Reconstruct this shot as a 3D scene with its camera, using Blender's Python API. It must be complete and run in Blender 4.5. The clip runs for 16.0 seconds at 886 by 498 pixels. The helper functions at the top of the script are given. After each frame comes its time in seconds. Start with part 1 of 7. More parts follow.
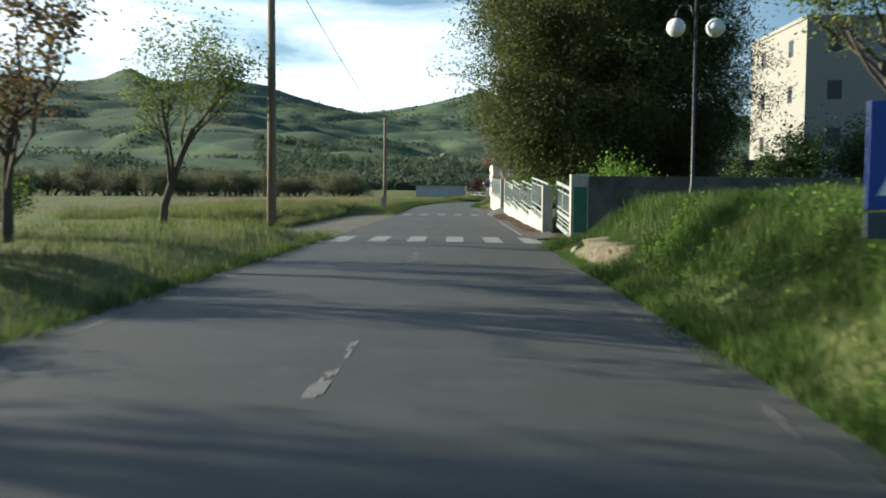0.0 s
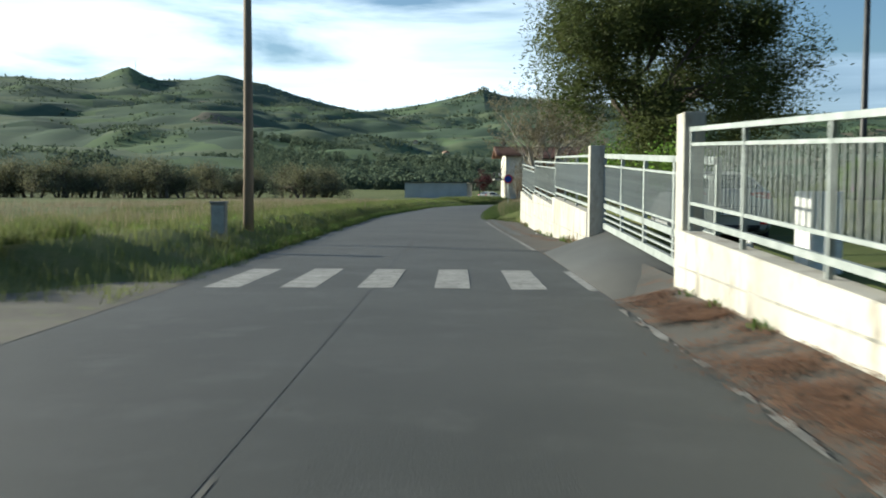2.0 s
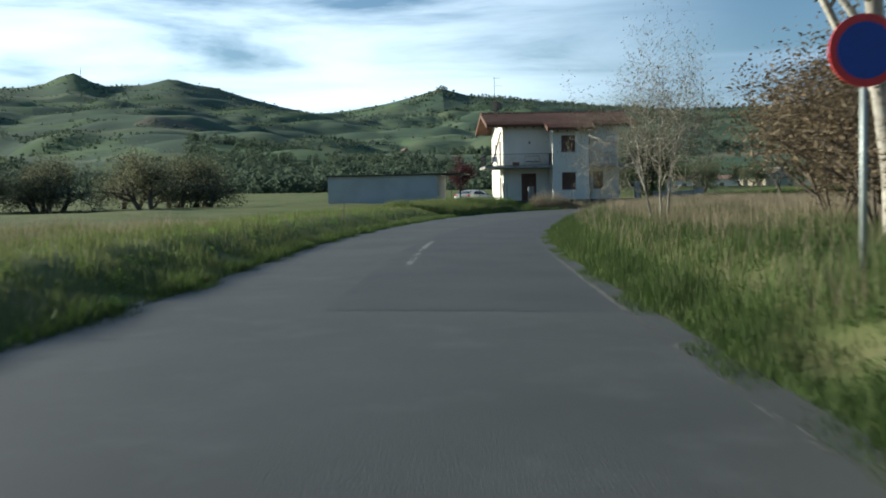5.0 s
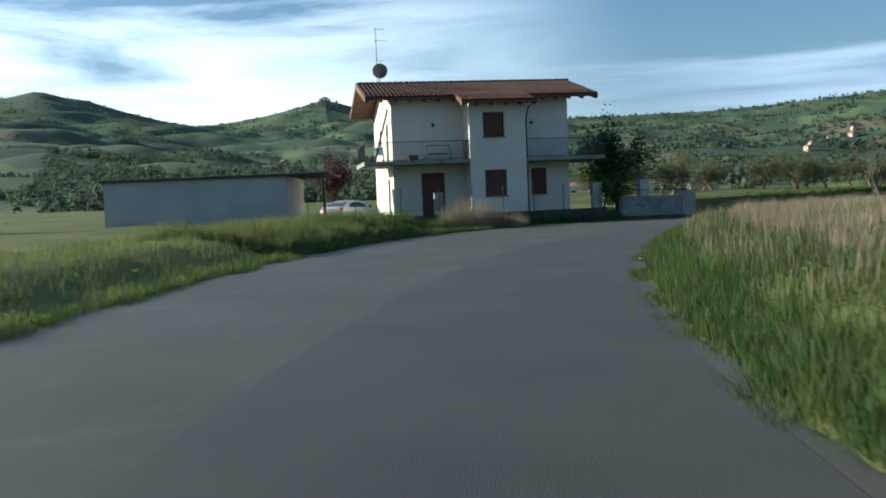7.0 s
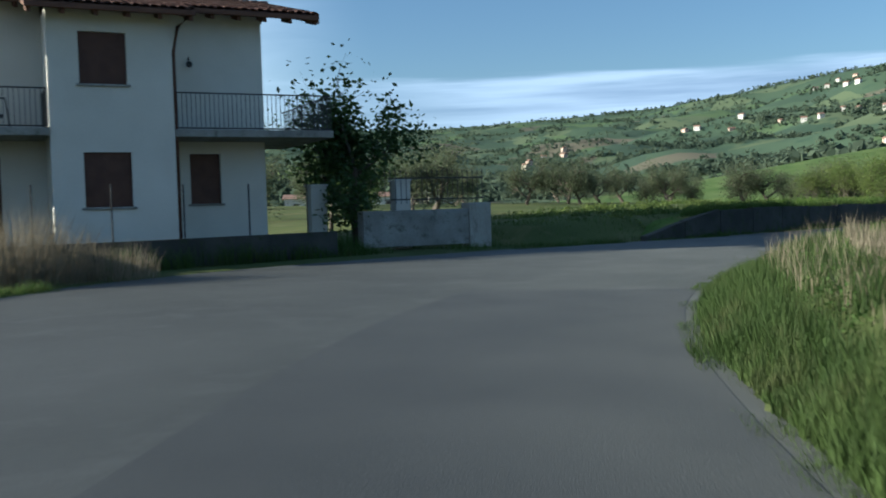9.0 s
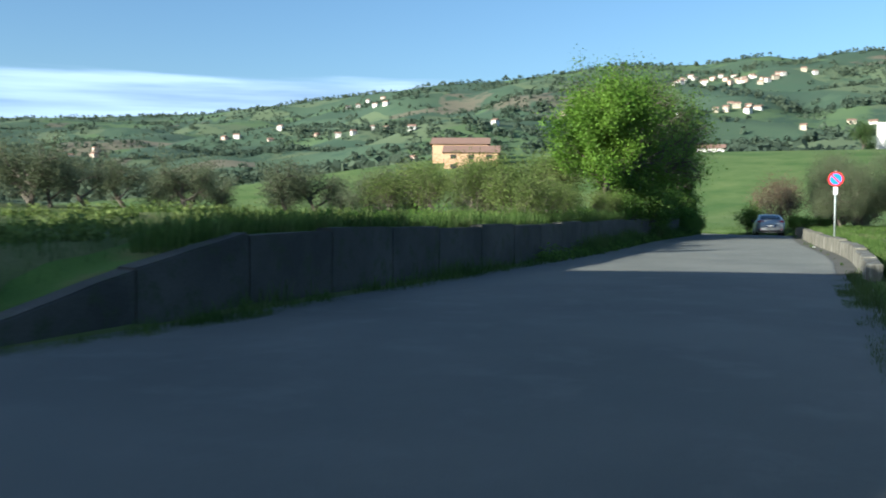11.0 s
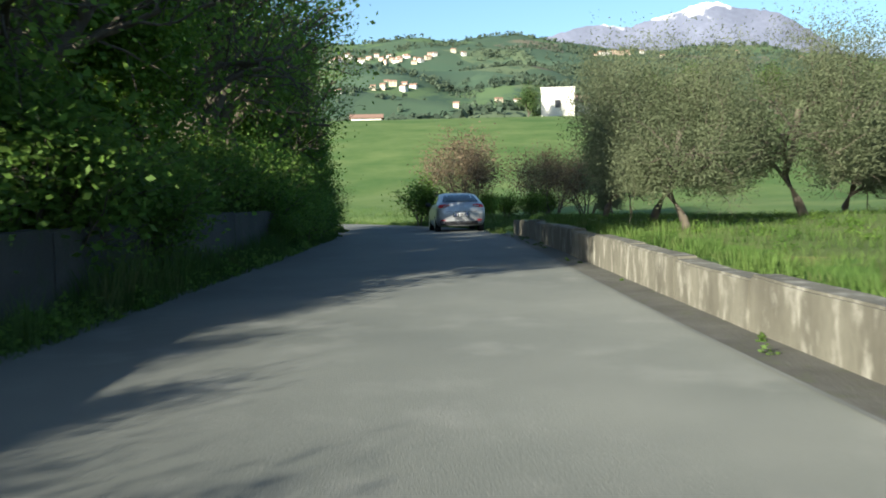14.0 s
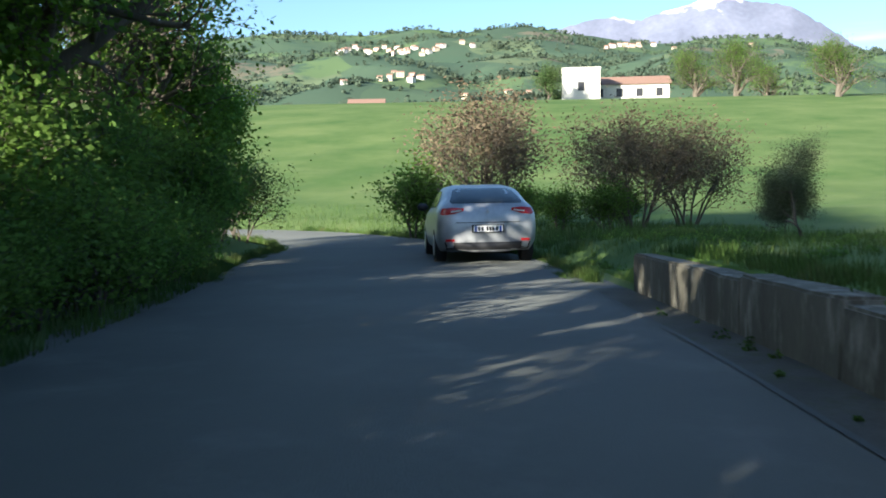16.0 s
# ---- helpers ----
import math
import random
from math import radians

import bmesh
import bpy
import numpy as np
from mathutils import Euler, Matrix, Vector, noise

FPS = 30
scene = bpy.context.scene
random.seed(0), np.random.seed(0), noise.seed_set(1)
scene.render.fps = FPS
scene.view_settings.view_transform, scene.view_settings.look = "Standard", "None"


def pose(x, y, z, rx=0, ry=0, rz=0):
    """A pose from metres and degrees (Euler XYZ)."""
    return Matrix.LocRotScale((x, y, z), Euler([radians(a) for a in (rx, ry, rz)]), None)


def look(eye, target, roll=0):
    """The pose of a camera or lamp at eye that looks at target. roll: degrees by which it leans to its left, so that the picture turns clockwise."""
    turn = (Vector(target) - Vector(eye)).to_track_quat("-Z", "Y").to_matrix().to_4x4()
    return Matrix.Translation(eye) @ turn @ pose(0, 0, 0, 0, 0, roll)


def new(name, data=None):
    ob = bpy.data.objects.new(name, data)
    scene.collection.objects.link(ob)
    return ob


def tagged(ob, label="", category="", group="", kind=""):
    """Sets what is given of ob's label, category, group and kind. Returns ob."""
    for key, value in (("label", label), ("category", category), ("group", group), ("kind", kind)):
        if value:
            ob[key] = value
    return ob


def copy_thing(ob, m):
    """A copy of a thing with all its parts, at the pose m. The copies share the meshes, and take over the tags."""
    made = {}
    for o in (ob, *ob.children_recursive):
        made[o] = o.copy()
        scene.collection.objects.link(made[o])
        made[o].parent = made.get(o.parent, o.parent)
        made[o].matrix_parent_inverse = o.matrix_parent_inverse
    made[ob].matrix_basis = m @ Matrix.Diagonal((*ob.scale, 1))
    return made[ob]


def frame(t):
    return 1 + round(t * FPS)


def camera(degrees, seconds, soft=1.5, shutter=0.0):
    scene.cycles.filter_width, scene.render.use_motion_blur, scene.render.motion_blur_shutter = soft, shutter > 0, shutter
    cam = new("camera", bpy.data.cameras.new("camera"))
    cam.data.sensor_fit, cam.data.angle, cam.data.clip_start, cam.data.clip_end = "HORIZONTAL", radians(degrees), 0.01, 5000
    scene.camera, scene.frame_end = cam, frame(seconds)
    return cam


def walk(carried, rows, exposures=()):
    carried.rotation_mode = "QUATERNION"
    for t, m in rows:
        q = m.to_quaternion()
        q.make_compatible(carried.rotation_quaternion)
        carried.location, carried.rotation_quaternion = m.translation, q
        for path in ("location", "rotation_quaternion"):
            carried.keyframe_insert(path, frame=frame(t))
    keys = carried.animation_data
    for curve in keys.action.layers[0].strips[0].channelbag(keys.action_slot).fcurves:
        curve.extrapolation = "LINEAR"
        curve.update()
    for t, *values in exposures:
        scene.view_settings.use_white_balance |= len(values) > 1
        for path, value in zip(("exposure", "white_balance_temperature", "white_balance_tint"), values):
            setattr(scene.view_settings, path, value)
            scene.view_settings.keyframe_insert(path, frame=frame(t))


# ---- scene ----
cam = camera(50.0, 16.0, soft=1.8, shutter=0.15)
PATH = [
    # seconds, x, y, z, yaw, pitch, roll
    (0.0, 0.00, 0.00, 1.212, 0.69, -3.30, 0.46),
    (0.5, 0.01, 10.36, 1.186, 0.07, -3.06, -0.67),
    (1.0, 0.11, 21.15, 1.188, -0.27, -2.99, 0.11),
    (1.5, 0.29, 31.84, 1.198, 0.47, -3.40, 0.64),
    (2.0, 0.28, 42.32, 1.208, 0.88, -3.29, 0.35),
    (2.5, 0.11, 52.34, 1.207, 0.97, -3.60, 0.95),
    (3.0, -0.16, 62.20, 1.142, 0.85, -3.63, 1.54),
    (3.5, -0.36, 71.82, 1.151, 0.66, -3.30, 0.31),
    (5.8, 0.62, 112.89, 1.170, -3.05, -3.12, -1.37),
    (6.0, 0.80, 115.65, 1.170, -3.81, -3.01, -1.19),
    (6.5, 1.42, 122.39, 1.180, -5.48, -3.03, -1.60),
    (7.0, 2.38, 128.76, 1.192, -8.31, -2.71, -2.32),
    (7.5, 3.57, 134.86, 1.220, -11.75, -2.39, -2.22),
    (8.0, 5.24, 140.79, 1.171, -15.39, -1.88, -1.88),
    (8.2, 5.97, 143.17, 1.212, -17.16, -1.83, -2.06),
    (10.3, 19.24, 164.61, 1.194, -39.85, -2.31, -0.39),
    (10.5, 20.82, 166.10, 1.193, -42.85, -1.99, -0.49),
    (11.0, 25.02, 169.50, 1.171, -51.90, -2.29, 0.33),
    (11.5, 29.72, 172.34, 1.195, -60.47, -2.77, 0.00),
    (12.0, 34.59, 174.45, 1.184, -67.47, -3.16, -0.65),
    (12.5, 39.69, 176.15, 1.207, -70.91, -3.24, -0.62),
    (13.0, 44.73, 177.67, 1.249, -72.24, -3.24, -0.57),
    (13.5, 49.50, 179.19, 1.240, -72.06, -3.55, -0.69),
    (14.0, 54.38, 180.91, 1.227, -71.83, -3.60, -1.19),
    (14.5, 59.09, 182.58, 1.237, -71.81, -3.87, -1.10),
    (15.0, 63.40, 183.91, 1.188, -71.63, -3.64, -0.88),
    (15.5, 67.45, 185.20, 1.162, -71.44, -3.71, -0.41),
    (16.0, 71.34, 186.48, 1.113, -71.36, -3.98, -0.90),
]
walk(cam, [(t, pose(x, y, z, 90 + pitch, -roll, yaw)) for t, x, y, z, yaw, pitch, roll in PATH],
     exposures=[(0.0, 1.18, 5900, 0), (2.2, 1.03, 5750, 0), (3.5, 0.86, 5700, 0), (6.0, 0.94, 5550, 0), (8.2, 1.1, 5550, 1), (10.3, 1.25, 5100, 2), (11.5, 1.55, 5650, 2), (12.5, 1.6, 5850, 3), (13.5, 1.62, 5750, 2), (14.5, 1.72, 5800, 2), (15.3, 1.9, 5700, 3), (16.0, 1.95, 5650, 5)])

# ---- world and sun: late afternoon, low sun in the west-north-west ----
SUN_AZ, SUN_EL = radians(-70.0), radians(16.4)
sun_from = Vector((math.sin(SUN_AZ) * math.cos(SUN_EL), math.cos(SUN_AZ) * math.cos(SUN_EL), math.sin(SUN_EL)))
world = bpy.data.worlds.new("sky")
scene.world = world
world.use_nodes = True
wt = world.node_tree
wt.nodes.clear()
w_out = wt.nodes.new("ShaderNodeOutputWorld")
w_bg = wt.nodes.new("ShaderNodeBackground")
w_bg.inputs["Strength"].default_value = 0.063
w_sky = wt.nodes.new("ShaderNodeTexSky")
w_sky.sky_type = "NISHITA"
w_sky.sun_disc = False
w_sky.sun_elevation = SUN_EL
w_sky.sun_rotation = SUN_AZ
w_sky.altitude = 300
w_sky.air_density, w_sky.dust_density, w_sky.ozone_density = 1.0, 1.3, 2.2
w_tc = wt.nodes.new("ShaderNodeTexCoord")
w_map = wt.nodes.new("ShaderNodeMapping")
w_map.inputs["Scale"].default_value = (1.0, 1.0, 7.0)
w_cl = wt.nodes.new("ShaderNodeTexNoise")
w_cl.inputs["Scale"].default_value = 2.3
w_cl.inputs["Detail"].default_value = 8.0
w_cl.inputs["Roughness"].default_value = 0.55
w_cl.inputs["Distortion"].default_value = 0.5
w_ramp = wt.nodes.new("ShaderNodeValToRGB")
w_ramp.color_ramp.elements[0].position = 0.38
w_ramp.color_ramp.elements[1].position = 0.68
w_ccol = wt.nodes.new("ShaderNodeValToRGB")
w_ccol.color_ramp.elements[0].position, w_ccol.color_ramp.elements[0].color = 0.5, (14.6, 15.0, 15.5, 1)
w_ccol.color_ramp.elements[1].position, w_ccol.color_ramp.elements[1].color = 0.74, (8.6, 9.7, 11.3, 1)
w_mix = wt.nodes.new("ShaderNodeMix")
w_mix.data_type = "RGBA"
wt.links.new(w_tc.outputs["Generated"], w_map.inputs["Vector"])
wt.links.new(w_map.outputs["Vector"], w_cl.inputs["Vector"])
wt.links.new(w_cl.outputs["Fac"], w_ramp.inputs["Fac"])
wt.links.new(w_cl.outputs["Fac"], w_ccol.inputs["Fac"])
# the broken cloud stands in the north-west; the east is clear above a low grey bank
w_dot = wt.nodes.new("ShaderNodeVectorMath")
w_dot.operation = "DOT_PRODUCT"
w_dot.inputs[1].default_value = (-0.6, 0.8, 0.0)
w_side = wt.nodes.new("ShaderNodeMapRange")
w_side.interpolation_type = "SMOOTHSTEP"
w_side.inputs["From Min"].default_value, w_side.inputs["From Max"].default_value = 0.52, 0.84
w_fac = wt.nodes.new("ShaderNodeMath")
w_fac.operation = "MULTIPLY"
wt.links.new(w_tc.outputs["Generated"], w_dot.inputs[0])
wt.links.new(w_dot.outputs["Value"], w_side.inputs["Value"])
wt.links.new(w_ramp.outputs["Color"], w_fac.inputs[0])
wt.links.new(w_side.outputs["Result"], w_fac.inputs[1])
wt.links.new(w_fac.outputs["Value"], w_mix.inputs["Factor"])
wt.links.new(w_sky.outputs["Color"], w_mix.inputs["A"])
wt.links.new(w_ccol.outputs["Color"], w_mix.inputs["B"])
w_sep = wt.nodes.new("ShaderNodeSeparateXYZ")
wt.links.new(w_tc.outputs["Generated"], w_sep.inputs["Vector"])
b_map = wt.nodes.new("ShaderNodeMapping")
b_map.inputs["Scale"].default_value = (1.0, 1.0, 16.0)
b_noise = wt.nodes.new("ShaderNodeTexNoise")
b_noise.inputs["Scale"].default_value = 3.1
b_noise.inputs["Detail"].default_value = 7.0
wt.links.new(w_tc.outputs["Generated"], b_map.inputs["Vector"])
wt.links.new(b_map.outputs["Vector"], b_noise.inputs["Vector"])
b_add = wt.nodes.new("ShaderNodeMath")
b_add.operation = "MULTIPLY_ADD"
b_add.inputs[1].default_value = -0.07
wt.links.new(b_noise.outputs["Fac"], b_add.inputs[0])
wt.links.new(w_sep.outputs["Z"], b_add.inputs[2])
b_fac = wt.nodes.new("ShaderNodeMapRange")
b_fac.interpolation_type = "SMOOTHSTEP"
b_fac.inputs["From Min"].default_value, b_fac.inputs["From Max"].default_value = 0.105, 0.085
b_fac.inputs["To Min"].default_value, b_fac.inputs["To Max"].default_value = 0.0, 0.9
wt.links.new(b_add.outputs["Value"], b_fac.inputs["Value"])
b_east = wt.nodes.new("ShaderNodeMapRange")
b_east.interpolation_type = "SMOOTHSTEP"
b_east.inputs["From Min"].default_value, b_east.inputs["From Max"].default_value = 0.75, 0.35
wt.links.new(w_dot.outputs["Value"], b_east.inputs["Value"])
b_mul = wt.nodes.new("ShaderNodeMath")
b_mul.operation = "MULTIPLY"
wt.links.new(b_fac.outputs["Result"], b_mul.inputs[0])
wt.links.new(b_east.outputs["Result"], b_mul.inputs[1])
b_col = wt.nodes.new("ShaderNodeValToRGB")
b_col.color_ramp.elements[0].position, b_col.color_ramp.elements[0].color = 0.42, (3.0, 3.8, 5.0, 1)
b_col.color_ramp.elements[1].position, b_col.color_ramp.elements[1].color = 0.62, (5.2, 6.1, 7.3, 1)
wt.links.new(b_noise.outputs["Fac"], b_col.inputs["Fac"])
w_mix2 = wt.nodes.new("ShaderNodeMix")
w_mix2.data_type = "RGBA"
wt.links.new(b_mul.outputs["Value"], w_mix2.inputs["Factor"])
wt.links.new(w_mix.outputs["Result"], w_mix2.inputs["A"])
wt.links.new(b_col.outputs["Color"], w_mix2.inputs["B"])
wt.links.new(w_mix2.outputs["Result"], w_bg.inputs["Color"])
wt.links.new(w_bg.outputs["Background"], w_out.inputs["Surface"])

sun_data = bpy.data.lights.new("sun", "SUN")
sun_data.energy = 5.0
sun_data.angle = radians(0.55)
sun_data.color = (1.0, 0.86, 0.66)
sun = new("sun", sun_data)
sun.matrix_world = look(sun_from * 200, (0, 0, 0))


# ---- materials ----
def material(name, c1, c2, scale=3.0, rough=0.8, metal=0.0, fine=60.0, bump=0.15, c3=None, coords="Object", spec=0.4,
             island=0.0, per_object=0.0, detail=6.0, translucent=0.0, stretch=(1, 1, 1)):
    """A surface with broad stains (c1 to c2), fine grain and relief; c3 tints a third, patchy layer."""
    m = bpy.data.materials.new(name)
    m.use_nodes = True
    nt = m.node_tree
    bsdf = nt.nodes["Principled BSDF"]
    out = nt.nodes["Material Output"]
    tc = nt.nodes.new("ShaderNodeTexCoord")
    mp = nt.nodes.new("ShaderNodeMapping")
    mp.inputs["Scale"].default_value = stretch
    nt.links.new(tc.outputs[coords], mp.inputs["Vector"])
    n1 = nt.nodes.new("ShaderNodeTexNoise")
    n1.inputs["Scale"].default_value = scale
    n1.inputs["Detail"].default_value = detail
    n2 = nt.nodes.new("ShaderNodeTexNoise")
    n2.inputs["Scale"].default_value = fine
    n2.inputs["Detail"].default_value = 3.0
    for n in (n1, n2):
        nt.links.new(mp.outputs["Vector"], n.inputs["Vector"])
    ramp = nt.nodes.new("ShaderNodeValToRGB")
    ramp.color_ramp.elements[0].position, ramp.color_ramp.elements[0].color = 0.36, (*c1, 1)
    ramp.color_ramp.elements[1].position, ramp.color_ramp.elements[1].color = 0.64, (*c2, 1)
    nt.links.new(n1.outputs["Fac"], ramp.inputs["Fac"])
    colour = ramp.outputs["Color"]
    if c3:
        n3 = nt.nodes.new("ShaderNodeTexNoise")
        n3.inputs["Scale"].default_value = scale * 3.7
        n3.inputs["Detail"].default_value = 5.0
        n3.inputs["Roughness"].default_value = 0.65
        nt.links.new(mp.outputs["Vector"], n3.inputs["Vector"])
        r3 = nt.nodes.new("ShaderNodeValToRGB")
        r3.color_ramp.elements[0].position = 0.52
        r3.color_ramp.elements[1].position = 0.7
        nt.links.new(n3.outputs["Fac"], r3.inputs["Fac"])
        mx = nt.nodes.new("ShaderNodeMix")
        mx.data_type = "RGBA"
        nt.links.new(r3.outputs["Color"], mx.inputs["Factor"])
        nt.links.new(colour, mx.inputs["A"])
        mx.inputs["B"].default_value = (*c3, 1)
        colour = mx.outputs["Result"]
    hs = nt.nodes.new("ShaderNodeHueSaturation")
    nt.links.new(colour, hs.inputs["Color"])
    grain = nt.nodes.new("ShaderNodeMapRange")
    grain.inputs["To Min"].default_value, grain.inputs["To Max"].default_value = 0.78, 1.22
    nt.links.new(n2.outputs["Fac"], grain.inputs["Value"])
    value = grain.outputs["Result"]
    for amount, node, socket in ((island, "ShaderNodeNewGeometry", "Random Per Island"), (per_object, "ShaderNodeObjectInfo", "Random")):
        if amount:
            src = nt.nodes.new(node)
            rg = nt.nodes.new("ShaderNodeMapRange")
            rg.inputs["To Min"].default_value, rg.inputs["To Max"].default_value = 1 - amount, 1 + amount
            nt.links.new(src.outputs[socket], rg.inputs["Value"])
            mul = nt.nodes.new("ShaderNodeMath")
            mul.operation = "MULTIPLY"
            nt.links.new(value, mul.inputs[0])
            nt.links.new(rg.outputs["Result"], mul.inputs[1])
            value = mul.outputs["Value"]
    nt.links.new(value, hs.inputs["Value"])
    nt.links.new(hs.outputs["Color"], bsdf.inputs["Base Color"])
    bsdf.inputs["Roughness"].default_value = rough
    bsdf.inputs["Metallic"].default_value = metal
    bsdf.inputs["Diffuse Roughness"].default_value = 1.0 if "asphalt" in name else 0.0
    bsdf.inputs["Specular IOR Level"].default_value = spec
    if bump:
        bp = nt.nodes.new("ShaderNodeBump")
        bp.inputs["Strength"].default_value = bump
        bp.inputs["Distance"].default_value = 0.02
        nt.links.new(n2.outputs["Fac"], bp.inputs["Height"])
        nt.links.new(bp.outputs["Normal"], bsdf.inputs["Normal"])
    if translucent:
        tr = nt.nodes.new("ShaderNodeBsdfTranslucent")
        nt.links.new(hs.outputs["Color"], tr.inputs["Color"])
        ms = nt.nodes.new("ShaderNodeMixShader")
        ms.inputs["Fac"].default_value = translucent
        nt.links.new(bsdf.outputs["BSDF"], ms.inputs[1])
        nt.links.new(tr.outputs["BSDF"], ms.inputs[2])
        nt.links.new(ms.outputs["Shader"], out.inputs["Surface"])
    return m


def plain(name, colour, rough=0.5, metal=0.0, **extra):
    return material(name, tuple(c * 0.9 for c in colour), tuple(min(1, c * 1.08) for c in colour), 6.0, rough, metal, bump=0.04, **extra)


M_ASPHALT = material("asphalt", (0.056, 0.0585, 0.053), (0.079, 0.081, 0.073), 0.35, 0.75, fine=90, bump=0.3, c3=(0.090, 0.091, 0.084), spec=0.5)
M_ASPHALT_OLD = material("patched asphalt", (0.046, 0.0475, 0.046), (0.062, 0.063, 0.059), 0.6, 0.72, fine=90, bump=0.3, spec=0.5)
M_GRAVEL = material("gravel and dirt", (0.072, 0.067, 0.058), (0.112, 0.104, 0.088), 0.8, 0.95, fine=45, bump=0.5, c3=(0.10, 0.11, 0.05))
M_PAINT = material("worn road paint", (0.20, 0.20, 0.19), (0.29, 0.288, 0.275), 3.0, 0.8, fine=50, bump=0.2, c3=(0.09, 0.088, 0.082))
M_EDGELINE = material("worn white edge paint", (0.15, 0.149, 0.143), (0.25, 0.248, 0.236), 2.5, 0.85, fine=45, bump=0.2, c3=(0.10, 0.098, 0.09))
M_WORN = material("half worn road paint", (0.12, 0.118, 0.112), (0.20, 0.198, 0.19), 2.5, 0.85, fine=45, bump=0.2, c3=(0.06, 0.059, 0.055))
M_FAINT = material("almost worn-off road paint", (0.070, 0.070, 0.066), (0.098, 0.097, 0.091), 2.0, 0.85, fine=40, bump=0.25, c3=(0.066, 0.066, 0.062))
M_GRASS = material("grass", (0.055, 0.105, 0.018), (0.10, 0.16, 0.03), 0.22, 0.95, fine=25, bump=0.6, c3=(0.15, 0.15, 0.05), spec=0.15)
M_BLADE = material("grass blades", (0.046, 0.088, 0.017), (0.088, 0.140, 0.031), 0.5, 0.7, fine=8, bump=0.0, c3=(0.12, 0.135, 0.048), island=0.25, translucent=0.35, spec=0.2)
M_ROUGH = material("rough olive-green grass blades", (0.044, 0.074, 0.019), (0.072, 0.108, 0.030), 0.5, 0.7, fine=8, bump=0.0, c3=(0.095, 0.105, 0.042), island=0.25, translucent=0.3, spec=0.2)
M_MEADOW = material("pale meadow grass blades", (0.095, 0.130, 0.038), (0.155, 0.180, 0.062), 0.5, 0.7, fine=8, bump=0.0, c3=(0.19, 0.18, 0.09), island=0.25, translucent=0.4, spec=0.2)
M_DRY = material("dry grass stalks", (0.20, 0.165, 0.11), (0.29, 0.245, 0.17), 0.5, 0.8, fine=8, bump=0.0, island=0.25, translucent=0.3, spec=0.2)
M_CONCRETE = material("grey concrete", (0.22, 0.21, 0.19), (0.33, 0.32, 0.29), 1.2, 0.9, fine=30, bump=0.3, c3=(0.12, 0.12, 0.10))
# moss on the retaining wall; on the garden wall its darkness is painted shade
M_DARKWALL = material("mossy and shade-dark concrete", (0.042, 0.042, 0.037), (0.075, 0.072, 0.062), 1.0, 0.95, fine=30, bump=0.4, c3=(0.038, 0.05, 0.022))
M_WHITEWALL = material("whitewashed concrete", (0.33, 0.315, 0.275), (0.46, 0.44, 0.39), 0.9, 0.9, fine=25, bump=0.25, c3=(0.22, 0.20, 0.165), stretch=(1, 1, 0.4))
M_PLASTER = material("cream plaster", (0.60, 0.57, 0.50), (0.68, 0.65, 0.58), 0.5, 0.9, fine=40, bump=0.12)
M_GALV = material("galvanised steel", (0.27, 0.30, 0.29), (0.37, 0.40, 0.39), 5.0, 0.5, 0.4, fine=60, bump=0.05)
M_IRON = material("dark painted iron", (0.03, 0.03, 0.032), (0.05, 0.05, 0.05), 5.0, 0.5, 0.3, bump=0.05)
M_TILE = material("terracotta roof tile", (0.105, 0.055, 0.042), (0.15, 0.076, 0.056), 1.5, 0.85, fine=30, bump=0.2, per_object=0.18, island=0.15, c3=(0.09, 0.058, 0.048))
M_TIMBER = material("dark stained timber", (0.085, 0.035, 0.018), (0.14, 0.06, 0.03), 2.0, 0.6, fine=40, bump=0.15, stretch=(1, 1, 6))
M_SHUTTER = material("brown shutter", (0.075, 0.032, 0.02), (0.10, 0.045, 0.028), 4.0, 0.55, fine=40, bump=0.1)
M_BARK = material("grey-brown bark", (0.065, 0.053, 0.04), (0.12, 0.10, 0.078), 4.0, 0.95, fine=25, bump=0.6, stretch=(1, 1, 0.3))
M_PALEBARK = material("pale bark", (0.28, 0.25, 0.21), (0.40, 0.37, 0.32), 4.0, 0.9, fine=25, bump=0.4, c3=(0.12, 0.1, 0.08))
M_POLE = material("weathered wood pole", (0.16, 0.12, 0.085), (0.25, 0.20, 0.15), 3.0, 0.85, fine=40, bump=0.3, stretch=(1, 1, 0.12))
M_WHITE = plain("white paint", (0.75, 0.75, 0.74), 0.4)
M_BLUE = plain("blue sign face", (0.012, 0.05, 0.30), 0.35)
M_SKYBLUE = plain("light blue sign face", (0.03, 0.20, 0.62), 0.35)
M_RED = plain("red sign face", (0.62, 0.03, 0.03), 0.35)
M_BLACK = plain("black plastic", (0.018, 0.018, 0.02), 0.5)
M_RUBBER = plain("tyre rubber", (0.02, 0.02, 0.02), 0.85)
M_SILVER = plain("silver car paint", (0.42, 0.43, 0.45), 0.34, 0.45)
M_CARWHITE = plain("pale car paint", (0.36, 0.375, 0.39), 0.3, 0.1)
M_GLASS = plain("dark tinted glass", (0.018, 0.024, 0.028), 0.12, spec=0.35)
M_TAIL = plain("red tail lens", (0.45, 0.015, 0.02), 0.15, spec=0.6)
M_LENS = plain("clear lens", (0.7, 0.68, 0.66), 0.15, spec=0.6)
M_RIM = plain("alloy", (0.5, 0.5, 0.5), 0.35, 0.8)
M_GLOBE = plain("opal glass globe", (0.78, 0.78, 0.76), 0.25)
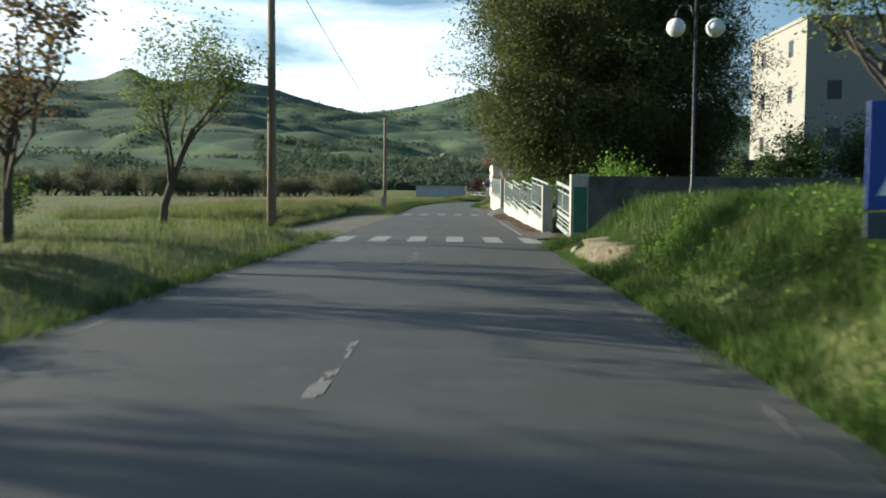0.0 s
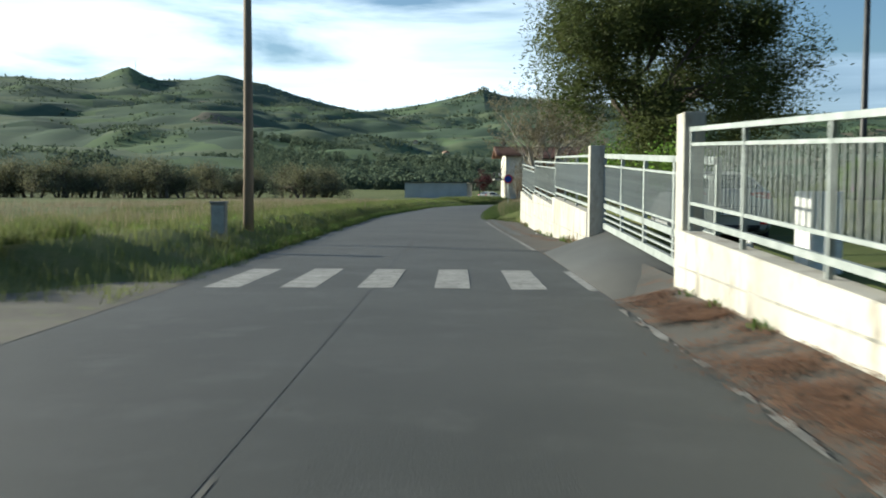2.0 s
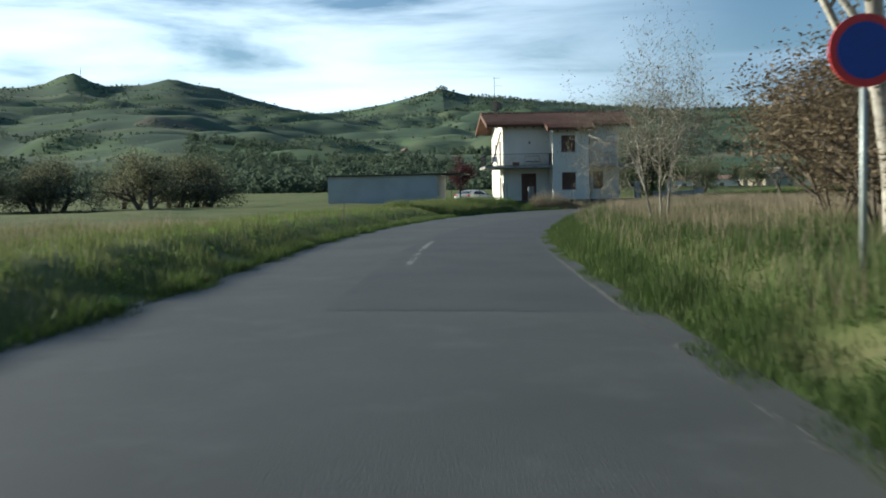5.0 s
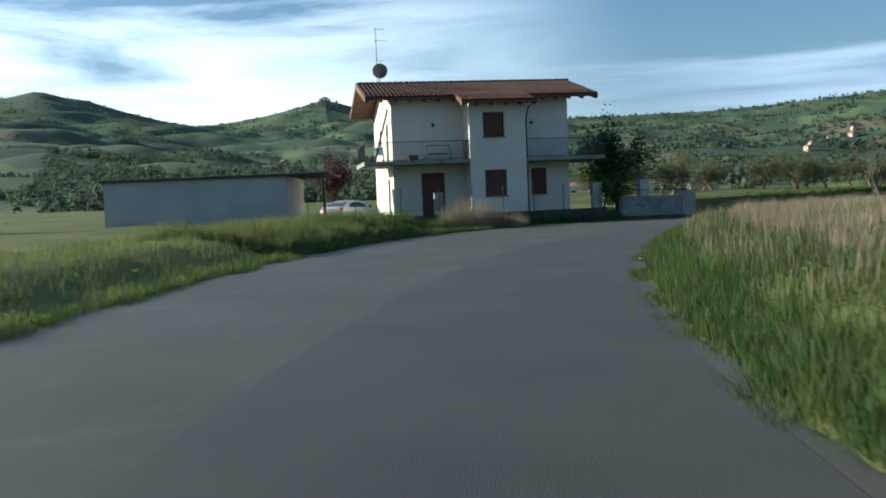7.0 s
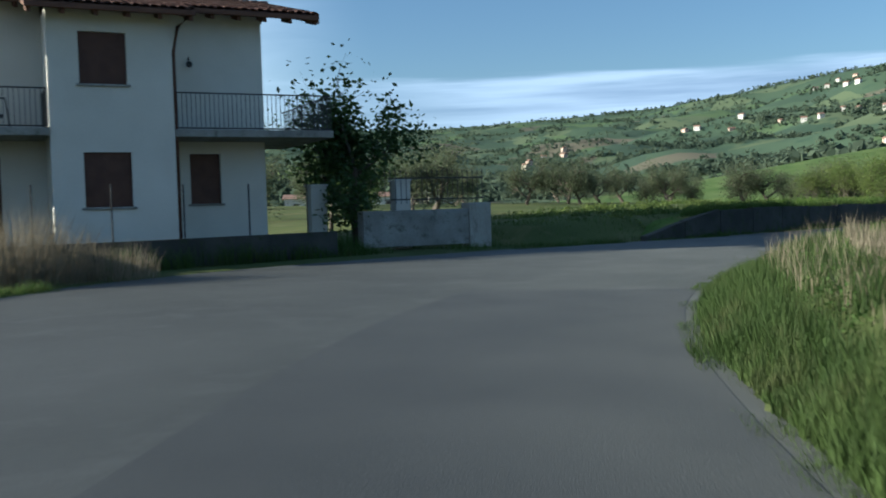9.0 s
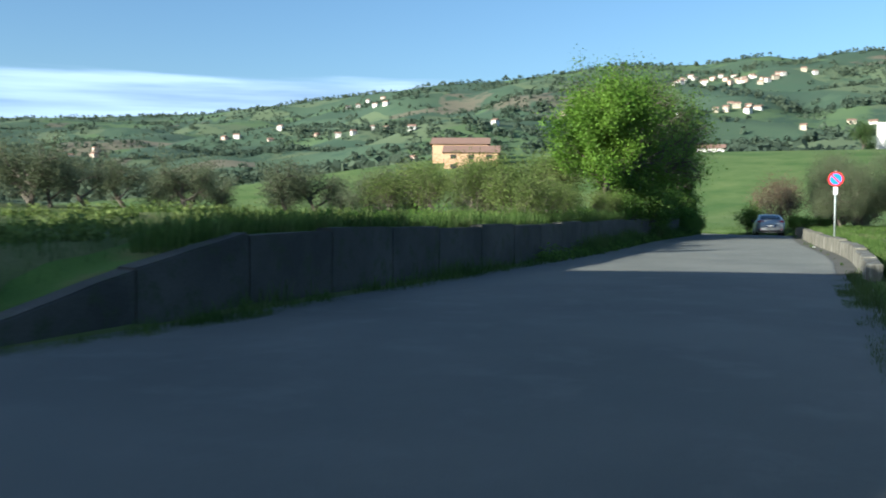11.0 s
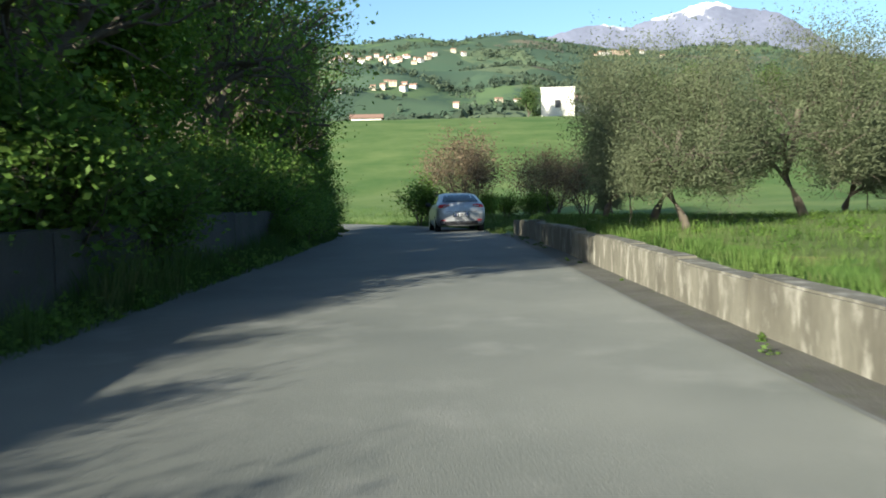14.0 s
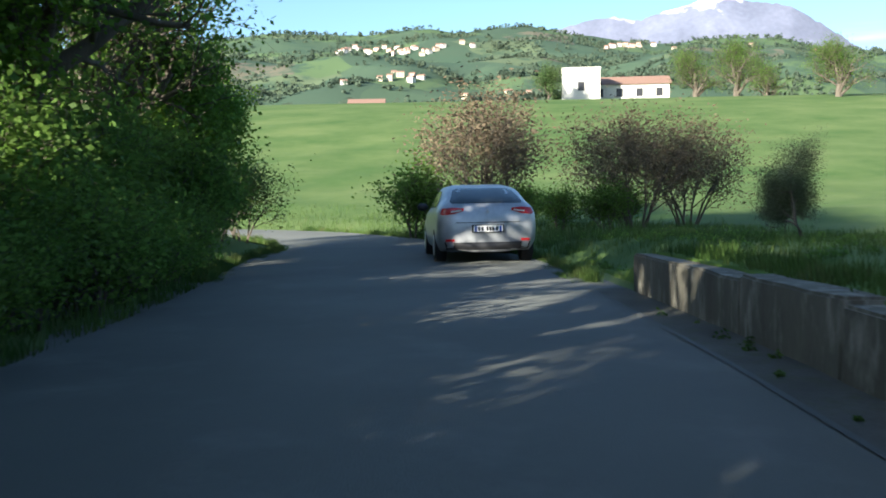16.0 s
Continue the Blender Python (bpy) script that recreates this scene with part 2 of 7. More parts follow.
M_LEAF_BRIGHT = material("bright spring leaves", (0.085, 0.17, 0.018), (0.15, 0.25, 0.03), 0.6, 0.6, fine=6, bump=0, island=0.25, translucent=0.45, spec=0.25)
M_LEAF_GREEN = material("green leaves", (0.095, 0.175, 0.03), (0.17, 0.26, 0.05), 0.6, 0.6, fine=6, bump=0, island=0.3, translucent=0.65, spec=0.25)
M_LEAF_DARK = material("dark green leaves", (0.05, 0.088, 0.026), (0.09, 0.135, 0.04), 0.6, 0.6, fine=6, bump=0, island=0.3, translucent=0.3, spec=0.25)
M_LEAF_OLIVE = material("grey-green olive leaves", (0.095, 0.115, 0.062), (0.155, 0.175, 0.10), 0.7, 0.75, fine=6, bump=0, island=0.12, translucent=0.45, spec=0.12)
M_LEAF_PINE = material("pine needles", (0.062, 0.082, 0.026), (0.105, 0.124, 0.042), 0.5, 0.7, fine=6, bump=0, island=0.25, translucent=0.4, spec=0.2)
M_LEAF_RUST = material("rusty young leaves", (0.14, 0.095, 0.045), (0.20, 0.15, 0.07), 0.6, 0.7, fine=6, bump=0, island=0.3, translucent=0.4, spec=0.2)
M_LEAF_BUD = material("pale buds", (0.13, 0.115, 0.07), (0.20, 0.175, 0.10), 0.6, 0.7, fine=6, bump=0, island=0.3, translucent=0.4, spec=0.2)
M_LEAF_TWIG = material("brown twigs and dead leaves", (0.125, 0.092, 0.058), (0.20, 0.155, 0.10), 0.6, 0.8, fine=6, bump=0, island=0.3, translucent=0.3, spec=0.2)
M_LEAF_YEL = material("yellow-green sparse leaves", (0.105, 0.15, 0.036), (0.17, 0.21, 0.06), 0.6, 0.7, fine=6, bump=0, island=0.3, translucent=0.4, spec=0.2)
M_LEAF_RED = material("dark red leaves", (0.05, 0.014, 0.018), (0.09, 0.025, 0.03), 0.6, 0.6, fine=6, bump=0, island=0.3, translucent=0.3, spec=0.2)
# pale bluish green: the haze over distant trees is mixed into their colour
M_HAZY_WOODS = material("hazy far woods", (0.075, 0.104, 0.074), (0.104, 0.134, 0.09), 0.01, 0.95, fine=0.5, bump=0, island=0.2, spec=0.05, translucent=0.45)
M_EARTH = material("bare earth", (0.098, 0.078, 0.055), (0.165, 0.135, 0.097), 0.8, 0.95, fine=25, bump=0.5, c3=(0.09, 0.10, 0.04))
M_STONE = material("rough bank stone", (0.25, 0.22, 0.17), (0.38, 0.34, 0.27), 1.5, 0.95, fine=18, bump=0.6, c3=(0.15, 0.14, 0.09))
M_ORANGE = plain("orange plaster", (0.58, 0.36, 0.22), 0.9)
M_BINGREEN = plain("dark green bin plastic", (0.02, 0.07, 0.045), 0.5)
M_FARWHITE = plain("pale far plaster", (0.62, 0.59, 0.54), 0.9)
M_FARTILE = plain("far roof tiles", (0.25, 0.15, 0.11), 0.9)
M_FARCREAM = plain("cream far plaster", (0.46, 0.40, 0.30), 0.9)
M_FARPINK = plain("pinkish far plaster", (0.56, 0.42, 0.34), 0.9)
M_DARKWIN = plain("dark window", (0.03, 0.03, 0.035), 0.3)


# ---- building helpers ----
def link_bm(name, bm, mat, smooth=False):
    me = bpy.data.meshes.new(name)
    bm.normal_update()
    bm.to_mesh(me)
    bm.free()
    me.materials.append(mat)
    if smooth:
        me.polygons.foreach_set("use_smooth", [True] * len(me.polygons))
    return new(name, me)


def part(name, bm, mat, parent, label="", smooth=False):
    ob = link_bm(name, bm, mat, smooth)
    ob.parent = parent
    return tagged(ob, label)


def raw(name, verts, faces, mat, smooth=False):
    """An object from arrays of places and of faces with equal corner counts."""
    verts, faces = np.asarray(verts, np.float32), np.asarray(faces, np.int32)
    me = bpy.data.meshes.new(name)
    count, k = faces.shape
    me.vertices.add(len(verts))
    me.vertices.foreach_set("co", verts.ravel())
    me.loops.add(count * k)
    me.loops.foreach_set("vertex_index", faces.ravel())
    me.polygons.add(count)
    me.polygons.foreach_set("loop_start", np.arange(count, dtype=np.int32) * k)
    if smooth:
        me.polygons.foreach_set("use_smooth", np.ones(count, bool))
    me.update(calc_edges=True)
    me.materials.append(mat)
    return new(name, me)


def empty(name, m=None):
    ob = new(name)
    ob.empty_display_size = 0.1
    if m is not None:
        ob.matrix_basis = m
    return ob


def box(bm, x0, y0, z0, x1, y1, z1, bevel=0.0):
    r = bmesh.ops.create_cube(bm, size=1.0)
    vs = r["verts"]
    bmesh.ops.transform(bm, matrix=Matrix.Translation(((x0 + x1) / 2, (y0 + y1) / 2, (z0 + z1) / 2)) @ Matrix.Diagonal((x1 - x0, y1 - y0, z1 - z0, 1)), verts=vs)
    if bevel:
        es = list({e for v in vs for e in v.link_edges})
        bmesh.ops.bevel(bm, geom=es, offset=bevel, segments=2, affect="EDGES", profile=0.5)
    return vs


def hexa(bm, pts):
    """A block from eight corners: four below, then four above, both anticlockwise."""
    v = [bm.verts.new(p) for p in pts]
    for f in ((3, 2, 1, 0), (4, 5, 6, 7), (0, 1, 5, 4), (1, 2, 6, 5), (2, 3, 7, 6), (3, 0, 4, 7)):
        bm.faces.new([v[i] for i in f])


def tube(bm, pts, radii, n=8, cap=True):
    rings = []
    pts = [Vector(p) for p in pts]
    for i, p in enumerate(pts):
        d = (pts[min(i + 1, len(pts) - 1)] - pts[max(i - 1, 0)]).normalized()
        a = d.orthogonal().normalized() if abs(d.z) < 0.9 else Vector((1, 0, 0)).cross(d).normalized()
        b = d.cross(a)
        r = radii[i] if isinstance(radii, (list, tuple)) else radii
        rings.append([bm.verts.new(p + (a * math.cos(2 * math.pi * k / n) + b * math.sin(2 * math.pi * k / n)) * r) for k in range(n)])
    for i in range(len(rings) - 1):
        for k in range(n):
            bm.faces.new((rings[i][k], rings[i][(k + 1) % n], rings[i + 1][(k + 1) % n], rings[i + 1][k]))
    if cap:
        bm.faces.new(rings[0][::-1])
        bm.faces.new(rings[-1])


def disc(bm, centre, r, depth, axis="Y", n=32):
    c = Vector(centre)
    d = {"X": Vector((1, 0, 0)), "Y": Vector((0, 1, 0)), "Z": Vector((0, 0, 1))}[axis]
    tube(bm, [c - d * depth / 2, c + d * depth / 2], r, n)


def smooth01(t):
    t = np.clip(t, 0, 1)
    return t * t * (3 - 2 * t)

# ---- plan of the road: left and right edges, station by station ----
STATIONS = [
    (-3.45, -60, 1.95, -60), (-3.45, 0, 1.9, 0), (-3.3, 30, 2.05, 30), (-3.45, 60, 2.02, 60), (-3.7, 80, 1.64, 80),
    (-3.75, 95, 1.66, 94), (-2.9, 112, 2.3, 111), (-2.2, 126, 3.35, 124.8), (-0.7, 138, 5.2, 135.2), (1.4, 149, 8.2, 145),
    (4.2, 158.5, 11.8, 153), (8.2, 167, 17, 161), (14, 172.6, 23.2, 166.6), (21.5, 175.6, 29, 169.9), (30, 177.1, 35.5, 172.1),
    (38.8, 179.4, 42, 174.2), (48.3, 182.2, 50.8, 176.9), (60.3, 186.2, 62, 181.2), (71, 189.4, 73, 185.1), (80, 192.6, 82, 188.2),
    (88, 196.2, 90.6, 191.5), (94.7, 199.1, 97.8, 196.0), (100.0, 205.6, 104.3, 203.6), (101, 222, 106.5, 221), (101, 260, 106.5, 260),
]


def spline(pts, per):
    pts = [np.array(p, float) for p in pts]
    out = []
    for i in range(len(pts) - 1):
        p0, p1, p2, p3 = pts[max(i - 1, 0)], pts[i], pts[i + 1], pts[min(i + 2, len(pts) - 1)]
        for k in range(per):
            t = k / per
            d1, d2 = max(np.linalg.norm(p2 - p1), 1e-6), 1
            m1 = (p2 - p0) / max(np.linalg.norm(p1 - p0) + np.linalg.norm(p2 - p1), 1e-6) * d1
            m2 = (p3 - p1) / max(np.linalg.norm(p2 - p1) + np.linalg.norm(p3 - p2), 1e-6) * d1
            out.append((2 * t**3 - 3 * t**2 + 1) * p1 + (t**3 - 2 * t**2 + t) * m1 + (-2 * t**3 + 3 * t**2) * p2 + (t**3 - t**2) * m2)
    out.append(pts[-1])
    return np.array(out)


PER = 16
EDGE = spline(STATIONS, PER)
LEFT, RIGHT = EDGE[:, :2], EDGE[:, 2:]
CENTRE, HALF = (LEFT + RIGHT) / 2, np.linalg.norm(LEFT - RIGHT, axis=1) / 2
STATION = np.arange(len(EDGE)) / PER
ALONG = np.gradient(CENTRE, axis=0)
ALONG /= np.linalg.norm(ALONG, axis=1)[:, None]
ACROSS = np.stack([-ALONG[:, 1], ALONG[:, 0]], 1)      # to the left


def road_z(p):
    return np.interp(p, [0, 17.6, 18.5, 20, 21.5, 24], [0, 0, -0.06, -0.40, -0.62, -0.7])


# what lies beside the road: station, flat gap from the edge, width of the rise, level of the land behind
LEFT_SIDE = np.array([
    (0, 0.2, 1.6, 0.3), (1.85, 0.2, 1.6, 0.35), (1.95, 3.0, 1.5, 0.45), (2.75, 2.4, 1.5, 0.45), (2.9, 0.3, 1.6, 0.5), (5, 0.3, 1.4, 0.5), (9, 0.3, 2.2, 0.5),
    (11, 0.4, 2.5, 0.55), (11.6, 5.0, 3.0, 0.4), (13.0, 5.0, 3.0, 0.4), (13.25, 0.4, 1.4, 0.6), (14.2, 0.4, 1.2, 0.85), (14.32, 1.4, 0.7, 0.85), (14.6, 1.4, 0.6, 0.88), (15.6, 1.4, 0.6, 0.9), (17.4, 1.4, 0.6, 0.95), (19.2, 1.4, 0.6, 0.8), (19.8, 0.6, 1.4, 0.7), (21, 0.5, 2.0, 0.7), (24, 0.4, 2.0, 0.4)])
RIGHT_SIDE = np.array([
    (0, 0.35, 1.6, 1.1), (1.65, 0.35, 1.6, 1.05), (1.8, 1.2, 0.5, 0.3), (2.6, 1.2, 0.4, 0.35), (2.75, 1.2, 3.5, 0.35), (3.15, 1.2, 3.5, 0.4), (3.2, 1.8, 0.5, 0.7), (3.6, 2.25, 0.5, 0.8), (4.62, 2.5, 0.5, 1.0),
    (4.75, 0.4, 2.0, 0.55), (6, 0.15, 1.5, 0.5), (8, 0.1, 1.2, 0.5), (11, 0.1, 1.2, 0.5), (14.5, 0.2, 1.2, 0.5), (15.3, 1.2, 0.5, 0.48), (18, 1.2, 0.5, 0.5), (19.6, 1.2, 0.8, 0.45), (20, 0.3, 1.5, 0.3), (24, 0.3, 2, 0.3)])

SKYLINE = np.array([
    (-180, 2.5), (-90, 3.5), (-45, 5.6), (-26, 6.2), (-24, 6.1), (-22, 6.25), (-21.1, 6.6), (-20.6, 6.95), (-20.0, 7.05), (-19.5, 6.75), (-18.7, 6.35), (-16.4, 6.45), (-15.4, 6.7), (-14.8, 6.82), (-13.4, 6.5), (-12.5, 6.38), (-10.7, 5.85),
    (-8.5, 5.25), (-6.4, 4.85), (-4.4, 5.05), (-2.4, 5.4), (-0.7, 5.78), (0.4, 6.1), (1.0, 6.25), (1.5, 6.1), (2.5, 5.85), (4.5, 5.7), (9, 5.3), (15.4, 4.75), (24, 4.75), (30.4, 5.05), (37, 5.5), (43.8, 6.5), (49.8, 7.35),
    (56.9, 8.0), (60, 8.5), (65, 8.4), (68.4, 8.8), (70.5, 8.5), (72.8, 8.8), (74.4, 8.85), (76.6, 8.4), (80.5, 7.75), (84.5, 7.4), (89.5, 7.2), (95.6, 6.3), (110, 5), (140, 4), (180, 2.5)])
RIDGE = np.array([(-180, 2200), (-30, 2600), (10, 2700), (18, 3000), (35, 2800), (48, 1900), (60, 1700), (95, 1800), (180, 2200)])
FOOT = np.array([(-180, 200), (-10, 150), (15, 230), (40, 260), (60, 270), (95, 260), (180, 200)])
HUB = np.array([25.0, 110.0])


def nearest(x, y):
    """Station, distance outside the edge (negative on the road) and side (+1 left) for many places."""
    p = np.stack([x, y], 1)
    idx = np.empty(len(p), int)
    for a in range(0, len(p), 20000):
        b = p[a:a + 20000]
        idx[a:a + 20000] = ((b[:, None, :] - CENTRE[None]) ** 2).sum(2).argmin(1)
    off = p - CENTRE[idx]
    side = (off * ACROSS[idx]).sum(1)
    along = (off * ALONG[idx]).sum(1)
    away = np.sqrt(side**2 + np.where(np.abs(along) > 1.5, along, 0) ** 2)
    return STATION[idx], away - HALF[idx], np.sign(side)


def wave(x, y, size, seed):
    """A cheap rolling noise."""
    r = np.random.RandomState(seed)
    z = 0
    for k in range(6):
        a, ph, s = r.uniform(0, 6.28), r.uniform(0, 6.28), size * r.uniform(0.5, 1.6)
        z = z + np.sin((x * np.cos(a) + y * np.sin(a)) / s * 6.28 + ph) / 6
    return z


def hill_z(x, y):
    dx, dy = x - HUB[0], y - HUB[1]
    r, az = np.hypot(dx, dy), np.degrees(np.arctan2(dx, dy))
    elev, ridge, foot = (np.interp(az, k[:, 0], k[:, 1]) for k in (SKYLINE, RIDGE, FOOT))
    elev = elev * (1 + 0.035 * smooth01((12 - az) / 12))
    t = np.clip((r - foot) / (ridge - foot), 0, 1.6)
    broad = sum(np.interp(az + o, SKYLINE[:, 0], SKYLINE[:, 1]) for o in (-6, -4, -2, 0, 2, 4, 6)) / 7
    elev = broad + (elev - broad) * smooth01((t - 0.7) / 0.3)
    top = ridge * np.tan(np.radians(elev))
    z = np.where(t <= 1, top * t**1.45, top * (1 - 0.5 * (t - 1)))
    fade = np.clip(t * 3, 0, 1) * np.clip((1 - t) * 4, 0, 1)
    gully = np.abs(wave(x, y, 330, 5)) * 30 + np.abs(wave(x, y, 130, 6)) * 9
    return z + fade * (wave(x, y, 420, 3) * 18 + wave(x, y, 150, 4) * 6 + gully - 8)


def land_z(x, y):
    """Height of the land for arrays of places."""
    x, y = np.asarray(x, float), np.asarray(y, float)
    p, d, side = nearest(x, y)
    gap, width, level = (np.where(side > 0, np.interp(p, LEFT_SIDE[:, 0], LEFT_SIDE[:, k]), np.interp(p, RIGHT_SIDE[:, 0], RIGHT_SIDE[:, k])) for k in (1, 2, 3))
    near = level * smooth01((d - gap) / width)
    near = near + smooth01((d - gap - width) / 4) * (wave(x, y, 9, 1) * 0.12 + wave(x, y, 30, 2) * 0.2)
    far = smooth01((d - 12) / 60)
    z = near * (1 - far) + np.where(side > 0, np.interp(p, [11.4, 13, 18, 20], [0.5, 2.0, 2.0, 0.5]), 0.5) * far
    z = z + road_z(p) * (1 - smooth01((d - 3) / 40))
    z = np.where(d < 0.12, road_z(p) - 0.10, np.where(d < gap, np.minimum(z, road_z(p) - 0.016), z))
    z = np.where((d > 0.12) & (d < gap) & (side < 0) & (p > 3.05) & (p < 4.68), z - 0.22, z)
    u = (x - 99) * 0.95 + (y - 200) * 0.28
    z = z + 12.5 * smooth01(u / 118) * smooth01((y - 110) / 60) * smooth01((340 - y) / 60) * smooth01((d - 1) / 5)
    return z + hill_z(x, y)


def spread(lo, hi, step, limit, grow=1.04, widest=34.0):
    """Even steps from lo to hi, then steps that widen outwards, at most to widest within 3 km."""
    mid = list(np.arange(lo, hi + step / 2, step))
    left, right, st, a, b = [], [], step, lo, hi
    while b < limit or a > -limit:
        st = st * grow if st < widest or b > 3000 else st
        a, b = a - st, b + st
        left.append(a)
        right.append(b)
    return np.array(left[::-1] + mid + right)


gx, gy = spread(-12, 112, 0.75, 4700), spread(-10, 226, 0.75, 4700)
GX, GY = np.meshgrid(gx, gy)
GZ = land_z(GX.ravel(), GY.ravel())
nx, ny = len(gx), len(gy)
verts = np.stack([GX.ravel(), GY.ravel(), GZ], 1)
i = (np.arange(ny - 1)[:, None] * nx + np.arange(nx - 1)[None]).ravel()
quads = np.stack([i, i + 1, i + nx + 1, i + nx], 1)


def land_material():
    """Grass near the road, fields, hedges and scrub on the slopes."""
    m = material("land", (0.078, 0.10, 0.032), (0.118, 0.135, 0.048), 0.16, 0.95, fine=18, bump=0.5, c3=(0.16, 0.15, 0.07), spec=0.1)
    nt = m.node_tree
    hs = next(n for n in nt.nodes if n.type == "HUE_SAT")
    tc = next(n for n in nt.nodes if n.type == "TEX_COORD")
    bsdf = nt.nodes["Principled BSDF"]
    warp = nt.nodes.new("ShaderNodeTexNoise")
    warp.inputs["Scale"].default_value = 0.006
    nt.links.new(tc.outputs["Object"], warp.inputs["Vector"])
    add = nt.nodes.new("ShaderNodeVectorMath")
    add.operation = "MULTIPLY_ADD"
    nt.links.new(warp.outputs["Color"], add.inputs[0])
    add.inputs[1].default_value = (120, 120, 120)
    nt.links.new(tc.outputs["Object"], add.inputs[2])
    cell = nt.nodes.new("ShaderNodeTexVoronoi")
    cell.inputs["Scale"].default_value = 0.0085
    nt.links.new(add.outputs["Vector"], cell.inputs["Vector"])
    pick = nt.nodes.new("ShaderNodeValToRGB")
    # hillside tones, greyed and blued so the colour carries the haze of distance
    stops = [(0.0, (0.066, 0.100, 0.062)), (0.2, (0.092, 0.136, 0.064)), (0.42, (0.072, 0.108, 0.067)), (0.6, (0.106, 0.136, 0.076)), (0.78, (0.057, 0.087, 0.058)), (0.93, (0.132, 0.122, 0.088))]
    el = pick.color_ramp.elements
    while len(el) < len(stops):
        el.new(0.5)
    for e, (pos, c) in zip(el, stops):
        e.position, e.color = pos, (*c, 1)
    pick.color_ramp.interpolation = "CONSTANT"
    sep = nt.nodes.new("ShaderNodeSeparateColor")
    nt.links.new(cell.outputs["Color"], sep.inputs["Color"])
    nt.links.new(sep.outputs["Red"], pick.inputs["Fac"])
    scrub = nt.nodes.new("ShaderNodeTexNoise")
    scrub.inputs["Scale"].default_value = 0.02
    scrub.inputs["Detail"].default_value = 8
    scrub.inputs["Roughness"].default_value = 0.7
    nt.links.new(tc.outputs["Object"], scrub.inputs["Vector"])
    sr = nt.nodes.new("ShaderNodeValToRGB")
    sr.color_ramp.elements[0].position, sr.color_ramp.elements[1].position = 0.5, 0.6
    nt.links.new(scrub.outputs["Fac"], sr.inputs["Fac"])
    mx = nt.nodes.new("ShaderNodeMix")
    mx.data_type = "RGBA"
    nt.links.new(sr.outputs["Color"], mx.inputs["Factor"])
    nt.links.new(pick.outputs["Color"], mx.inputs["A"])
    # scrub tone, with the same haze in its colour
    mx.inputs["B"].default_value = (0.054, 0.088, 0.058, 1)
    # fresh green crop in the fields of the second stretch
    crop_pos = nt.nodes.new("ShaderNodeSeparateXYZ")
    nt.links.new(tc.outputs["Object"], crop_pos.inputs["Vector"])
    crop_rg = nt.nodes.new("ShaderNodeMapRange")
    crop_rg.inputs["From Min"].default_value, crop_rg.inputs["From Max"].default_value = 62, 80
    nt.links.new(crop_pos.outputs["X"], crop_rg.inputs["Value"])
    crop_n = nt.nodes.new("ShaderNodeTexNoise")
    crop_n.inputs["Scale"].default_value = 0.14
    crop_n.inputs["Detail"].default_value = 11
    crop_n.inputs["Roughness"].default_value = 0.68
    nt.links.new(tc.outputs["Object"], crop_n.inputs["Vector"])
    crop_c = nt.nodes.new("ShaderNodeValToRGB")
    crop_c.color_ramp.elements[0].position, crop_c.color_ramp.elements[0].color = 0.36, (0.066, 0.116, 0.032, 1)
    crop_c.color_ramp.elements[1].position, crop_c.color_ramp.elements[1].color = 0.66, (0.132, 0.172, 0.060, 1)
    nt.links.new(crop_n.outputs["Fac"], crop_c.inputs["Fac"])
    crop = nt.nodes.new("ShaderNodeMix")
    crop.data_type = "RGBA"
    nt.links.new(crop_rg.outputs["Result"], crop.inputs["Factor"])
    nt.links.new(hs.outputs["Color"], crop.inputs["A"])
    nt.links.new(crop_c.outputs["Color"], crop.inputs["B"])
    # distance from the road's bend decides between verge and hillside
    dist = nt.nodes.new("ShaderNodeVectorMath")
    dist.operation = "DISTANCE"
    nt.links.new(tc.outputs["Object"], dist.inputs[0])
    dist.inputs[1].default_value = (40, 130, 0)
    rg = nt.nodes.new("ShaderNodeMapRange")
    rg.inputs["From Min"].default_value, rg.inputs["From Max"].default_value = 230, 330
    nt.links.new(dist.outputs["Value"], rg.inputs["Value"])
    fin = nt.nodes.new("ShaderNodeMix")
    fin.data_type = "RGBA"
    nt.links.new(rg.outputs["Result"], fin.inputs["Factor"])
    nt.links.new(crop.outputs["Result"], fin.inputs["A"])
    nt.links.new(mx.outputs["Result"], fin.inputs["B"])
    nt.links.new(fin.outputs["Result"], bsdf.inputs["Base Color"])
    return m


ground = raw("ground", verts, quads, land_material(), True)
tagged(ground, "green grass verges, meadows and hillside fields", "ground", kind="stuff")
ground["kind"] = "structure"

# ---- road sheet ----
rv, rf = [], []
N = len(EDGE)
COLS = 8
for k in range(N):
    zc = float(road_z(STATION[k]))
    a, b = LEFT[k] + ACROSS[k] * 0.12, RIGHT[k] - ACROSS[k] * 0.12
    for c in range(COLS + 1):
        u = c / COLS
        q = a * (1 - u) + b * u
        rv.append((q[0], q[1], zc + 0.02 * (1 - (2 * u - 1) ** 2) - 0.012))
    rv.append((a[0] + ACROSS[k][0] * 0.35, a[1] + ACROSS[k][1] * 0.35, zc - 0.018))
    rv.append((b[0] - ACROSS[k][0] * 0.35, b[1] - ACROSS[k][1] * 0.35, zc - 0.018))
W = COLS + 3
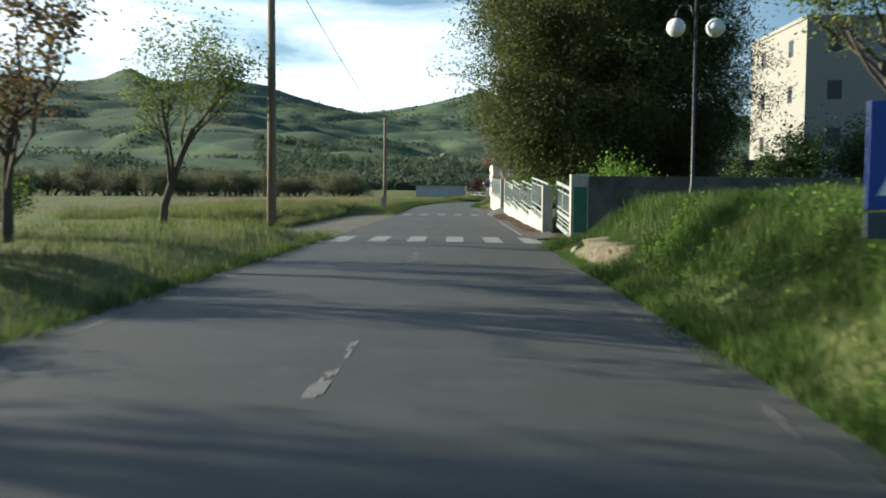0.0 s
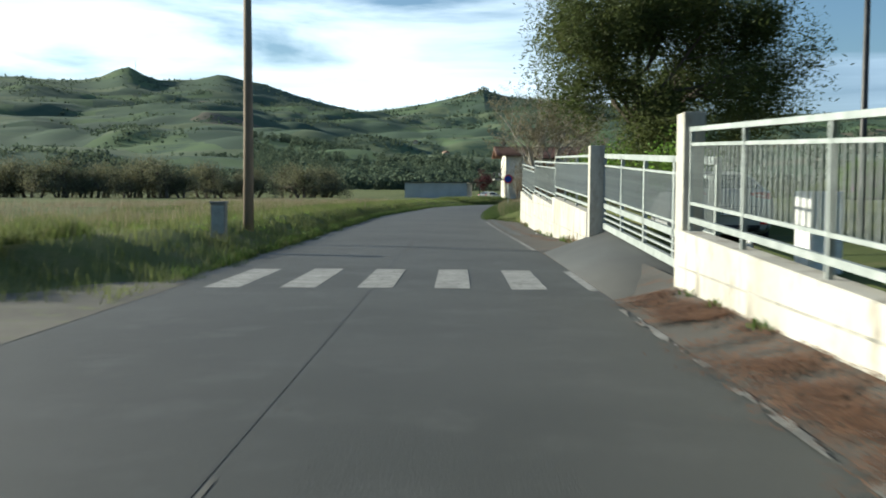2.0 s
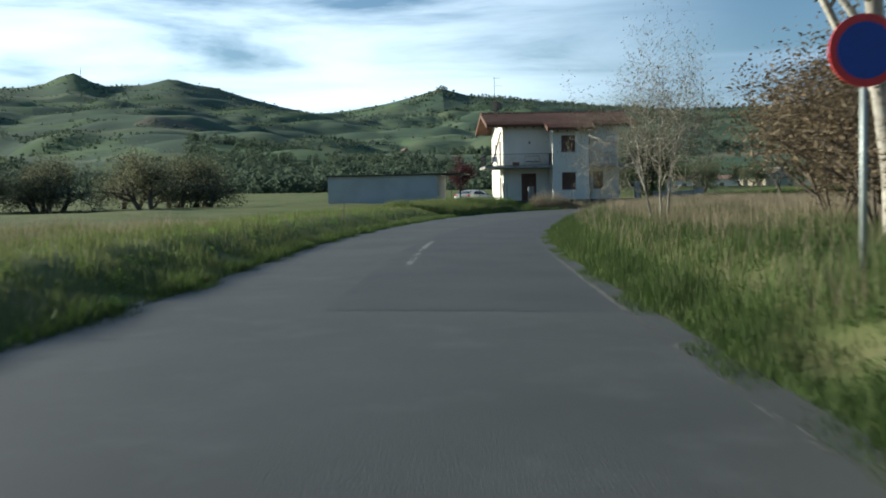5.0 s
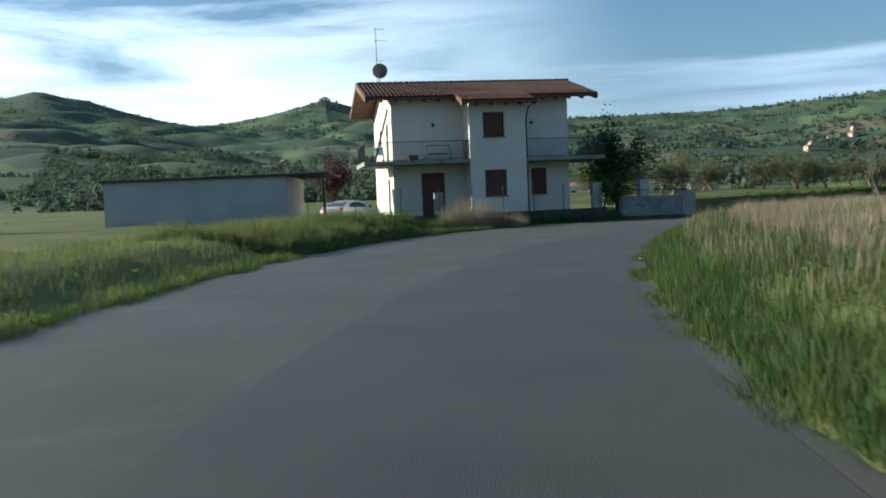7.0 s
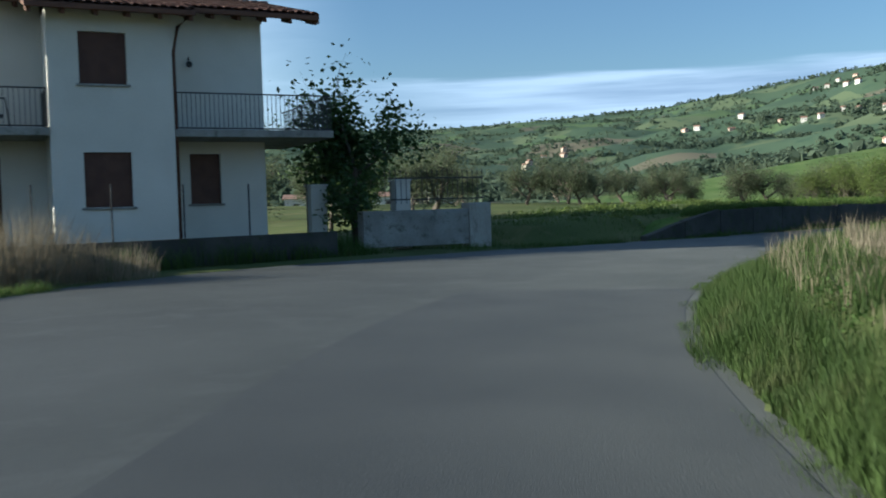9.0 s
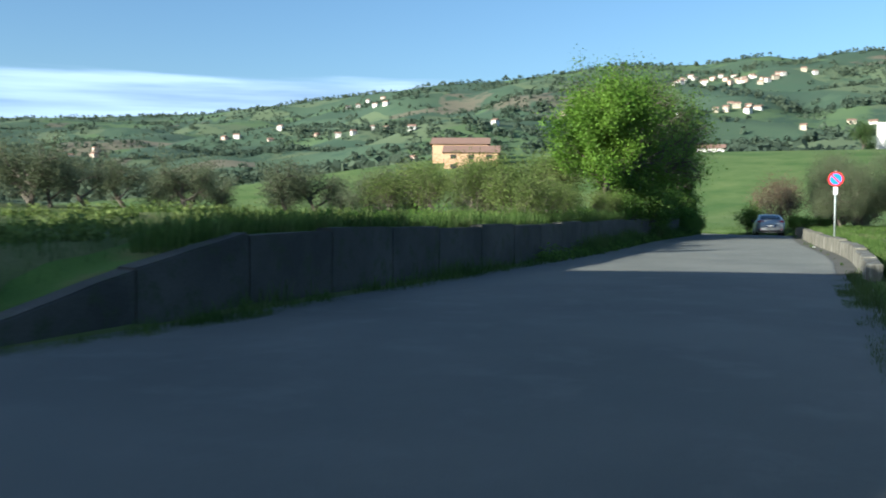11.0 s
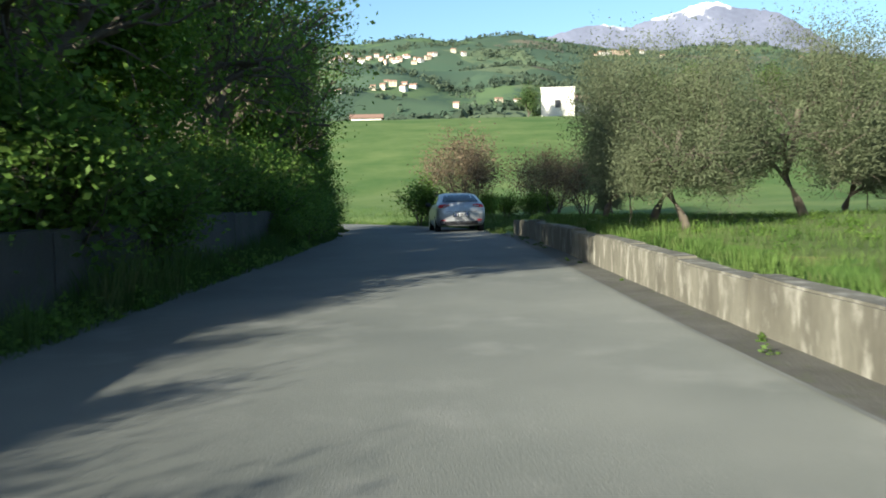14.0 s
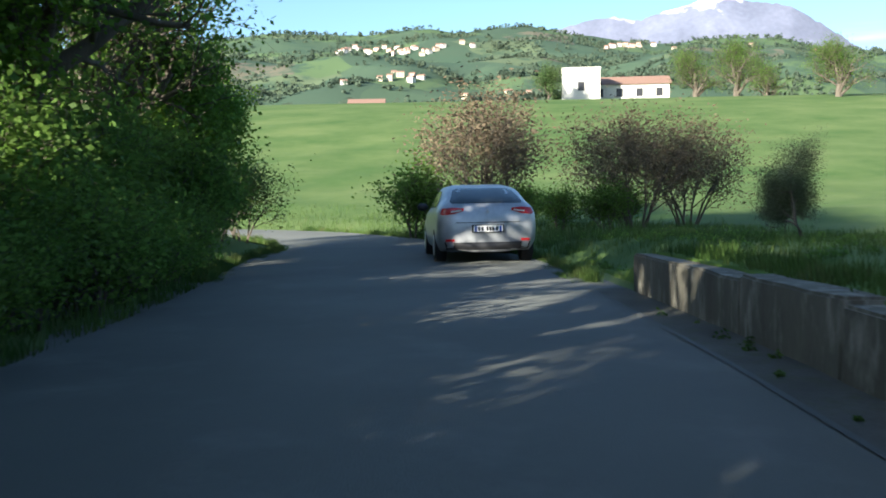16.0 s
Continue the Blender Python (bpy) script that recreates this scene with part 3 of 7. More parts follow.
for k in range(N - 1):
    for c in range(COLS):
        rf.append((k * W + c + 1, k * W + c, (k + 1) * W + c, (k + 1) * W + c + 1)[::-1])
    rf.append((k * W, k * W + COLS + 1, (k + 1) * W + COLS + 1, (k + 1) * W)[::-1])
    rf.append((k * W + COLS, (k + 1) * W + COLS, (k + 1) * W + COLS + 2, k * W + COLS + 2)[::-1])
road = raw("road", rv, rf, M_ASPHALT, True)
tagged(road, "worn grey asphalt country road", "road", kind="structure")


def at_station(p, u):
    """A place on the road: u from 0 at the left edge to 1 at the right."""
    k = p * PER
    l = np.array([np.interp(k, np.arange(N), LEFT[:, j]) for j in (0, 1)])
    r = np.array([np.interp(k, np.arange(N), RIGHT[:, j]) for j in (0, 1)])
    return l * (1 - u) + r * u


def strip(name, p0, p1, offset, width, mat, label, category, n=40, side=None, z=0.003, left=1.0):
    """A painted or laid strip along the road; offset in metres from the left edge (side L), right edge (R) or as a share of the width."""
    v, f = [], []
    cols = max(1, round(width / 0.35))
    if left < 1.0:
        n, cols = max(8, int(abs(p1 - p0) * 20 / 0.07)), 4
    rng = np.random.RandomState(int(p0 * 100) + int(left * 50))
    for k in range(n + 1):
        p = p0 + (p1 - p0) * k / n
        l, r = at_station(p, 0), at_station(p, 1)
        d = (r - l) / np.linalg.norm(r - l)
        if side == "L":
            c = l + d * offset
        elif side == "R":
            c = r - d * offset
        else:
            c = l + (r - l) * offset
        for q in range(cols + 1):
            a = c + d * width * (q / cols - 0.5)
            u = float(np.dot(a - l, d)) / np.linalg.norm(r - l)
            v.append((a[0], a[1], float(road_z(p)) + 0.02 * (1 - (2 * min(max(u, 0), 1) - 1) ** 2) - 0.012 + z))
    for k in range(n):
        for q in range(cols):
            i = k * (cols + 1) + q
            patchy = 0.5 + 0.9 * noise.noise(Vector((k * 0.22, q * 0.3, p0 * 7))) + 0.6 * noise.noise(Vector((k * 0.012, 0.4, p0 * 3)))
            if left >= 1.0 or patchy + rng.normal(0, 0.12) < left:
                f.append((i, i + 1, i + cols + 2, i + cols + 1))
    ob = raw(name, v, f, mat)
    return tagged(ob, label, category, kind="structure")


strip("road_line", 0.2, 1.68, 0.12, 0.10, M_FAINT, "faded white edge line", "road marking", side="L", left=0.55, n=60)
strip("road_line", 2.0, 2.9, 0.18, 0.09, M_FAINT, "almost worn-off edge line", "road marking", side="L", left=0.55, n=30)
strip("road_line", 2.9, 5.2, 0.14, 0.09, M_FAINT, "almost worn-off edge line", "road marking", side="L", left=0.55, n=50)
strip("road_line", 0.2, 1.65, 0.12, 0.10, M_FAINT, "faded white edge line", "road marking", side="R", left=0.55, n=60)
strip("road_line", 1.95, 2.76, 0.02, 0.10, M_EDGELINE, "white edge line beside the wall", "road marking", side="R", left=0.72, n=60, z=0.010)
strip("road_line", 3.15, 4.3, 0.02, 0.10, M_EDGELINE, "white edge line beside the wall", "road marking", side="R", left=0.72, n=60, z=0.010)
strip("road_line", 5.6, 7.0, 0.12, 0.08, M_FAINT, "almost worn-off edge line", "road marking", side="R", left=0.55, n=40)
for p0, p1 in ((0.55, 0.66), (0.93, 1.0), (1.18, 1.265), (1.53, 1.65), (6.34, 6.93)):
    strip("centre_line", p0, p1, 0.485, 0.12, M_WORN, "worn white centre dash", "road marking", left=0.68)
for p0, p1 in ((2.05, 2.6), (3.1, 4.0), (4.15, 5.3)):
    strip("centre_line", p0, p1, 0.49, 0.11, M_FAINT, "nearly vanished centre line", "road marking", left=0.3)
strip("joint_seam", 1.7, 3.4, 0.475, 0.022, M_ASPHALT_OLD, "dark tar seam along the middle of the road", "seam", n=60, z=0.002)
strip("asphalt_patch", 5.9, 11.3, 1.62, 3.2, M_ASPHALT_OLD, "darker resurfaced lane of asphalt", "road patch", n=120, side="R", z=0.003)


def zebra(y, x0, count, step):
    """Worn stripes with slightly ragged ends, a film of paint on the crowned road."""
    rng = np.random.RandomState(int(y))
    for k in range(count):
        x = x0 + k * step
        u = (x + 0.25 + 3.4) / 5.45
        zz = 0.02 * (1 - (2 * u - 1) ** 2) - 0.012
        v, f = [], []
        for i in range(14):
            yy = y + 3.05 * i / 13 + (rng.uniform(-0.03, 0.03) if i in (0, 13) else 0)
            a, b = rng.uniform(-0.003, 0.003, 2)
            v += [(x + a, yy, zz + 0.005), (x + 0.46 + b, yy, zz + 0.005)]
            if i:
                f.append((2 * i - 2, 2 * i - 1, 2 * i + 1, 2 * i))
        ob = raw("crossing_stripe", v, f, M_PAINT)
        tagged(ob, "worn white zebra crossing stripe", "road marking", "zebra crossing stripes", "structure")


zebra(23.9, -3.21, 6, 1.0)
zebra(54.4, -2.98, 6, 0.99)


# ---- walls, fences and gates along the right side of the first stretch ----
def height(x, y):
    return float(land_z(np.array([x]), np.array([y]))[0])


def foot_z(y):
    """Level of the margin where it meets the boundary wall."""
    return float(np.interp(y, [26, 28.8, 31, 44, 52.5, 62.5, 64, 70, 73, 80, 92], [0.09, 0.13, 0.06, 0.15, 0.20, 0.24, 0.10, -0.03, -0.12, -0.16, -0.16]))


def wall_x(y):
    return 2.76 if y < 53.2 else 3.02 + (y - 62.5) * 0.0138


def fence_section(y0, y1, w0, w1, t0, t1, joints):
    """One stretch of low wall with its railing panel: wall tops w0 to w1, rail tops t0 to t1."""
    x0, x1 = wall_x(y0), wall_x(y1)
    wall = empty("low_wall")
    tagged(wall, "whitewashed concrete boundary wall with rain stains", "wall", "boundary wall stretches")
    bm = bmesh.new()
    hexa(bm, [(x0, y0, -0.4), (x0 + 0.25, y0, -0.4), (x1 + 0.25, y1, -0.4), (x1, y1, -0.4), (x0, y0, w0), (x0 + 0.25, y0, w0), (x1 + 0.25, y1, w1), (x1, y1, w1)])
    bmesh.ops.bevel(bm, geom=list(bm.edges), offset=0.012, segments=1, affect="EDGES")
    part("wall_body", bm, M_WHITEWALL, wall)
    for za, zb in joints:
        bm = bmesh.new()
        hexa(bm, [(x0 - 0.004, y0 + 0.02, za - 0.011), (x0 + 0.02, y0 + 0.02, za - 0.011), (x1 + 0.02, y1 - 0.02, zb - 0.011), (x1 - 0.004, y1 - 0.02, zb - 0.011),
                  (x0 - 0.004, y0 + 0.02, za + 0.011), (x0 + 0.02, y0 + 0.02, za + 0.011), (x1 + 0.02, y1 - 0.02, zb + 0.011), (x1 - 0.004, y1 - 0.02, zb + 0.011)])
        part("pour_joint", bm, M_CONCRETE, wall, "dark horizontal casting joint")
    rail = empty("railing_panel")
    tagged(rail, "galvanised steel railing with upright bars on the wall", "railing", "railing panels")
    L = y1 - y0

    def at(u, h):
        return Vector((x0 + (x1 - x0) * u + 0.11, y0 + L * u, w0 + (w1 - w0) * u + h))

    top = (t0 - w0 + t1 - w1) / 2
    for h, a, b in ((top - 0.025, 0.03, 0.05), (top - 0.19, 0.016, 0.034), (0.31, 0.016, 0.034), (0.13, 0.022, 0.06)):
        bm = bmesh.new()
        p, q = at(0.004, h), at(0.996, h)
        hexa(bm, [(p.x - a, p.y, p.z - b / 2), (p.x + a, p.y, p.z - b / 2), (q.x + a, q.y, q.z - b / 2), (q.x - a, q.y, q.z - b / 2),
                  (p.x - a, p.y, p.z + b / 2), (p.x + a, p.y, p.z + b / 2), (q.x + a, q.y, q.z + b / 2), (q.x - a, q.y, q.z + b / 2)])
        part("rail", bm, M_GALV, rail)
    for u in (0.008, 0.36, 0.68, 0.992):
        bm = bmesh.new()
        p = at(u, 0)
        box(bm, p.x - 0.025, p.y - 0.02, p.z - 0.02, p.x + 0.025, p.y + 0.02, p.z + top - 0.03, 0.004)
        part("post", bm, M_GALV, rail)
    n = int(L / 0.135)
    bm0 = bmesh.new()
    box(bm0, -0.01, -0.01, 0.31, 0.01, 0.01, top - 0.19)
    first = None
    for k in range(1, n):
        if first is None:
            first = ob = part("bar", bm0, M_GALV, rail)
        else:
            ob = new("bar", first.data)
            ob.parent = rail
        ob.location = at(k / n, 0)
    return wall


for y0, y1, w0, w1, t0, t1, joints in (
        (28.95, 35.2, 0.37, 0.68, 1.58, 1.86, ()), (35.2, 41.1, 0.42, 0.70, 1.60, 1.86, ()),
        (41.1, 46.7, 0.46, 0.78, 1.62, 1.92, ()), (46.7, 52.95, 0.53, 0.82, 1.68, 1.97, ((0.34, 0.42),)),
        (62.2, 71.15, 0.83, 1.15, 2.0, 2.43, ((0.30, 0.40),)), (71.15, 80.5, 0.90, 1.26, 2.16, 2.62, ((0.28, 0.44), (0.84, 0.92))),
        (80.5, 89.4, 0.97, 1.39, 2.31, 2.72, ((0.30, 0.46), (0.90, 0.98)))):
    fence_section(y0, y1, w0, w1, t0, t1, joints)


def pillar(x, y, w, d, top, mat, label, cap=0.0):
    ob = empty("gate_pillar")
    tagged(ob, label, "pillar", "gate pillars")
    bm = bmesh.new()
    box(bm, x, y, -0.3, x + w, y + d, top, 0.012)
    part("shaft", bm, mat, ob)
    if cap:
        bm = bmesh.new()
        box(bm, x - cap, y - cap, top, x + w + cap, y + d + cap, top + 0.06, 0.015)
        part("cap", bm, mat, ob)
    return ob


pillar(2.65, 28.62, 0.30, 0.33, 1.50, M_WHITEWALL, "white rendered gate pillar at the end of the wall")
pillar(2.79, 52.97, 0.24, 0.36, 2.14, M_WHITEWALL, "tall white rendered gate pillar")
pillar(2.99, 61.9, 0.30, 0.29, 2.23, M_WHITEWALL, "tall white rendered gate pillar beside the wall")
meter = pillar(3.05, 24.95, 0.46, 0.36, 1.76, M_WHITEWALL, "white rendered gate pillar with a green meter cupboard")
bm = bmesh.new()
box(bm, 3.12, 24.925, 0.24, 3.47, 24.949, 1.43, 0.006)
door = part("door", bm, plain("dark green sheet metal", (0.035, 0.13, 0.085), 0.5, 0.1), meter, "dark green sheet-metal cupboard door")
bm = bmesh.new()
box(bm, 3.41, 24.912, 0.80, 3.44, 24.926, 0.90, 0.003)
part("lock", bm, M_IRON, door)


def gate(x, y0, y1, z0, z1, rise, uprights, label):
    """A barred gate whose rails climb by rise metres from y0 to y1."""
    g = empty("metal_gate")
    tagged(g, label, "gate", "sliding gates")

    def up(y):
        return rise * (y - y0) / (y1 - y0)

    for z, h, a in ((z1 - 0.09, 0.09, 0.03), (z1 - 0.26, 0.035, 0.02), (z0 + 0.60, 0.035, 0.02), (z0 + 0.42, 0.10, 0.03), (z0 + 0.31, 0.03, 0.02), (z0 + 0.20, 0.03, 0.02), (z0, 0.12, 0.035)):
        bm = bmesh.new()
        hexa(bm, [(x - a, y0, z), (x + a, y0, z), (x + a, y1, z + rise), (x - a, y1, z + rise), (x - a, y0, z + h), (x + a, y0, z + h), (x + a, y1, z + h + rise), (x - a, y1, z + h + rise)])
        part("rail", bm, M_GALV, g)
    for k in range(uprights):
        y = y0 + 0.03 + (y1 - y0 - 0.06) * k / (uprights - 1)
        for o, w in ((0.0, 0.03), (0.13, 0.014)) if 0 < k < uprights - 1 else ((0.0, 0.03),):
            bm = bmesh.new()
            box(bm, x - w, y + o - w, z0 + up(y), x + w, y + o + w, z1 - 0.02 + up(y), 0.004)
            part("post", bm, M_GALV, g)
    first = None
    n = int((y1 - y0) / 0.13)
    for k in range(1, n):
        if first is None:
            bm = bmesh.new()
            box(bm, -0.01, -0.01, z0 + 0.61, 0.01, 0.01, z1 - 0.24)
            first = ob = part("bar", bm, M_GALV, g)
        else:
            ob = new("bar", first.data)
            ob.parent = g
        y = y0 + (y1 - y0) * k / n
        ob.location = (x, y, up(y))
    return g


gate(3.1, 25.35, 28.75, 0.07, 1.42, 0.22, 3, "closed galvanised steel driveway gate")
gate(3.3, 53.4, 61.95, 0.13, 1.66, 0.40, 5, "long closed galvanised sliding gate")

bm = bmesh.new()
box(bm, 3.512, 25.0, 0.0, 30, 25.25, 1.72, 0.01)
wall = link_bm("wall_south", bm, material("patchy dark concrete", (0.07, 0.07, 0.066), (0.125, 0.123, 0.113), 1.0, 0.95, fine=30, bump=0.3, c3=(0.05, 0.055, 0.04)))
tagged(wall, "long dark grey concrete yard wall", "wall", kind="structure")

# scarp of pale stone and earth below the right bank
SN, SR = 150, 12
v, f = [], []
for k in range(SN + 1):
    y = 14.2 + 4.6 * k / SN
    hgt = 0.40 * float(smooth01((y - 14.1) / 0.9) * smooth01((18.9 - y) / 1.0)) + 0.02
    for j in range(SR + 1):
        u = j / SR
        q = Vector((2.42 + 0.22 * u * u, y, -0.08 + (hgt + 0.08) * u))
        if j == SR:
            q.x += 0.35
        q.x -= 0.10 * noise.fractal(Vector((y * 2.2, u * 2.6, 0.4)), 0.8, 2.0, 6) + 0.10 * abs(noise.noise(Vector((y * 4.5, u * 1.2, 3.1)))) + 0.05 * noise.noise(Vector((y * 11, u * 5, 1.1)))
        q.z += 0.05 * noise.noise(Vector((y * 1.7, u * 3, 7)))
        v.append(q)
for k in range(SN):
    for j in range(SR):
        q = k * (SR + 1) + j
        f.append((q, q + 1, q + SR + 2, q + SR + 1))
tagged(raw("bank_scarp", v, f, M_EARTH), "crumbling pale earth and stone face of the bank", "bank", kind="structure")

# dirt lay-by on the left before the second crossing
v, f = [], []
ys = np.linspace(26.5, 55, 30)
for y in ys:
    w = 2.9 * float(smooth01((y - 26) / 4) * smooth01((57 - y) / 6)) + 0.15
    for c in range(4):
        x = -3.35 - w * c / 3
        v.append((x, y, (-0.007, 0.008, 0.006, 0.004)[c]))
for k in range(len(ys) - 1):
    for c in range(3):
        f.append((k * 4 + c, k * 4 + c + 4, k * 4 + c + 5, k * 4 + c + 1)[::-1])
tagged(raw("lay_by", v, [q[::-1] for q in f], M_GRAVEL, True), "pale gravel and dirt lay-by", "gravel", kind="structure")
# apron of the long gate and paved edge between line and wall
v = [(2.1, 53.35, 0.002), (2.1, 62.2, 0.002), (3.42, 62.2, 0.51), (3.42, 53.35, 0.11), (2.1, 53.35, -0.2), (2.1, 62.2, -0.2), (3.42, 62.2, -0.2), (3.42, 53.35, -0.2)]
tagged(raw("gate_apron", v, [(0, 3, 2, 1), (0, 4, 7, 3), (1, 2, 6, 5), (0, 1, 5, 4)], M_ASPHALT_OLD), "sloping asphalt apron of the gate", "apron", kind="structure")
v, f = [], []
for k, y in enumerate(np.linspace(26, 92, 133)):
    inner = float(np.interp(y, [26, 60, 80, 92], [2.12, 2.09, 1.73, 1.75]))
    outer, zo = wall_x(y) + 0.08, foot_z(y)
    for c in range(4):
        u = c / 3
        v.append((inner + (outer - inner) * u, y, -0.0085 + (zo + 0.0085) * u ** 1.4 + (0.012 * noise.noise(Vector((y * 0.8, c, 0))) if c else 0)))
    if k:
        for c in range(3):
            i0 = (k - 1) * 4 + c
            f.append((i0, i0 + 1, i0 + 5, i0 + 4))
tagged(raw("road_margin", v, f, material("margin asphalt with rust-brown needles", (0.075, 0.07, 0.062), (0.10, 0.09, 0.078), 0.8, 0.9, fine=60, bump=0.4, c3=(0.125, 0.07, 0.042))), "asphalt margin with brown pine needles", "margin", kind="structure")

# ---- retaining walls of the second stretch ----


def side_wall(name, p0, p1, side, off, thick, heights, mat, label, n):
    """A retaining wall in short cast blocks that follow the road's edge."""
    w = empty(name)
    tagged(w, label, "wall")
    q = np.linspace(p0, p1, n + 1)
    for k in range(n):
        pts = []
        for p in (q[k], q[k + 1]):
            i = min(int(p * PER), N - 2)
            e = at_station(p, 0.0 if side == "L" else 1.0)
            out = ACROSS[i] if side == "L" else -ACROSS[i]
            h = float(np.interp(p, [h[0] for h in heights], [h[1] for h in heights])) + float(road_z(p))
            h += 0.025 * math.sin(k * 2.3)
            pts.append((e + out * off, e + out * (off + thick), h, float(road_z(p)) - 0.25))
        (a0, b0, h0, g0), (a1, b1, h1, g1) = pts
        bm = bmesh.new()
        t = 0.006
        quad = [a0, b0, b1, a1] if side == "R" else [b0, a0, a1, b1]
        hs = [h0, h0, h1, h1]
        gs = [g0, g0, g1, g1]
        hexa(bm, [(c[0], c[1], g) for c, g in zip(quad, gs)] + [(c[0], c[1], h) for c, h in zip(quad, hs)])
        bmesh.ops.bevel(bm, geom=list(bm.edges), offset=0.02, segments=2, affect="EDGES")
        bmesh.ops.subdivide_edges(bm, edges=[e for e in bm.edges if e.calc_length() > 0.5], cuts=3, use_grid_fill=True)
        for v in bm.verts:
            v.co += Vector((noise.noise(v.co * 2.1), noise.noise(v.co * 2.1 + Vector((9, 0, 0))), noise.noise(v.co * 2.3 + Vector((0, 9, 0))))) * 0.018
        part("block", bm, mat, w)
    return w


M_STREAK = material("concrete with pale streaks", (0.085, 0.078, 0.060), (0.15, 0.14, 0.11), 1.4, 0.95, fine=25, bump=0.4, c3=(0.29, 0.275, 0.235), stretch=(1, 1, 0.35))
side_wall("retaining_wall", 15.05, 19.05, "R", 0.46, 0.28, [(15.05, 0.30), (15.35, 0.33), (15.7, 0.38), (17, 0.44), (18, 0.46), (19.05, 0.44)], M_STREAK, "low weathered concrete retaining wall with pale streaks", 20)
side_wall("retaining_wall", 13.9, 19.2, "L", 0.85, 0.28, [(13.9, 0.1), (14.25, 0.8), (14.4, 0.92), (15, 0.88), (15.7, 0.86), (18.2, 0.9), (19.2, 0.6)], M_DARKWALL, "dark mossy and shade-dark concrete retaining wall below the field", 24)
strip("gutter", 15.2, 19.1, -0.24, 0.46, material("dark gutter concrete", (0.062, 0.058, 0.048), (0.10, 0.094, 0.08), 1.5, 0.95, fine=30, bump=0.4, c3=(0.07, 0.075, 0.04)), "narrow concrete gutter below the wall", "gutter", side="R", n=50, z=0.004)
strip("tar_joint", 15.2, 19.1, 0.0, 0.05, M_ASPHALT_OLD, "dark joint between asphalt and gutter", "seam", side="R", n=50, z=0.010)




def bank_strip(name, p0, p1, side, d0, d1, top, n, label):
    """Grassy ground that runs from the top of a wall back into the field."""
    v, f = [], []
    C = 7
    for k in range(n + 1):
        p = p0 + (p1 - p0) * k / n
        i = min(int(p * PER), N - 2)
        e = at_station(p, 0.0 if side == "L" else 1.0)
        out = ACROSS[i] if side == "L" else -ACROSS[i]
        h = float(np.interp(p, [h[0] for h in top], [h[1] for h in top])) + float(road_z(p)) - 0.06
        foot = e + out * (d0 + 0.02)
        v.append((foot[0], foot[1], float(road_z(p)) - 0.35))
        for c in range(C + 1):
            u = c / C
            q = e + out * (d0 + (d1 - d0) * u)
            lz = height(q[0], q[1])
            w = float(smooth01(np.array(u * 1.15)))
            v.append((q[0], q[1], h * (1 - w) + (lz - 0.02 if c < C else lz - 0.12) * w + 0.03 * noise.noise(Vector((q[0], q[1], 0)))))
    for k in range(n):
        for c in range(C + 1):
            q = k * (C + 2) + c
            f.append((q, q + 1, q + C + 3, q + C + 2))
    tagged(raw(name, v, f, M_GRASS, True), label, "bank", kind="structure")


WALL_R = [(15.3, 0.25), (15.7, 0.38), (17, 0.44), (18, 0.5), (19.04, 0.52), (19.25, 0.12), (19.7, 0.0)]
WALL_L = [(13.85, -0.2), (14.0, 0.3), (14.25, 0.8), (14.4, 0.92), (15, 0.88), (15.7, 0.86), (18.2, 0.9), (19.2, 0.6), (19.4, 0.3)]
bank_strip("grass_bank", 15.25, 19.7, "R", 0.70, 2.9, WALL_R, 80, "grassy ground behind the low wall")
bank_strip("grass_bank", 13.85, 19.4, "L", 1.1, 3.6, WALL_L, 80, "rough grass behind the dark wall")


# ---- poles, wire, signs, lamp, cabinet ----
def utility_pole(x, y, h, r, lean=0.0):
    p = empty("utility_pole", pose(x, y, height(x, y) - 0.15, lean, 0, 0))
    tagged(p, "weathered wooden utility pole in the grass verge", "pole", "utility poles")
    bm = bmesh.new()
    tube(bm, [(0, 0, 0), (0.01, 0, h * 0.4), (0, 0.01, h)], [r, r * 0.88, r * 0.7], 14)
    part("shaft", bm, M_POLE, p, smooth=True)
    bm = bmesh.new()
    tube(bm, [(0, 0, h - 0.45), (0, 0, h - 0.40)], r * 0.82, 14)
    part("band", bm, M_GALV, p)
    bm = bmesh.new()
    tube(bm, [(-0.02, -0.1, h - 0.42), (-0.02, -0.2, h - 0.42)], [0.03, 0.02], 8)
    part("insulator", bm, M_BLACK, p)
    return p


utility_pole(-4.93, 25.6, 8.4, 0.13)
utility_pole(-4.79, 65.3, 6.2, 0.13)
bm = bmesh.new()
a, b = Vector((-4.8, 65.2, height(-4.8, 65.3) + 5.6)), Vector((-4.9, 25.7, height(-4.9, 25.6) + 7.8))
tube(bm, [a.lerp(b, k / 14) - Vector((0, 0, 0.35 * (1 - (2 * k / 14 - 1) ** 2))) for k in range(15)], 0.014, 5)
ob = link_bm("overhead_wire", bm, M_BLACK)
tagged(ob, "thin black overhead cable between the poles", "cable")


def sign_post(name, x, y, base, top, yaw, label):
    s = empty(name, pose(x, y, base, 0, 0, yaw))
    tagged(s, label, "road sign")
    bm = bmesh.new()
    tube(bm, [(0, 0.03, -0.3), (0, 0.03, top)], 0.03, 12)
    part("post", bm, M_GALV, s, smooth=True)
    return s


# no-parking sign above the low wall
sx, sy = 56.35, 178.3
s = sign_post("no_parking_sign", sx, sy, 0.42, 2.1, -72, "round blue no-parking sign with red rim and slash")
c = 1.83
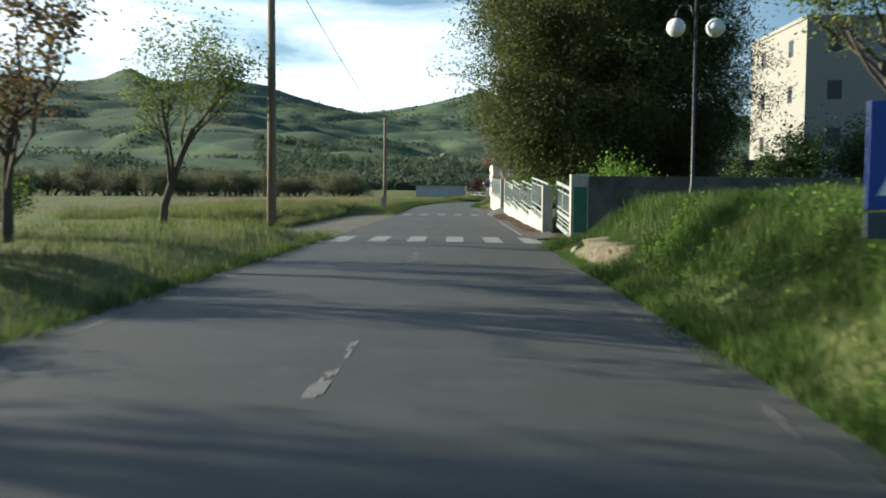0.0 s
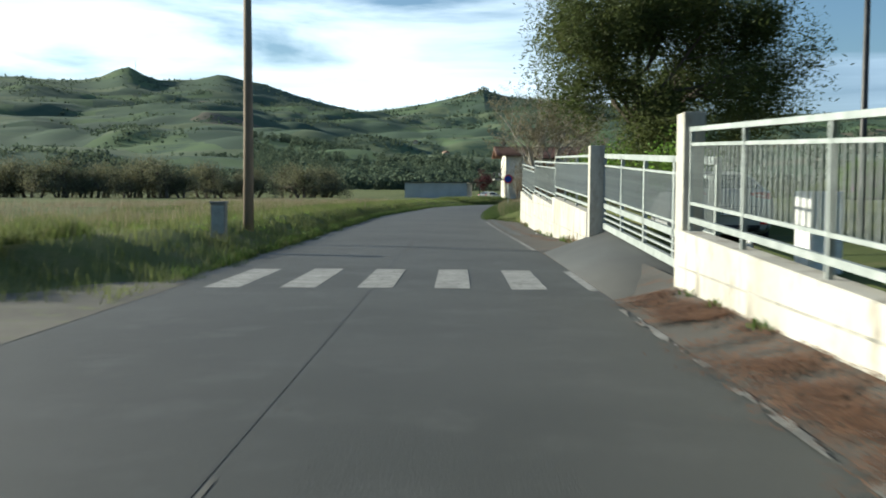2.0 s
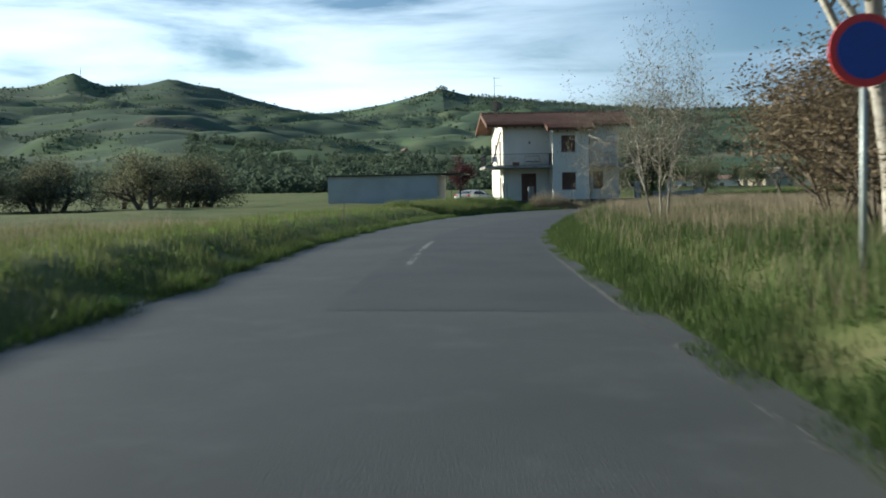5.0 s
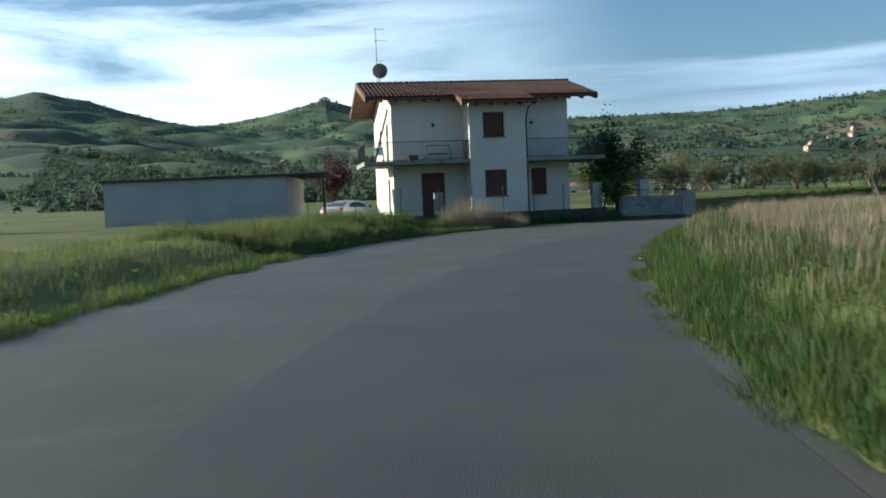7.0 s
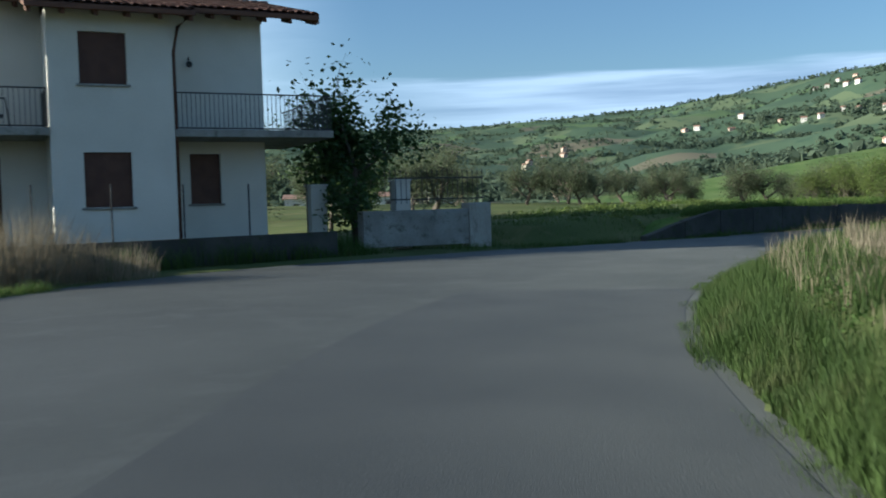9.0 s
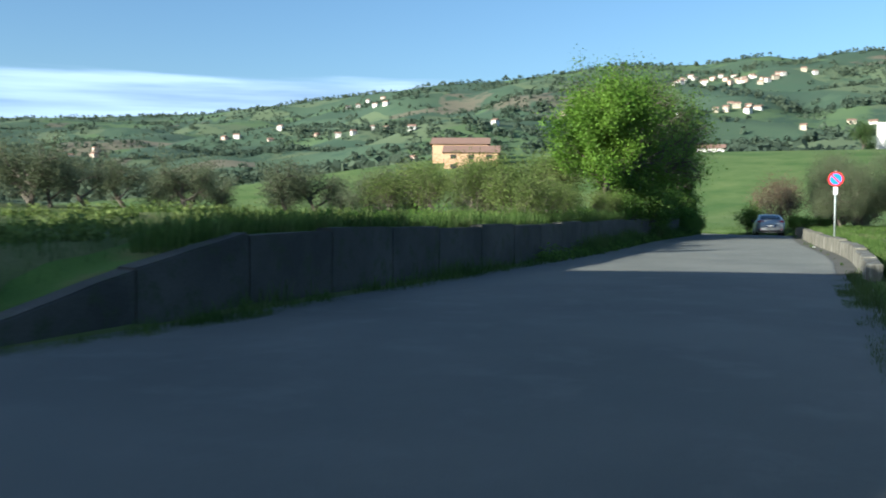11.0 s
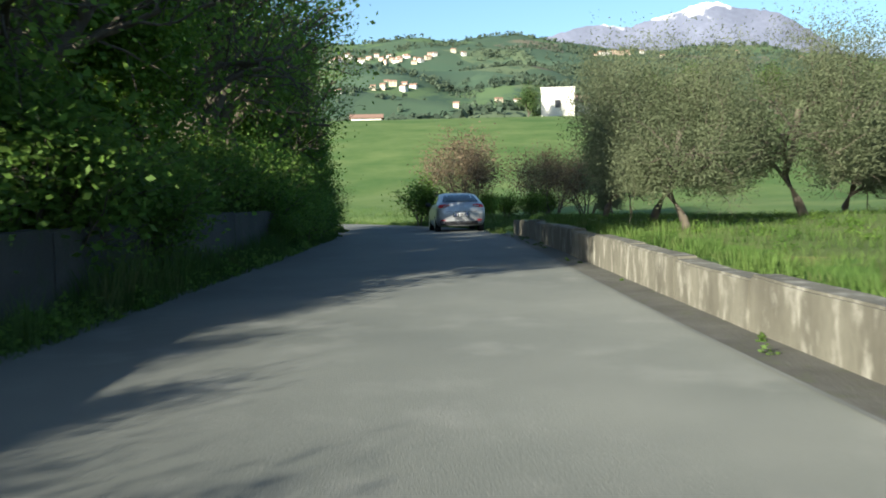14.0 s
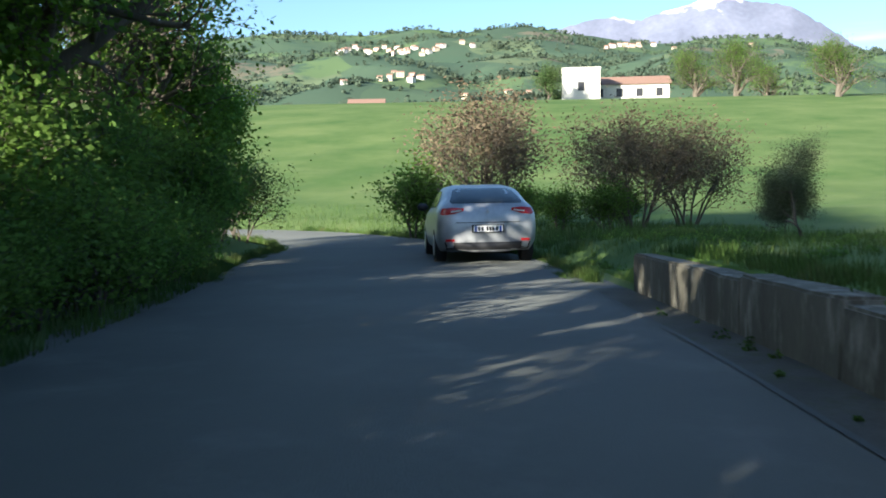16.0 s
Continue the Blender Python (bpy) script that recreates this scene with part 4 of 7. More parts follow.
for r, dpt, mat, nm in ((0.235, 0.02, M_RED, "rim"), (0.175, 0.030, M_SKYBLUE, "face")):
    bm = bmesh.new()
    disc(bm, (0, 0, c), r, dpt, "Y", 40)
    part(nm, bm, mat, s)
bm = bmesh.new()
box(bm, -0.185, -0.019, c - 0.025, 0.185, -0.014, c + 0.025)
bmesh.ops.transform(bm, matrix=Matrix.Translation((0, 0, c)) @ Matrix.Rotation(radians(45), 4, "Y") @ Matrix.Translation((0, 0, -c)), verts=bm.verts)
part("slash", bm, M_RED, s)
bm = bmesh.new()
box(bm, -0.065, -0.012, c - 0.49, 0.065, 0.008, c - 0.25, 0.006)
plate = part("panel", bm, M_WHITE, s, "small white panel with a black double arrow")
bm = bmesh.new()
box(bm, -0.008, -0.016, c - 0.45, 0.008, -0.0125, c - 0.29)
hexa(bm, [(-0.03, -0.016, c - 0.42), (0.03, -0.016, c - 0.42), (0.03, -0.0125, c - 0.42), (-0.03, -0.0125, c - 0.42), (-0.002, -0.016, c - 0.385), (0.002, -0.016, c - 0.385), (0.002, -0.0125, c - 0.385), (-0.002, -0.0125, c - 0.385)])
part("arrow", bm, M_BLACK, plate)

# round prohibition sign near the bare trees
s = sign_post("round_sign", 3.75, 107.9, height(3.75, 107.9) - 0.1, 2.1, -4, "dark blue round sign with red rim on a tilted post")
for r, dpt, mat, nm in ((0.30, 0.02, M_RED, "rim"), (0.235, 0.03, M_BLUE, "face")):
    bm = bmesh.new()
    disc(bm, (0, 0, 1.9), r, dpt, "Y", 40)
    part(nm, bm, mat, s)

# blue crossing sign on the right bank
s = sign_post("crossing_sign", 3.25, 6.7, height(3.25, 6.7), 1.35, 3, "square blue pedestrian crossing sign with a white triangle")
bm = bmesh.new()
box(bm, -0.38, -0.01, 0.42, 0.38, 0.01, 1.18, 0.008)
part("face", bm, M_BLUE, s)
bm = bmesh.new()
v = [bm.verts.new(q) for q in ((-0.3, -0.016, 0.52), (0.3, -0.016, 0.52), (0, -0.016, 1.08))]
bm.faces.new(v)
r = bmesh.ops.extrude_face_region(bm, geom=list(bm.faces))
bmesh.ops.translate(bm, verts=[q for q in r["geom"] if isinstance(q, bmesh.types.BMVert)], vec=(0, 0.008, 0))
tri = part("triangle", bm, M_WHITE, s)
bm = bmesh.new()
for k in range(3):
    box(bm, -0.16 + 0.12 * k, -0.022, 0.56, -0.09 + 0.12 * k, -0.0175, 0.62)
tube(bm, [(0, -0.021, 0.66), (0.02, -0.021, 0.88)], 0.022, 6)
part("stripes", bm, M_BLACK, tri)
bm = bmesh.new()
box(bm, -0.38, -0.01, 0.22, 0.38, 0.01, 0.40, 0.008)
part("panel", bm, plain("grey-blue sign back", (0.05, 0.07, 0.10), 0.5), s)

# lamp with two opal globes
lx, ly = 5.1, 20.5
lamp = empty("street_lamp", pose(lx, ly, height(lx, ly), 0, 0, 0))
tagged(lamp, "iron lamp post with two white globes", "street lamp")
bm = bmesh.new()
tube(bm, [(0, 0, -0.2), (0, 0, 0.5), (0, 0, 0.55), (0, 0, 4.5)], [0.07, 0.06, 0.04, 0.03], 12)
part("post", bm, M_IRON, lamp, smooth=True)
for sgn in (-1, 1):
    bm = bmesh.new()
    tube(bm, [(0, 0, 4.0), (sgn * 0.12, 0, 4.35), (sgn * 0.3, 0, 4.4), (sgn * 0.42, 0, 4.22), (sgn * 0.42, 0, 4.1)], 0.016, 8)
    part("arm", bm, M_IRON, lamp, smooth=True)
    bm = bmesh.new()
    bmesh.ops.create_uvsphere(bm, u_segments=24, v_segments=16, radius=0.2)
    bmesh.ops.translate(bm, verts=bm.verts, vec=(sgn * 0.42, 0, 3.9))
    part("globe", bm, M_GLOBE, lamp, smooth=True)

# small utility cabinet by the second pole
cb = empty("utility_cabinet", pose(-4.6, 61.7, height(-4.6, 61.7), 0, 0, 4))
tagged(cb, "small grey metal utility cabinet in tall grass", "cabinet")
bm = bmesh.new()
box(bm, -0.15, -0.13, -0.1, 0.15, 0.13, 0.72, 0.012)
part("body", bm, M_CONCRETE, cb)
bm = bmesh.new()
box(bm, -0.17, -0.15, 0.72, 0.17, 0.15, 0.77, 0.012)
part("lid", bm, M_CONCRETE, cb)
bm = bmesh.new()
box(bm, -0.12, -0.140, 0.12, 0.12, -0.131, 0.68, 0.004)
part("door", bm, M_GALV, cb)


# ---- trees ----
def leaf_mesh(name, centres, size, aspect, mat, rng, flat=0.35, droop=0.0):
    """Many small kite-shaped leaves."""
    n = len(centres)
    a = rng.normal(size=(n, 3))
    a[:, 2] = a[:, 2] * flat - droop
    a /= np.linalg.norm(a, axis=1)[:, None]
    b = np.cross(a, rng.normal(size=(n, 3)))
    b /= np.linalg.norm(b, axis=1)[:, None]
    s = size * rng.uniform(0.6, 1.35, n)[:, None]
    c = centres
    v = np.concatenate([(c - a * s * 0.5)[:, None], (c + b * s * aspect * 0.5)[:, None], (c + a * s * 0.5)[:, None], (c - b * s * aspect * 0.5)[:, None]], 1).reshape(-1, 3)
    return raw(name, v, np.arange(4 * n).reshape(n, 4), mat)


class Grower:
    """Grows a trunk with limbs and remembers where the leaves go."""

    def __init__(self, seed):
        self.rng = np.random.RandomState(seed)
        self.bm = bmesh.new()
        self.tips = []

    def limb(self, p, d, length, r, level, levels, kids, spreadness, up, wiggle=0.18, taper=0.6, sides=7, leafy=1):
        rng = self.rng
        pts, rad = [Vector(p)], [r]
        steps = 4 if level < levels else 3
        d = Vector(d).normalized()
        for k in range(steps):
            d = (d + Vector(rng.normal(size=3)) * wiggle + Vector((0, 0, up))).normalized()
            pts.append(pts[-1] + d * length / steps)
            rad.append(r * (1 - (1 - taper) * (k + 1) / steps))
        tube(self.bm, pts, rad, max(3, sides - 2 * level), cap=False)
        if level >= leafy:
            for q in pts[1 if level < levels else 0:]:
                self.tips.append((q.x, q.y, q.z, level))
        if level < levels:
            for k in range(kids[level]):
                f = 0.35 + 0.65 * (k + rng.uniform(0.2, 0.9)) / kids[level]
                i = min(int(f * steps), steps - 1)
                q = pts[i].lerp(pts[i + 1], f * steps - i)
                side = Vector(rng.normal(size=3))
                side = (side - d * side.dot(d)).normalized()
                nd = (d * (1 - spreadness) + side * spreadness + Vector((0, 0, up))).normalized()
                self.limb(q, nd, length * rng.uniform(0.5, 0.8), rad[i + 1] * rng.uniform(0.45, 0.65), level + 1, levels, kids, spreadness, up, wiggle, taper, sides, leafy)

    def finish(self, name, label, bark, leaves, mat, size, aspect, sigma, category="tree", flat=0.35, droop=0.0, clip=None):
        t = empty(name)
        tagged(t, label, category)
        part("trunk", self.bm, bark, t, smooth=True)
        tips = np.array(self.tips)
        idx = self.rng.randint(0, len(tips), leaves)
        c = tips[idx, :3] + np.clip(self.rng.normal(size=(leaves, 3)), -1.7, 1.7) * sigma
        if clip is not None:
            c = c[c[:, 2] > clip + 0.55 * wave(c[:, 0], c[:, 1], 1.6, 21)]
        crown = leaf_mesh("crown", c, size, aspect, mat, self.rng, flat, droop)
        crown.parent = t
        return t


def make_tree(seed, name, label, h, trunk, r, levels, kids, spreadness, up, bark, leaves, mat, size, aspect, sigma, wiggle=0.15, category="tree", flat=0.5, droop=0.0, stems=1, lean=0.1, leafy=1, clip=None):
    g = Grower(seed)
    for k in range(stems):
        a = 6.28 * k / stems + g.rng.uniform(0, 1)
        d = Vector((math.cos(a) * lean * (1 if stems == 1 else 3), math.sin(a) * lean * (1 if stems == 1 else 3), 1))
        base = Vector((0, 0, -0.2)) if stems == 1 else Vector((math.cos(a) * 0.15, math.sin(a) * 0.15, -0.2))
        g.limb(base, d, h * trunk, r, 0, levels, kids, spreadness, up, wiggle, 0.6, 9, leafy)
    k = h / max(q[2] for q in g.tips)
    bmesh.ops.scale(g.bm, vec=(k, k, k), verts=g.bm.verts)
    g.tips = [(q[0] * k, q[1] * k, q[2] * k, q[3]) for q in g.tips]
    return g.finish(name, label, bark, leaves, mat, size, aspect, sigma, category, flat, droop, clip)


def pine(seed, h, radius, leaves):
    g = Grower(seed)
    rng = g.rng
    pts = [Vector((0, 0, -0.2))]
    for k in range(1, 9):
        pts.append(Vector((rng.normal() * 0.1, rng.normal() * 0.1, h * k / 8)))
    tube(g.bm, pts, [0.22 * (1 - 0.095 * k) for k in range(9)], 10, cap=False)
    z = 1.7
    while z < h * 0.97:
        u = (z - 1.7) / (h - 1.7)
        reach = 0.74 * (min(radius, 2.5 + 0.85 * (z - 1.7)) * (1 - u ** 2.2) ** 0.8 * rng.uniform(0.8, 1.1) + 0.3)
        for k in range(rng.randint(5, 8) + (4 if z < 4.5 else 0)):
            a = rng.uniform(0, 6.28)
            d = Vector((math.cos(a), math.sin(a), rng.uniform(-0.05, 0.3)))
            g.limb((0, 0, z), d, reach, 0.06 * (1 - u) + 0.015, 1, 2, (0, 7), 0.5, 0.03, 0.12, 0.4, 6, 1)
        z += rng.uniform(0.4, 0.65)
    g.tips = [q for q in g.tips if q[2] > 1.5 and q[2] > 2.5 + 1.1 * (math.hypot(q[0], q[1]) - 2.9)]
    low = [v for v in g.bm.verts if math.hypot(v.co.x, v.co.y) > 0.7 and v.co.z < max(1.5, 2.6 + 1.1 * (math.hypot(v.co.x, v.co.y) - 2.9))]
    bmesh.ops.delete(g.bm, geom=low, context="VERTS")
    return g.finish("pine_tree", "tall dense pine with drooping dark green foliage", M_BARK, leaves, M_LEAF_PINE, 0.17, 0.27, 0.28, flat=0.8, droop=0.15)


PLACED = set()


def put(t, x, y, scale=1.0, turn=0.0, z=None, lean=0.0, high=1.0):
    """Stands the thing itself (first use) or a copy on the land."""
    m = pose(x, y, height(x, y) if z is None else z, lean, 0, turn) @ Matrix.Diagonal((scale, scale, scale * high, 1))
    if t.name not in PLACED:
        PLACED.add(t.name)
        t.matrix_basis = m
        return t
    keep = t.scale.copy()
    t.scale = (1, 1, 1)
    c = copy_thing(t, m)
    t.scale = keep
    return c


# trees of the first stretch
t_shade = make_tree(35, "garden_tree", "dense dark green garden tree", 4.6, 0.42, 0.1, 3, (7, 5, 4), 0.5, 0.06, M_BARK, 6000, M_LEAF_DARK, 0.14, 0.55, 0.22, leafy=1)
t_sparse = make_tree(11, "young_tree", "young tree with sparse yellow-green spring leaves", 5.8, 0.42, 0.10, 4, (6, 4, 4, 3), 0.42, 0.10, M_BARK, 6000, M_LEAF_YEL, 0.10, 0.5, 0.2, leafy=3)
put(t_sparse, -7.66, 24.8, 1.0, 20)
put(t_sparse, 7.8, 16.0, 0.95, 140)
put(t_sparse, 9.8, 19.2, 1.1, 250)
put(t_sparse, 9.4, 14.6, 1.1, 10)
t_rust = make_tree(12, "rusty_tree", "small tree with sparse rust-coloured leaves", 5.0, 0.4, 0.08, 4, (6, 4, 4, 2), 0.45, 0.10, M_BARK, 2600, M_LEAF_RUST, 0.12, 0.6, 0.18, leafy=3)
put(t_rust, -7.4, 15.6, 1.0, 0)
put(t_rust, -8.9, 12.6, 1.1, 77)
put(t_rust, -9.6, 18.6, 0.8, 190)
for k, (x, y, s) in enumerate(((-11, -3, 1.1), (-10, 4, 1.15), (-14, 8, 1.3))):
    put(t_sparse, x, y, s, 60 * k)
p1, p2 = pine(21, 14.0, 4.7, 210000), pine(22, 12.5, 4.5, 130000)
for k, (x, y, s) in enumerate(((4.5, 36.6, 1.0), (6.6, 42.5, 1.0), (8.2, 38.5, 0.9), (5.7, 46.2, 0.8))):
    put(p1 if k % 2 == 0 else p2, x, y, s, 67 * k)
t_open = make_tree(23, "pine_tree", "open pine with spreading limbs and ragged dark needle clumps", 8.6, 0.42, 0.17, 4, (9, 5, 4, 3), 0.6, 0.03, M_BARK, 120000, M_LEAF_PINE, 0.17, 0.22, 0.30, wiggle=0.2, leafy=3, lean=0.15, droop=0.1)
put(t_open, 5.9, 72.0, 1.0, 200)
for k, (x, y, s) in enumerate(((-17, 7, 1.5), (-21, 2, 1.5), (11.2, 31, 0.8), (13.8, 33, 0.85), (9.2, 29, 0.6))):
    put(t_shade, x, y, s, 50 * k)
t_bare = make_tree(31, "bare_tree", "slender bare tree with pale bark and first buds", 8.9, 0.34, 0.10, 4, (7, 5, 4, 4), 0.5, 0.08, M_PALEBARK, 7000, M_LEAF_BUD, 0.10, 0.6, 0.08, leafy=3)
t_low = make_tree(37, "bare_tree", "low spreading tree with pale bark and small brown leaf clusters", 5.4, 0.30, 0.035, 4, (9, 6, 5, 4), 0.6, 0.03, M_PALEBARK, 12000, M_LEAF_BUD, 0.05, 0.6, 0.06, leafy=3, stems=3)
put(t_low, 5.5, 121.5, 0.55, 200, high=1.75)
for x, y, s, a in ((6.1, 112, 1.08, 0), (7.3, 113.5, 1.1, 80), (10.5, 116, 1.0, 250), (14.6, 112, 0.95, 20)):
    put(t_bare, x, y, s, a)
b_brown = make_tree(32, "brown_bush", "leafless brown thicket of thin twigs", 2.8, 0.5, 0.03, 3, (6, 5, 4), 0.5, 0.08, M_BARK, 9000, M_LEAF_TWIG, 0.08, 0.4, 0.16, category="bush", stems=7, leafy=1)
for k, (x, y, s) in enumerate(((7.2, 109.5, 1.0), (8.6, 112.5, 1.2), (6.8, 113.5, 1.2), (8.0, 118, 1.2), (10.5, 115.5, 1.1), (9.2, 119, 0.9), (12, 119, 1.2), (7.8, 116, 0.8), (100.2, 194.6, 1.7), (97.8, 189.8, 1.3), (99.6, 188.6, 1.2), (5.6, 108.6, 0.7), (10.2, 111, 1.2), (13.5, 114, 1.3))):
    put(b_brown, x, y, s, 50 * k)
t_field = make_tree(33, "orchard_tree", "grey-green budding orchard tree with a low crown", 4.2, 0.26, 0.08, 3, (7, 5, 4), 0.58, 0.03, M_BARK, 3800, material("grey-green twigs and buds", (0.13, 0.14, 0.08), (0.21, 0.205, 0.12), 0.6, 0.8, fine=6, bump=0, island=0.3, translucent=0.3, spec=0.2), 0.19, 0.5, 0.42, leafy=1, stems=2)
rng = np.random.RandomState(8)
for k in range(60):
    put(t_field, -90 + 1.2 * k + rng.uniform(-1, 1), 128 + 0.95 * k + rng.uniform(-9, 12), rng.uniform(0.75, 1.35), rng.uniform(0, 360))
t_red = make_tree(34, "red_leaved_tree", "small plum tree with dark red leaves", 4.6, 0.4, 0.09, 3, (6, 5, 4), 0.45, 0.1, M_BARK, 3500, M_LEAF_RED, 0.15, 0.6, 0.25, leafy=1)
put(t_red, 4.3, 198, 1.05, 0)
t_dark = t_shade
put(t_dark, 20.3, 181.5, 1.35, 0)
put(t_dark, 21.5, 188, 0.9, 100)
put(t_dark, 24.5, 192, 0.8, 10)
t_small = make_tree(36, "bent_tree", "small bare leaning tree in dry grass", 2.9, 0.5, 0.08, 3, (4, 3, 3), 0.5, 0.05, M_BARK, 500, M_LEAF_BUD, 0.07, 0.5, 0.08, leafy=2, lean=0.25)
put(t_small, 23.8, 161.8, 1.0, 200)

# trees of the second stretch
EXTRA = []
t_bright = make_tree(41, "broadleaf_tree", "roadside tree in bright fresh green leaf", 7.2, 0.24, 0.12, 4, (10, 6, 4, 3), 0.46, 0.10, M_BARK, 36000, M_LEAF_BRIGHT, 0.125, 0.7, 0.22, leafy=1, wiggle=0.2)
put(t_bright, 60.8, 188.9, 0.88, 0)
t_green = make_tree(42, "hedgerow_tree", "tall dark green hedgerow tree with leaves to the ground", 7.6, 0.16, 0.12, 4, (10, 6, 4, 3), 0.55, 0.07, M_BARK, 11000, M_LEAF_GREEN, 0.12, 0.62, 0.34, leafy=1)
for k, (x, y, s) in enumerate(((64.2, 190.2, 0.9), (69.2, 191.9, 1.02), (73.8, 193.5, 1.05), (78.4, 195.3, 1.0), (82.6, 196.7, 0.95), (86.0, 198.1, 0.82))):
    put(t_green, x, y, s, 67 * k, high=(1.0, 1.05, 1.15, 1.22, 1.15, 1.1)[k])
put(t_bright, 88.4, 198.4, 0.66, 200)
for x, y, s in ((87.0, 197.0, 0.7), (88.2, 197.6, 0.8), (89.4, 198.4, 0.7)):
    EXTRA.append((x, y, s))
put(t_bright, 91.2, 199.9, 0.62, 120)
put(t_bright, 80.6, 195.6, 0.75, 300)
put(t_bright, 67.0, 190.6, 0.62, 40)
b_green = make_tree(43, "green_shrub", "leafy green roadside shrub", 2.4, 0.5, 0.03, 2, (6, 5), 0.5, 0.06, M_BARK, 5000, M_LEAF_GREEN, 0.11, 0.6, 0.2, category="bush", stems=6, leafy=1)
for k, (x, y, s) in enumerate(((60.5, 187.9, 0.9), (63.2, 189.5, 1.1), (65.0, 189.2, 1.0), (62.4, 188.6, 1.0), (98.9, 196.6, 1.1), (96.2, 191.6, 0.55), (95.4, 193.2, 0.5), (96.3, 190.4, 0.6), (98.3, 190.2, 0.6), (99.2, 193.2, 0.6), (101.2, 194.0, 0.6), (5.4, 31.5, 1.0), (5.6, 38, 1.1), (5.2, 43, 1.0), (5.6, 48, 1.1), (5.8, 66, 0.9), (5.6, 71, 1.0), (5.8, 76, 0.9), (6.0, 81, 1.0), (6.2, 86, 0.9), (-6.6, 11, 0.6), (-7.8, 13.2, 0.7), (-8.8, 17.5, 0.6), (-7.0, 8.0, 0.5))):
    put(b_green, x, y, s, 41 * k)
b_low = make_tree(48, "field_shrub", "low yellow-green shrub above the wall", 2.6, 0.5, 0.03, 2, (6, 5), 0.5, 0.06, M_BARK, 4200, M_LEAF_YEL, 0.10, 0.5, 0.22, category="bush", stems=6, leafy=1)
for x, y, s in EXTRA:
    put(b_green, x, y, s, 90 * x)
rng = np.random.RandomState(78)
for p in np.arange(15.9, 17.3, 0.12):
    q = at_station(p, 0.0) + ACROSS[int(p * PER)] * rng.uniform(1.9, 2.9)
    put(b_low, q[0], q[1], rng.uniform(0.38, 0.66), rng.uniform(0, 360))
for p in np.arange(17.3, 20.6, 0.17):
    i = int(p * PER)
    q = at_station(p, 0.0) + ACROSS[i] * rng.uniform(1.25, 1.9)
    put(b_green, q[0], q[1], rng.uniform(0.7, 1.15), rng.uniform(0, 360))
for p in np.arange(18.2, 19.75, 0.12):
    q = at_station(p, 0.0) + ACROSS[int(p * PER)] * rng.uniform(0.5, 0.8)
    put(b_green, q[0], q[1], rng.uniform(0.4, 0.65), rng.uniform(0, 360))
b_yel = make_tree(44, "yellow_shrub", "tall yellow-green shrub at the field's edge", 3.0, 0.5, 0.03, 3, (6, 5, 3), 0.45, 0.08, M_BARK, 5200, M_LEAF_YEL, 0.10, 0.5, 0.2, category="bush", stems=7, leafy=1)
for k, (x, y, s) in enumerate(((59.0, 192.5, 0.75), (57.0, 195.0, 0.7), (61.5, 195.5, 0.8), (60.2, 191.0, 0.95), (57.5, 193.2, 0.85), (59.8, 194.2, 1.0), (62.6, 193.0, 1.0), (63.2, 196.5, 1.0), (55.5, 196.5, 0.7), (58.8, 197.0, 0.9), (93.6, 199.7, 0.85), (95.0, 201.2, 0.75))):
    put(b_yel, x, y, s, 77 * k)
t_grove = make_tree(47, "grove_olive", "grey-green olive tree of the grove", 4.4, 0.30, 0.10, 3, (6, 5, 4), 0.55, 0.05, M_BARK, 6500, M_LEAF_OLIVE, 0.16, 0.4, 0.36, wiggle=0.25, leafy=1)
t_olive = make_tree(45, "olive_tree", "old olive tree with grey-green foliage and gnarled trunk", 4.3, 0.36, 0.085, 4, (7, 5, 4, 3), 0.58, 0.03, M_BARK, 60000, M_LEAF_OLIVE, 0.08, 0.36, 0.30, wiggle=0.25, leafy=2, clip=0.75, droop=0.2)
t_olive2 = make_tree(46, "olive_tree", "spreading olive tree with grey-green foliage", 4.6, 0.36, 0.08, 4, (7, 5, 4, 3), 0.62, 0.02, M_BARK, 60000, M_LEAF_OLIVE, 0.08, 0.36, 0.30, wiggle=0.28, leafy=2, lean=0.2, clip=0.8, droop=0.2)
for k, (x, y, s) in enumerate(((70.5, 181.9, 0.78), (79.5, 184.75, 1.08), (73.9, 183.0, 0.92), (89.5, 185.8, 0.5), (74.0, 179.9, 1.0), (78.5, 179.0, 1.0), (71.5, 177.0, 1.05), (66, 172, 1.1),
                               (73, 168.5, 1.15), (80.5, 170, 1.1), (88, 174.5, 1.0), (62.5, 171.5, 0.9), (60, 162, 1.1), (68, 160, 1.1), (77, 161, 1.1))):
    put(t_grove if k > 7 else t_olive if k % 2 else t_olive2, x, y, s * (0.9 if k > 7 else 0.66), 83 * k, high=1.0 if k > 7 else 1.34)
rng = np.random.RandomState(9)
for k in range(36):
    put(t_grove, 24 + 2.2 * k + rng.uniform(-1.5, 1.5), 226 - 0.28 * k + rng.uniform(-5, 12), rng.uniform(0.7, 0.98), rng.uniform(0, 360))
for k, (x, y, s) in enumerate(((27.5, 192, 0.8), (31, 203, 0.9), (22, 205, 1.0))):
    put(t_grove, x, y, s, 30 * k)
for k, (x, y, s) in enumerate(((205, 190, 1.6), (196, 178, 1.5), (215, 196, 1.5), (206, 216, 1.9), (232, 186, 1.4), (200, 165, 1.5))):
    put(t_dark if k == 3 else t_green, x, y, s * 0.8, 30 * k, z=height(x, y) - 1.0)


# ---- the house ----
HZ = 0.5
house = empty("house", pose(7.15, 179.2, HZ, 0, 0, 1.5))
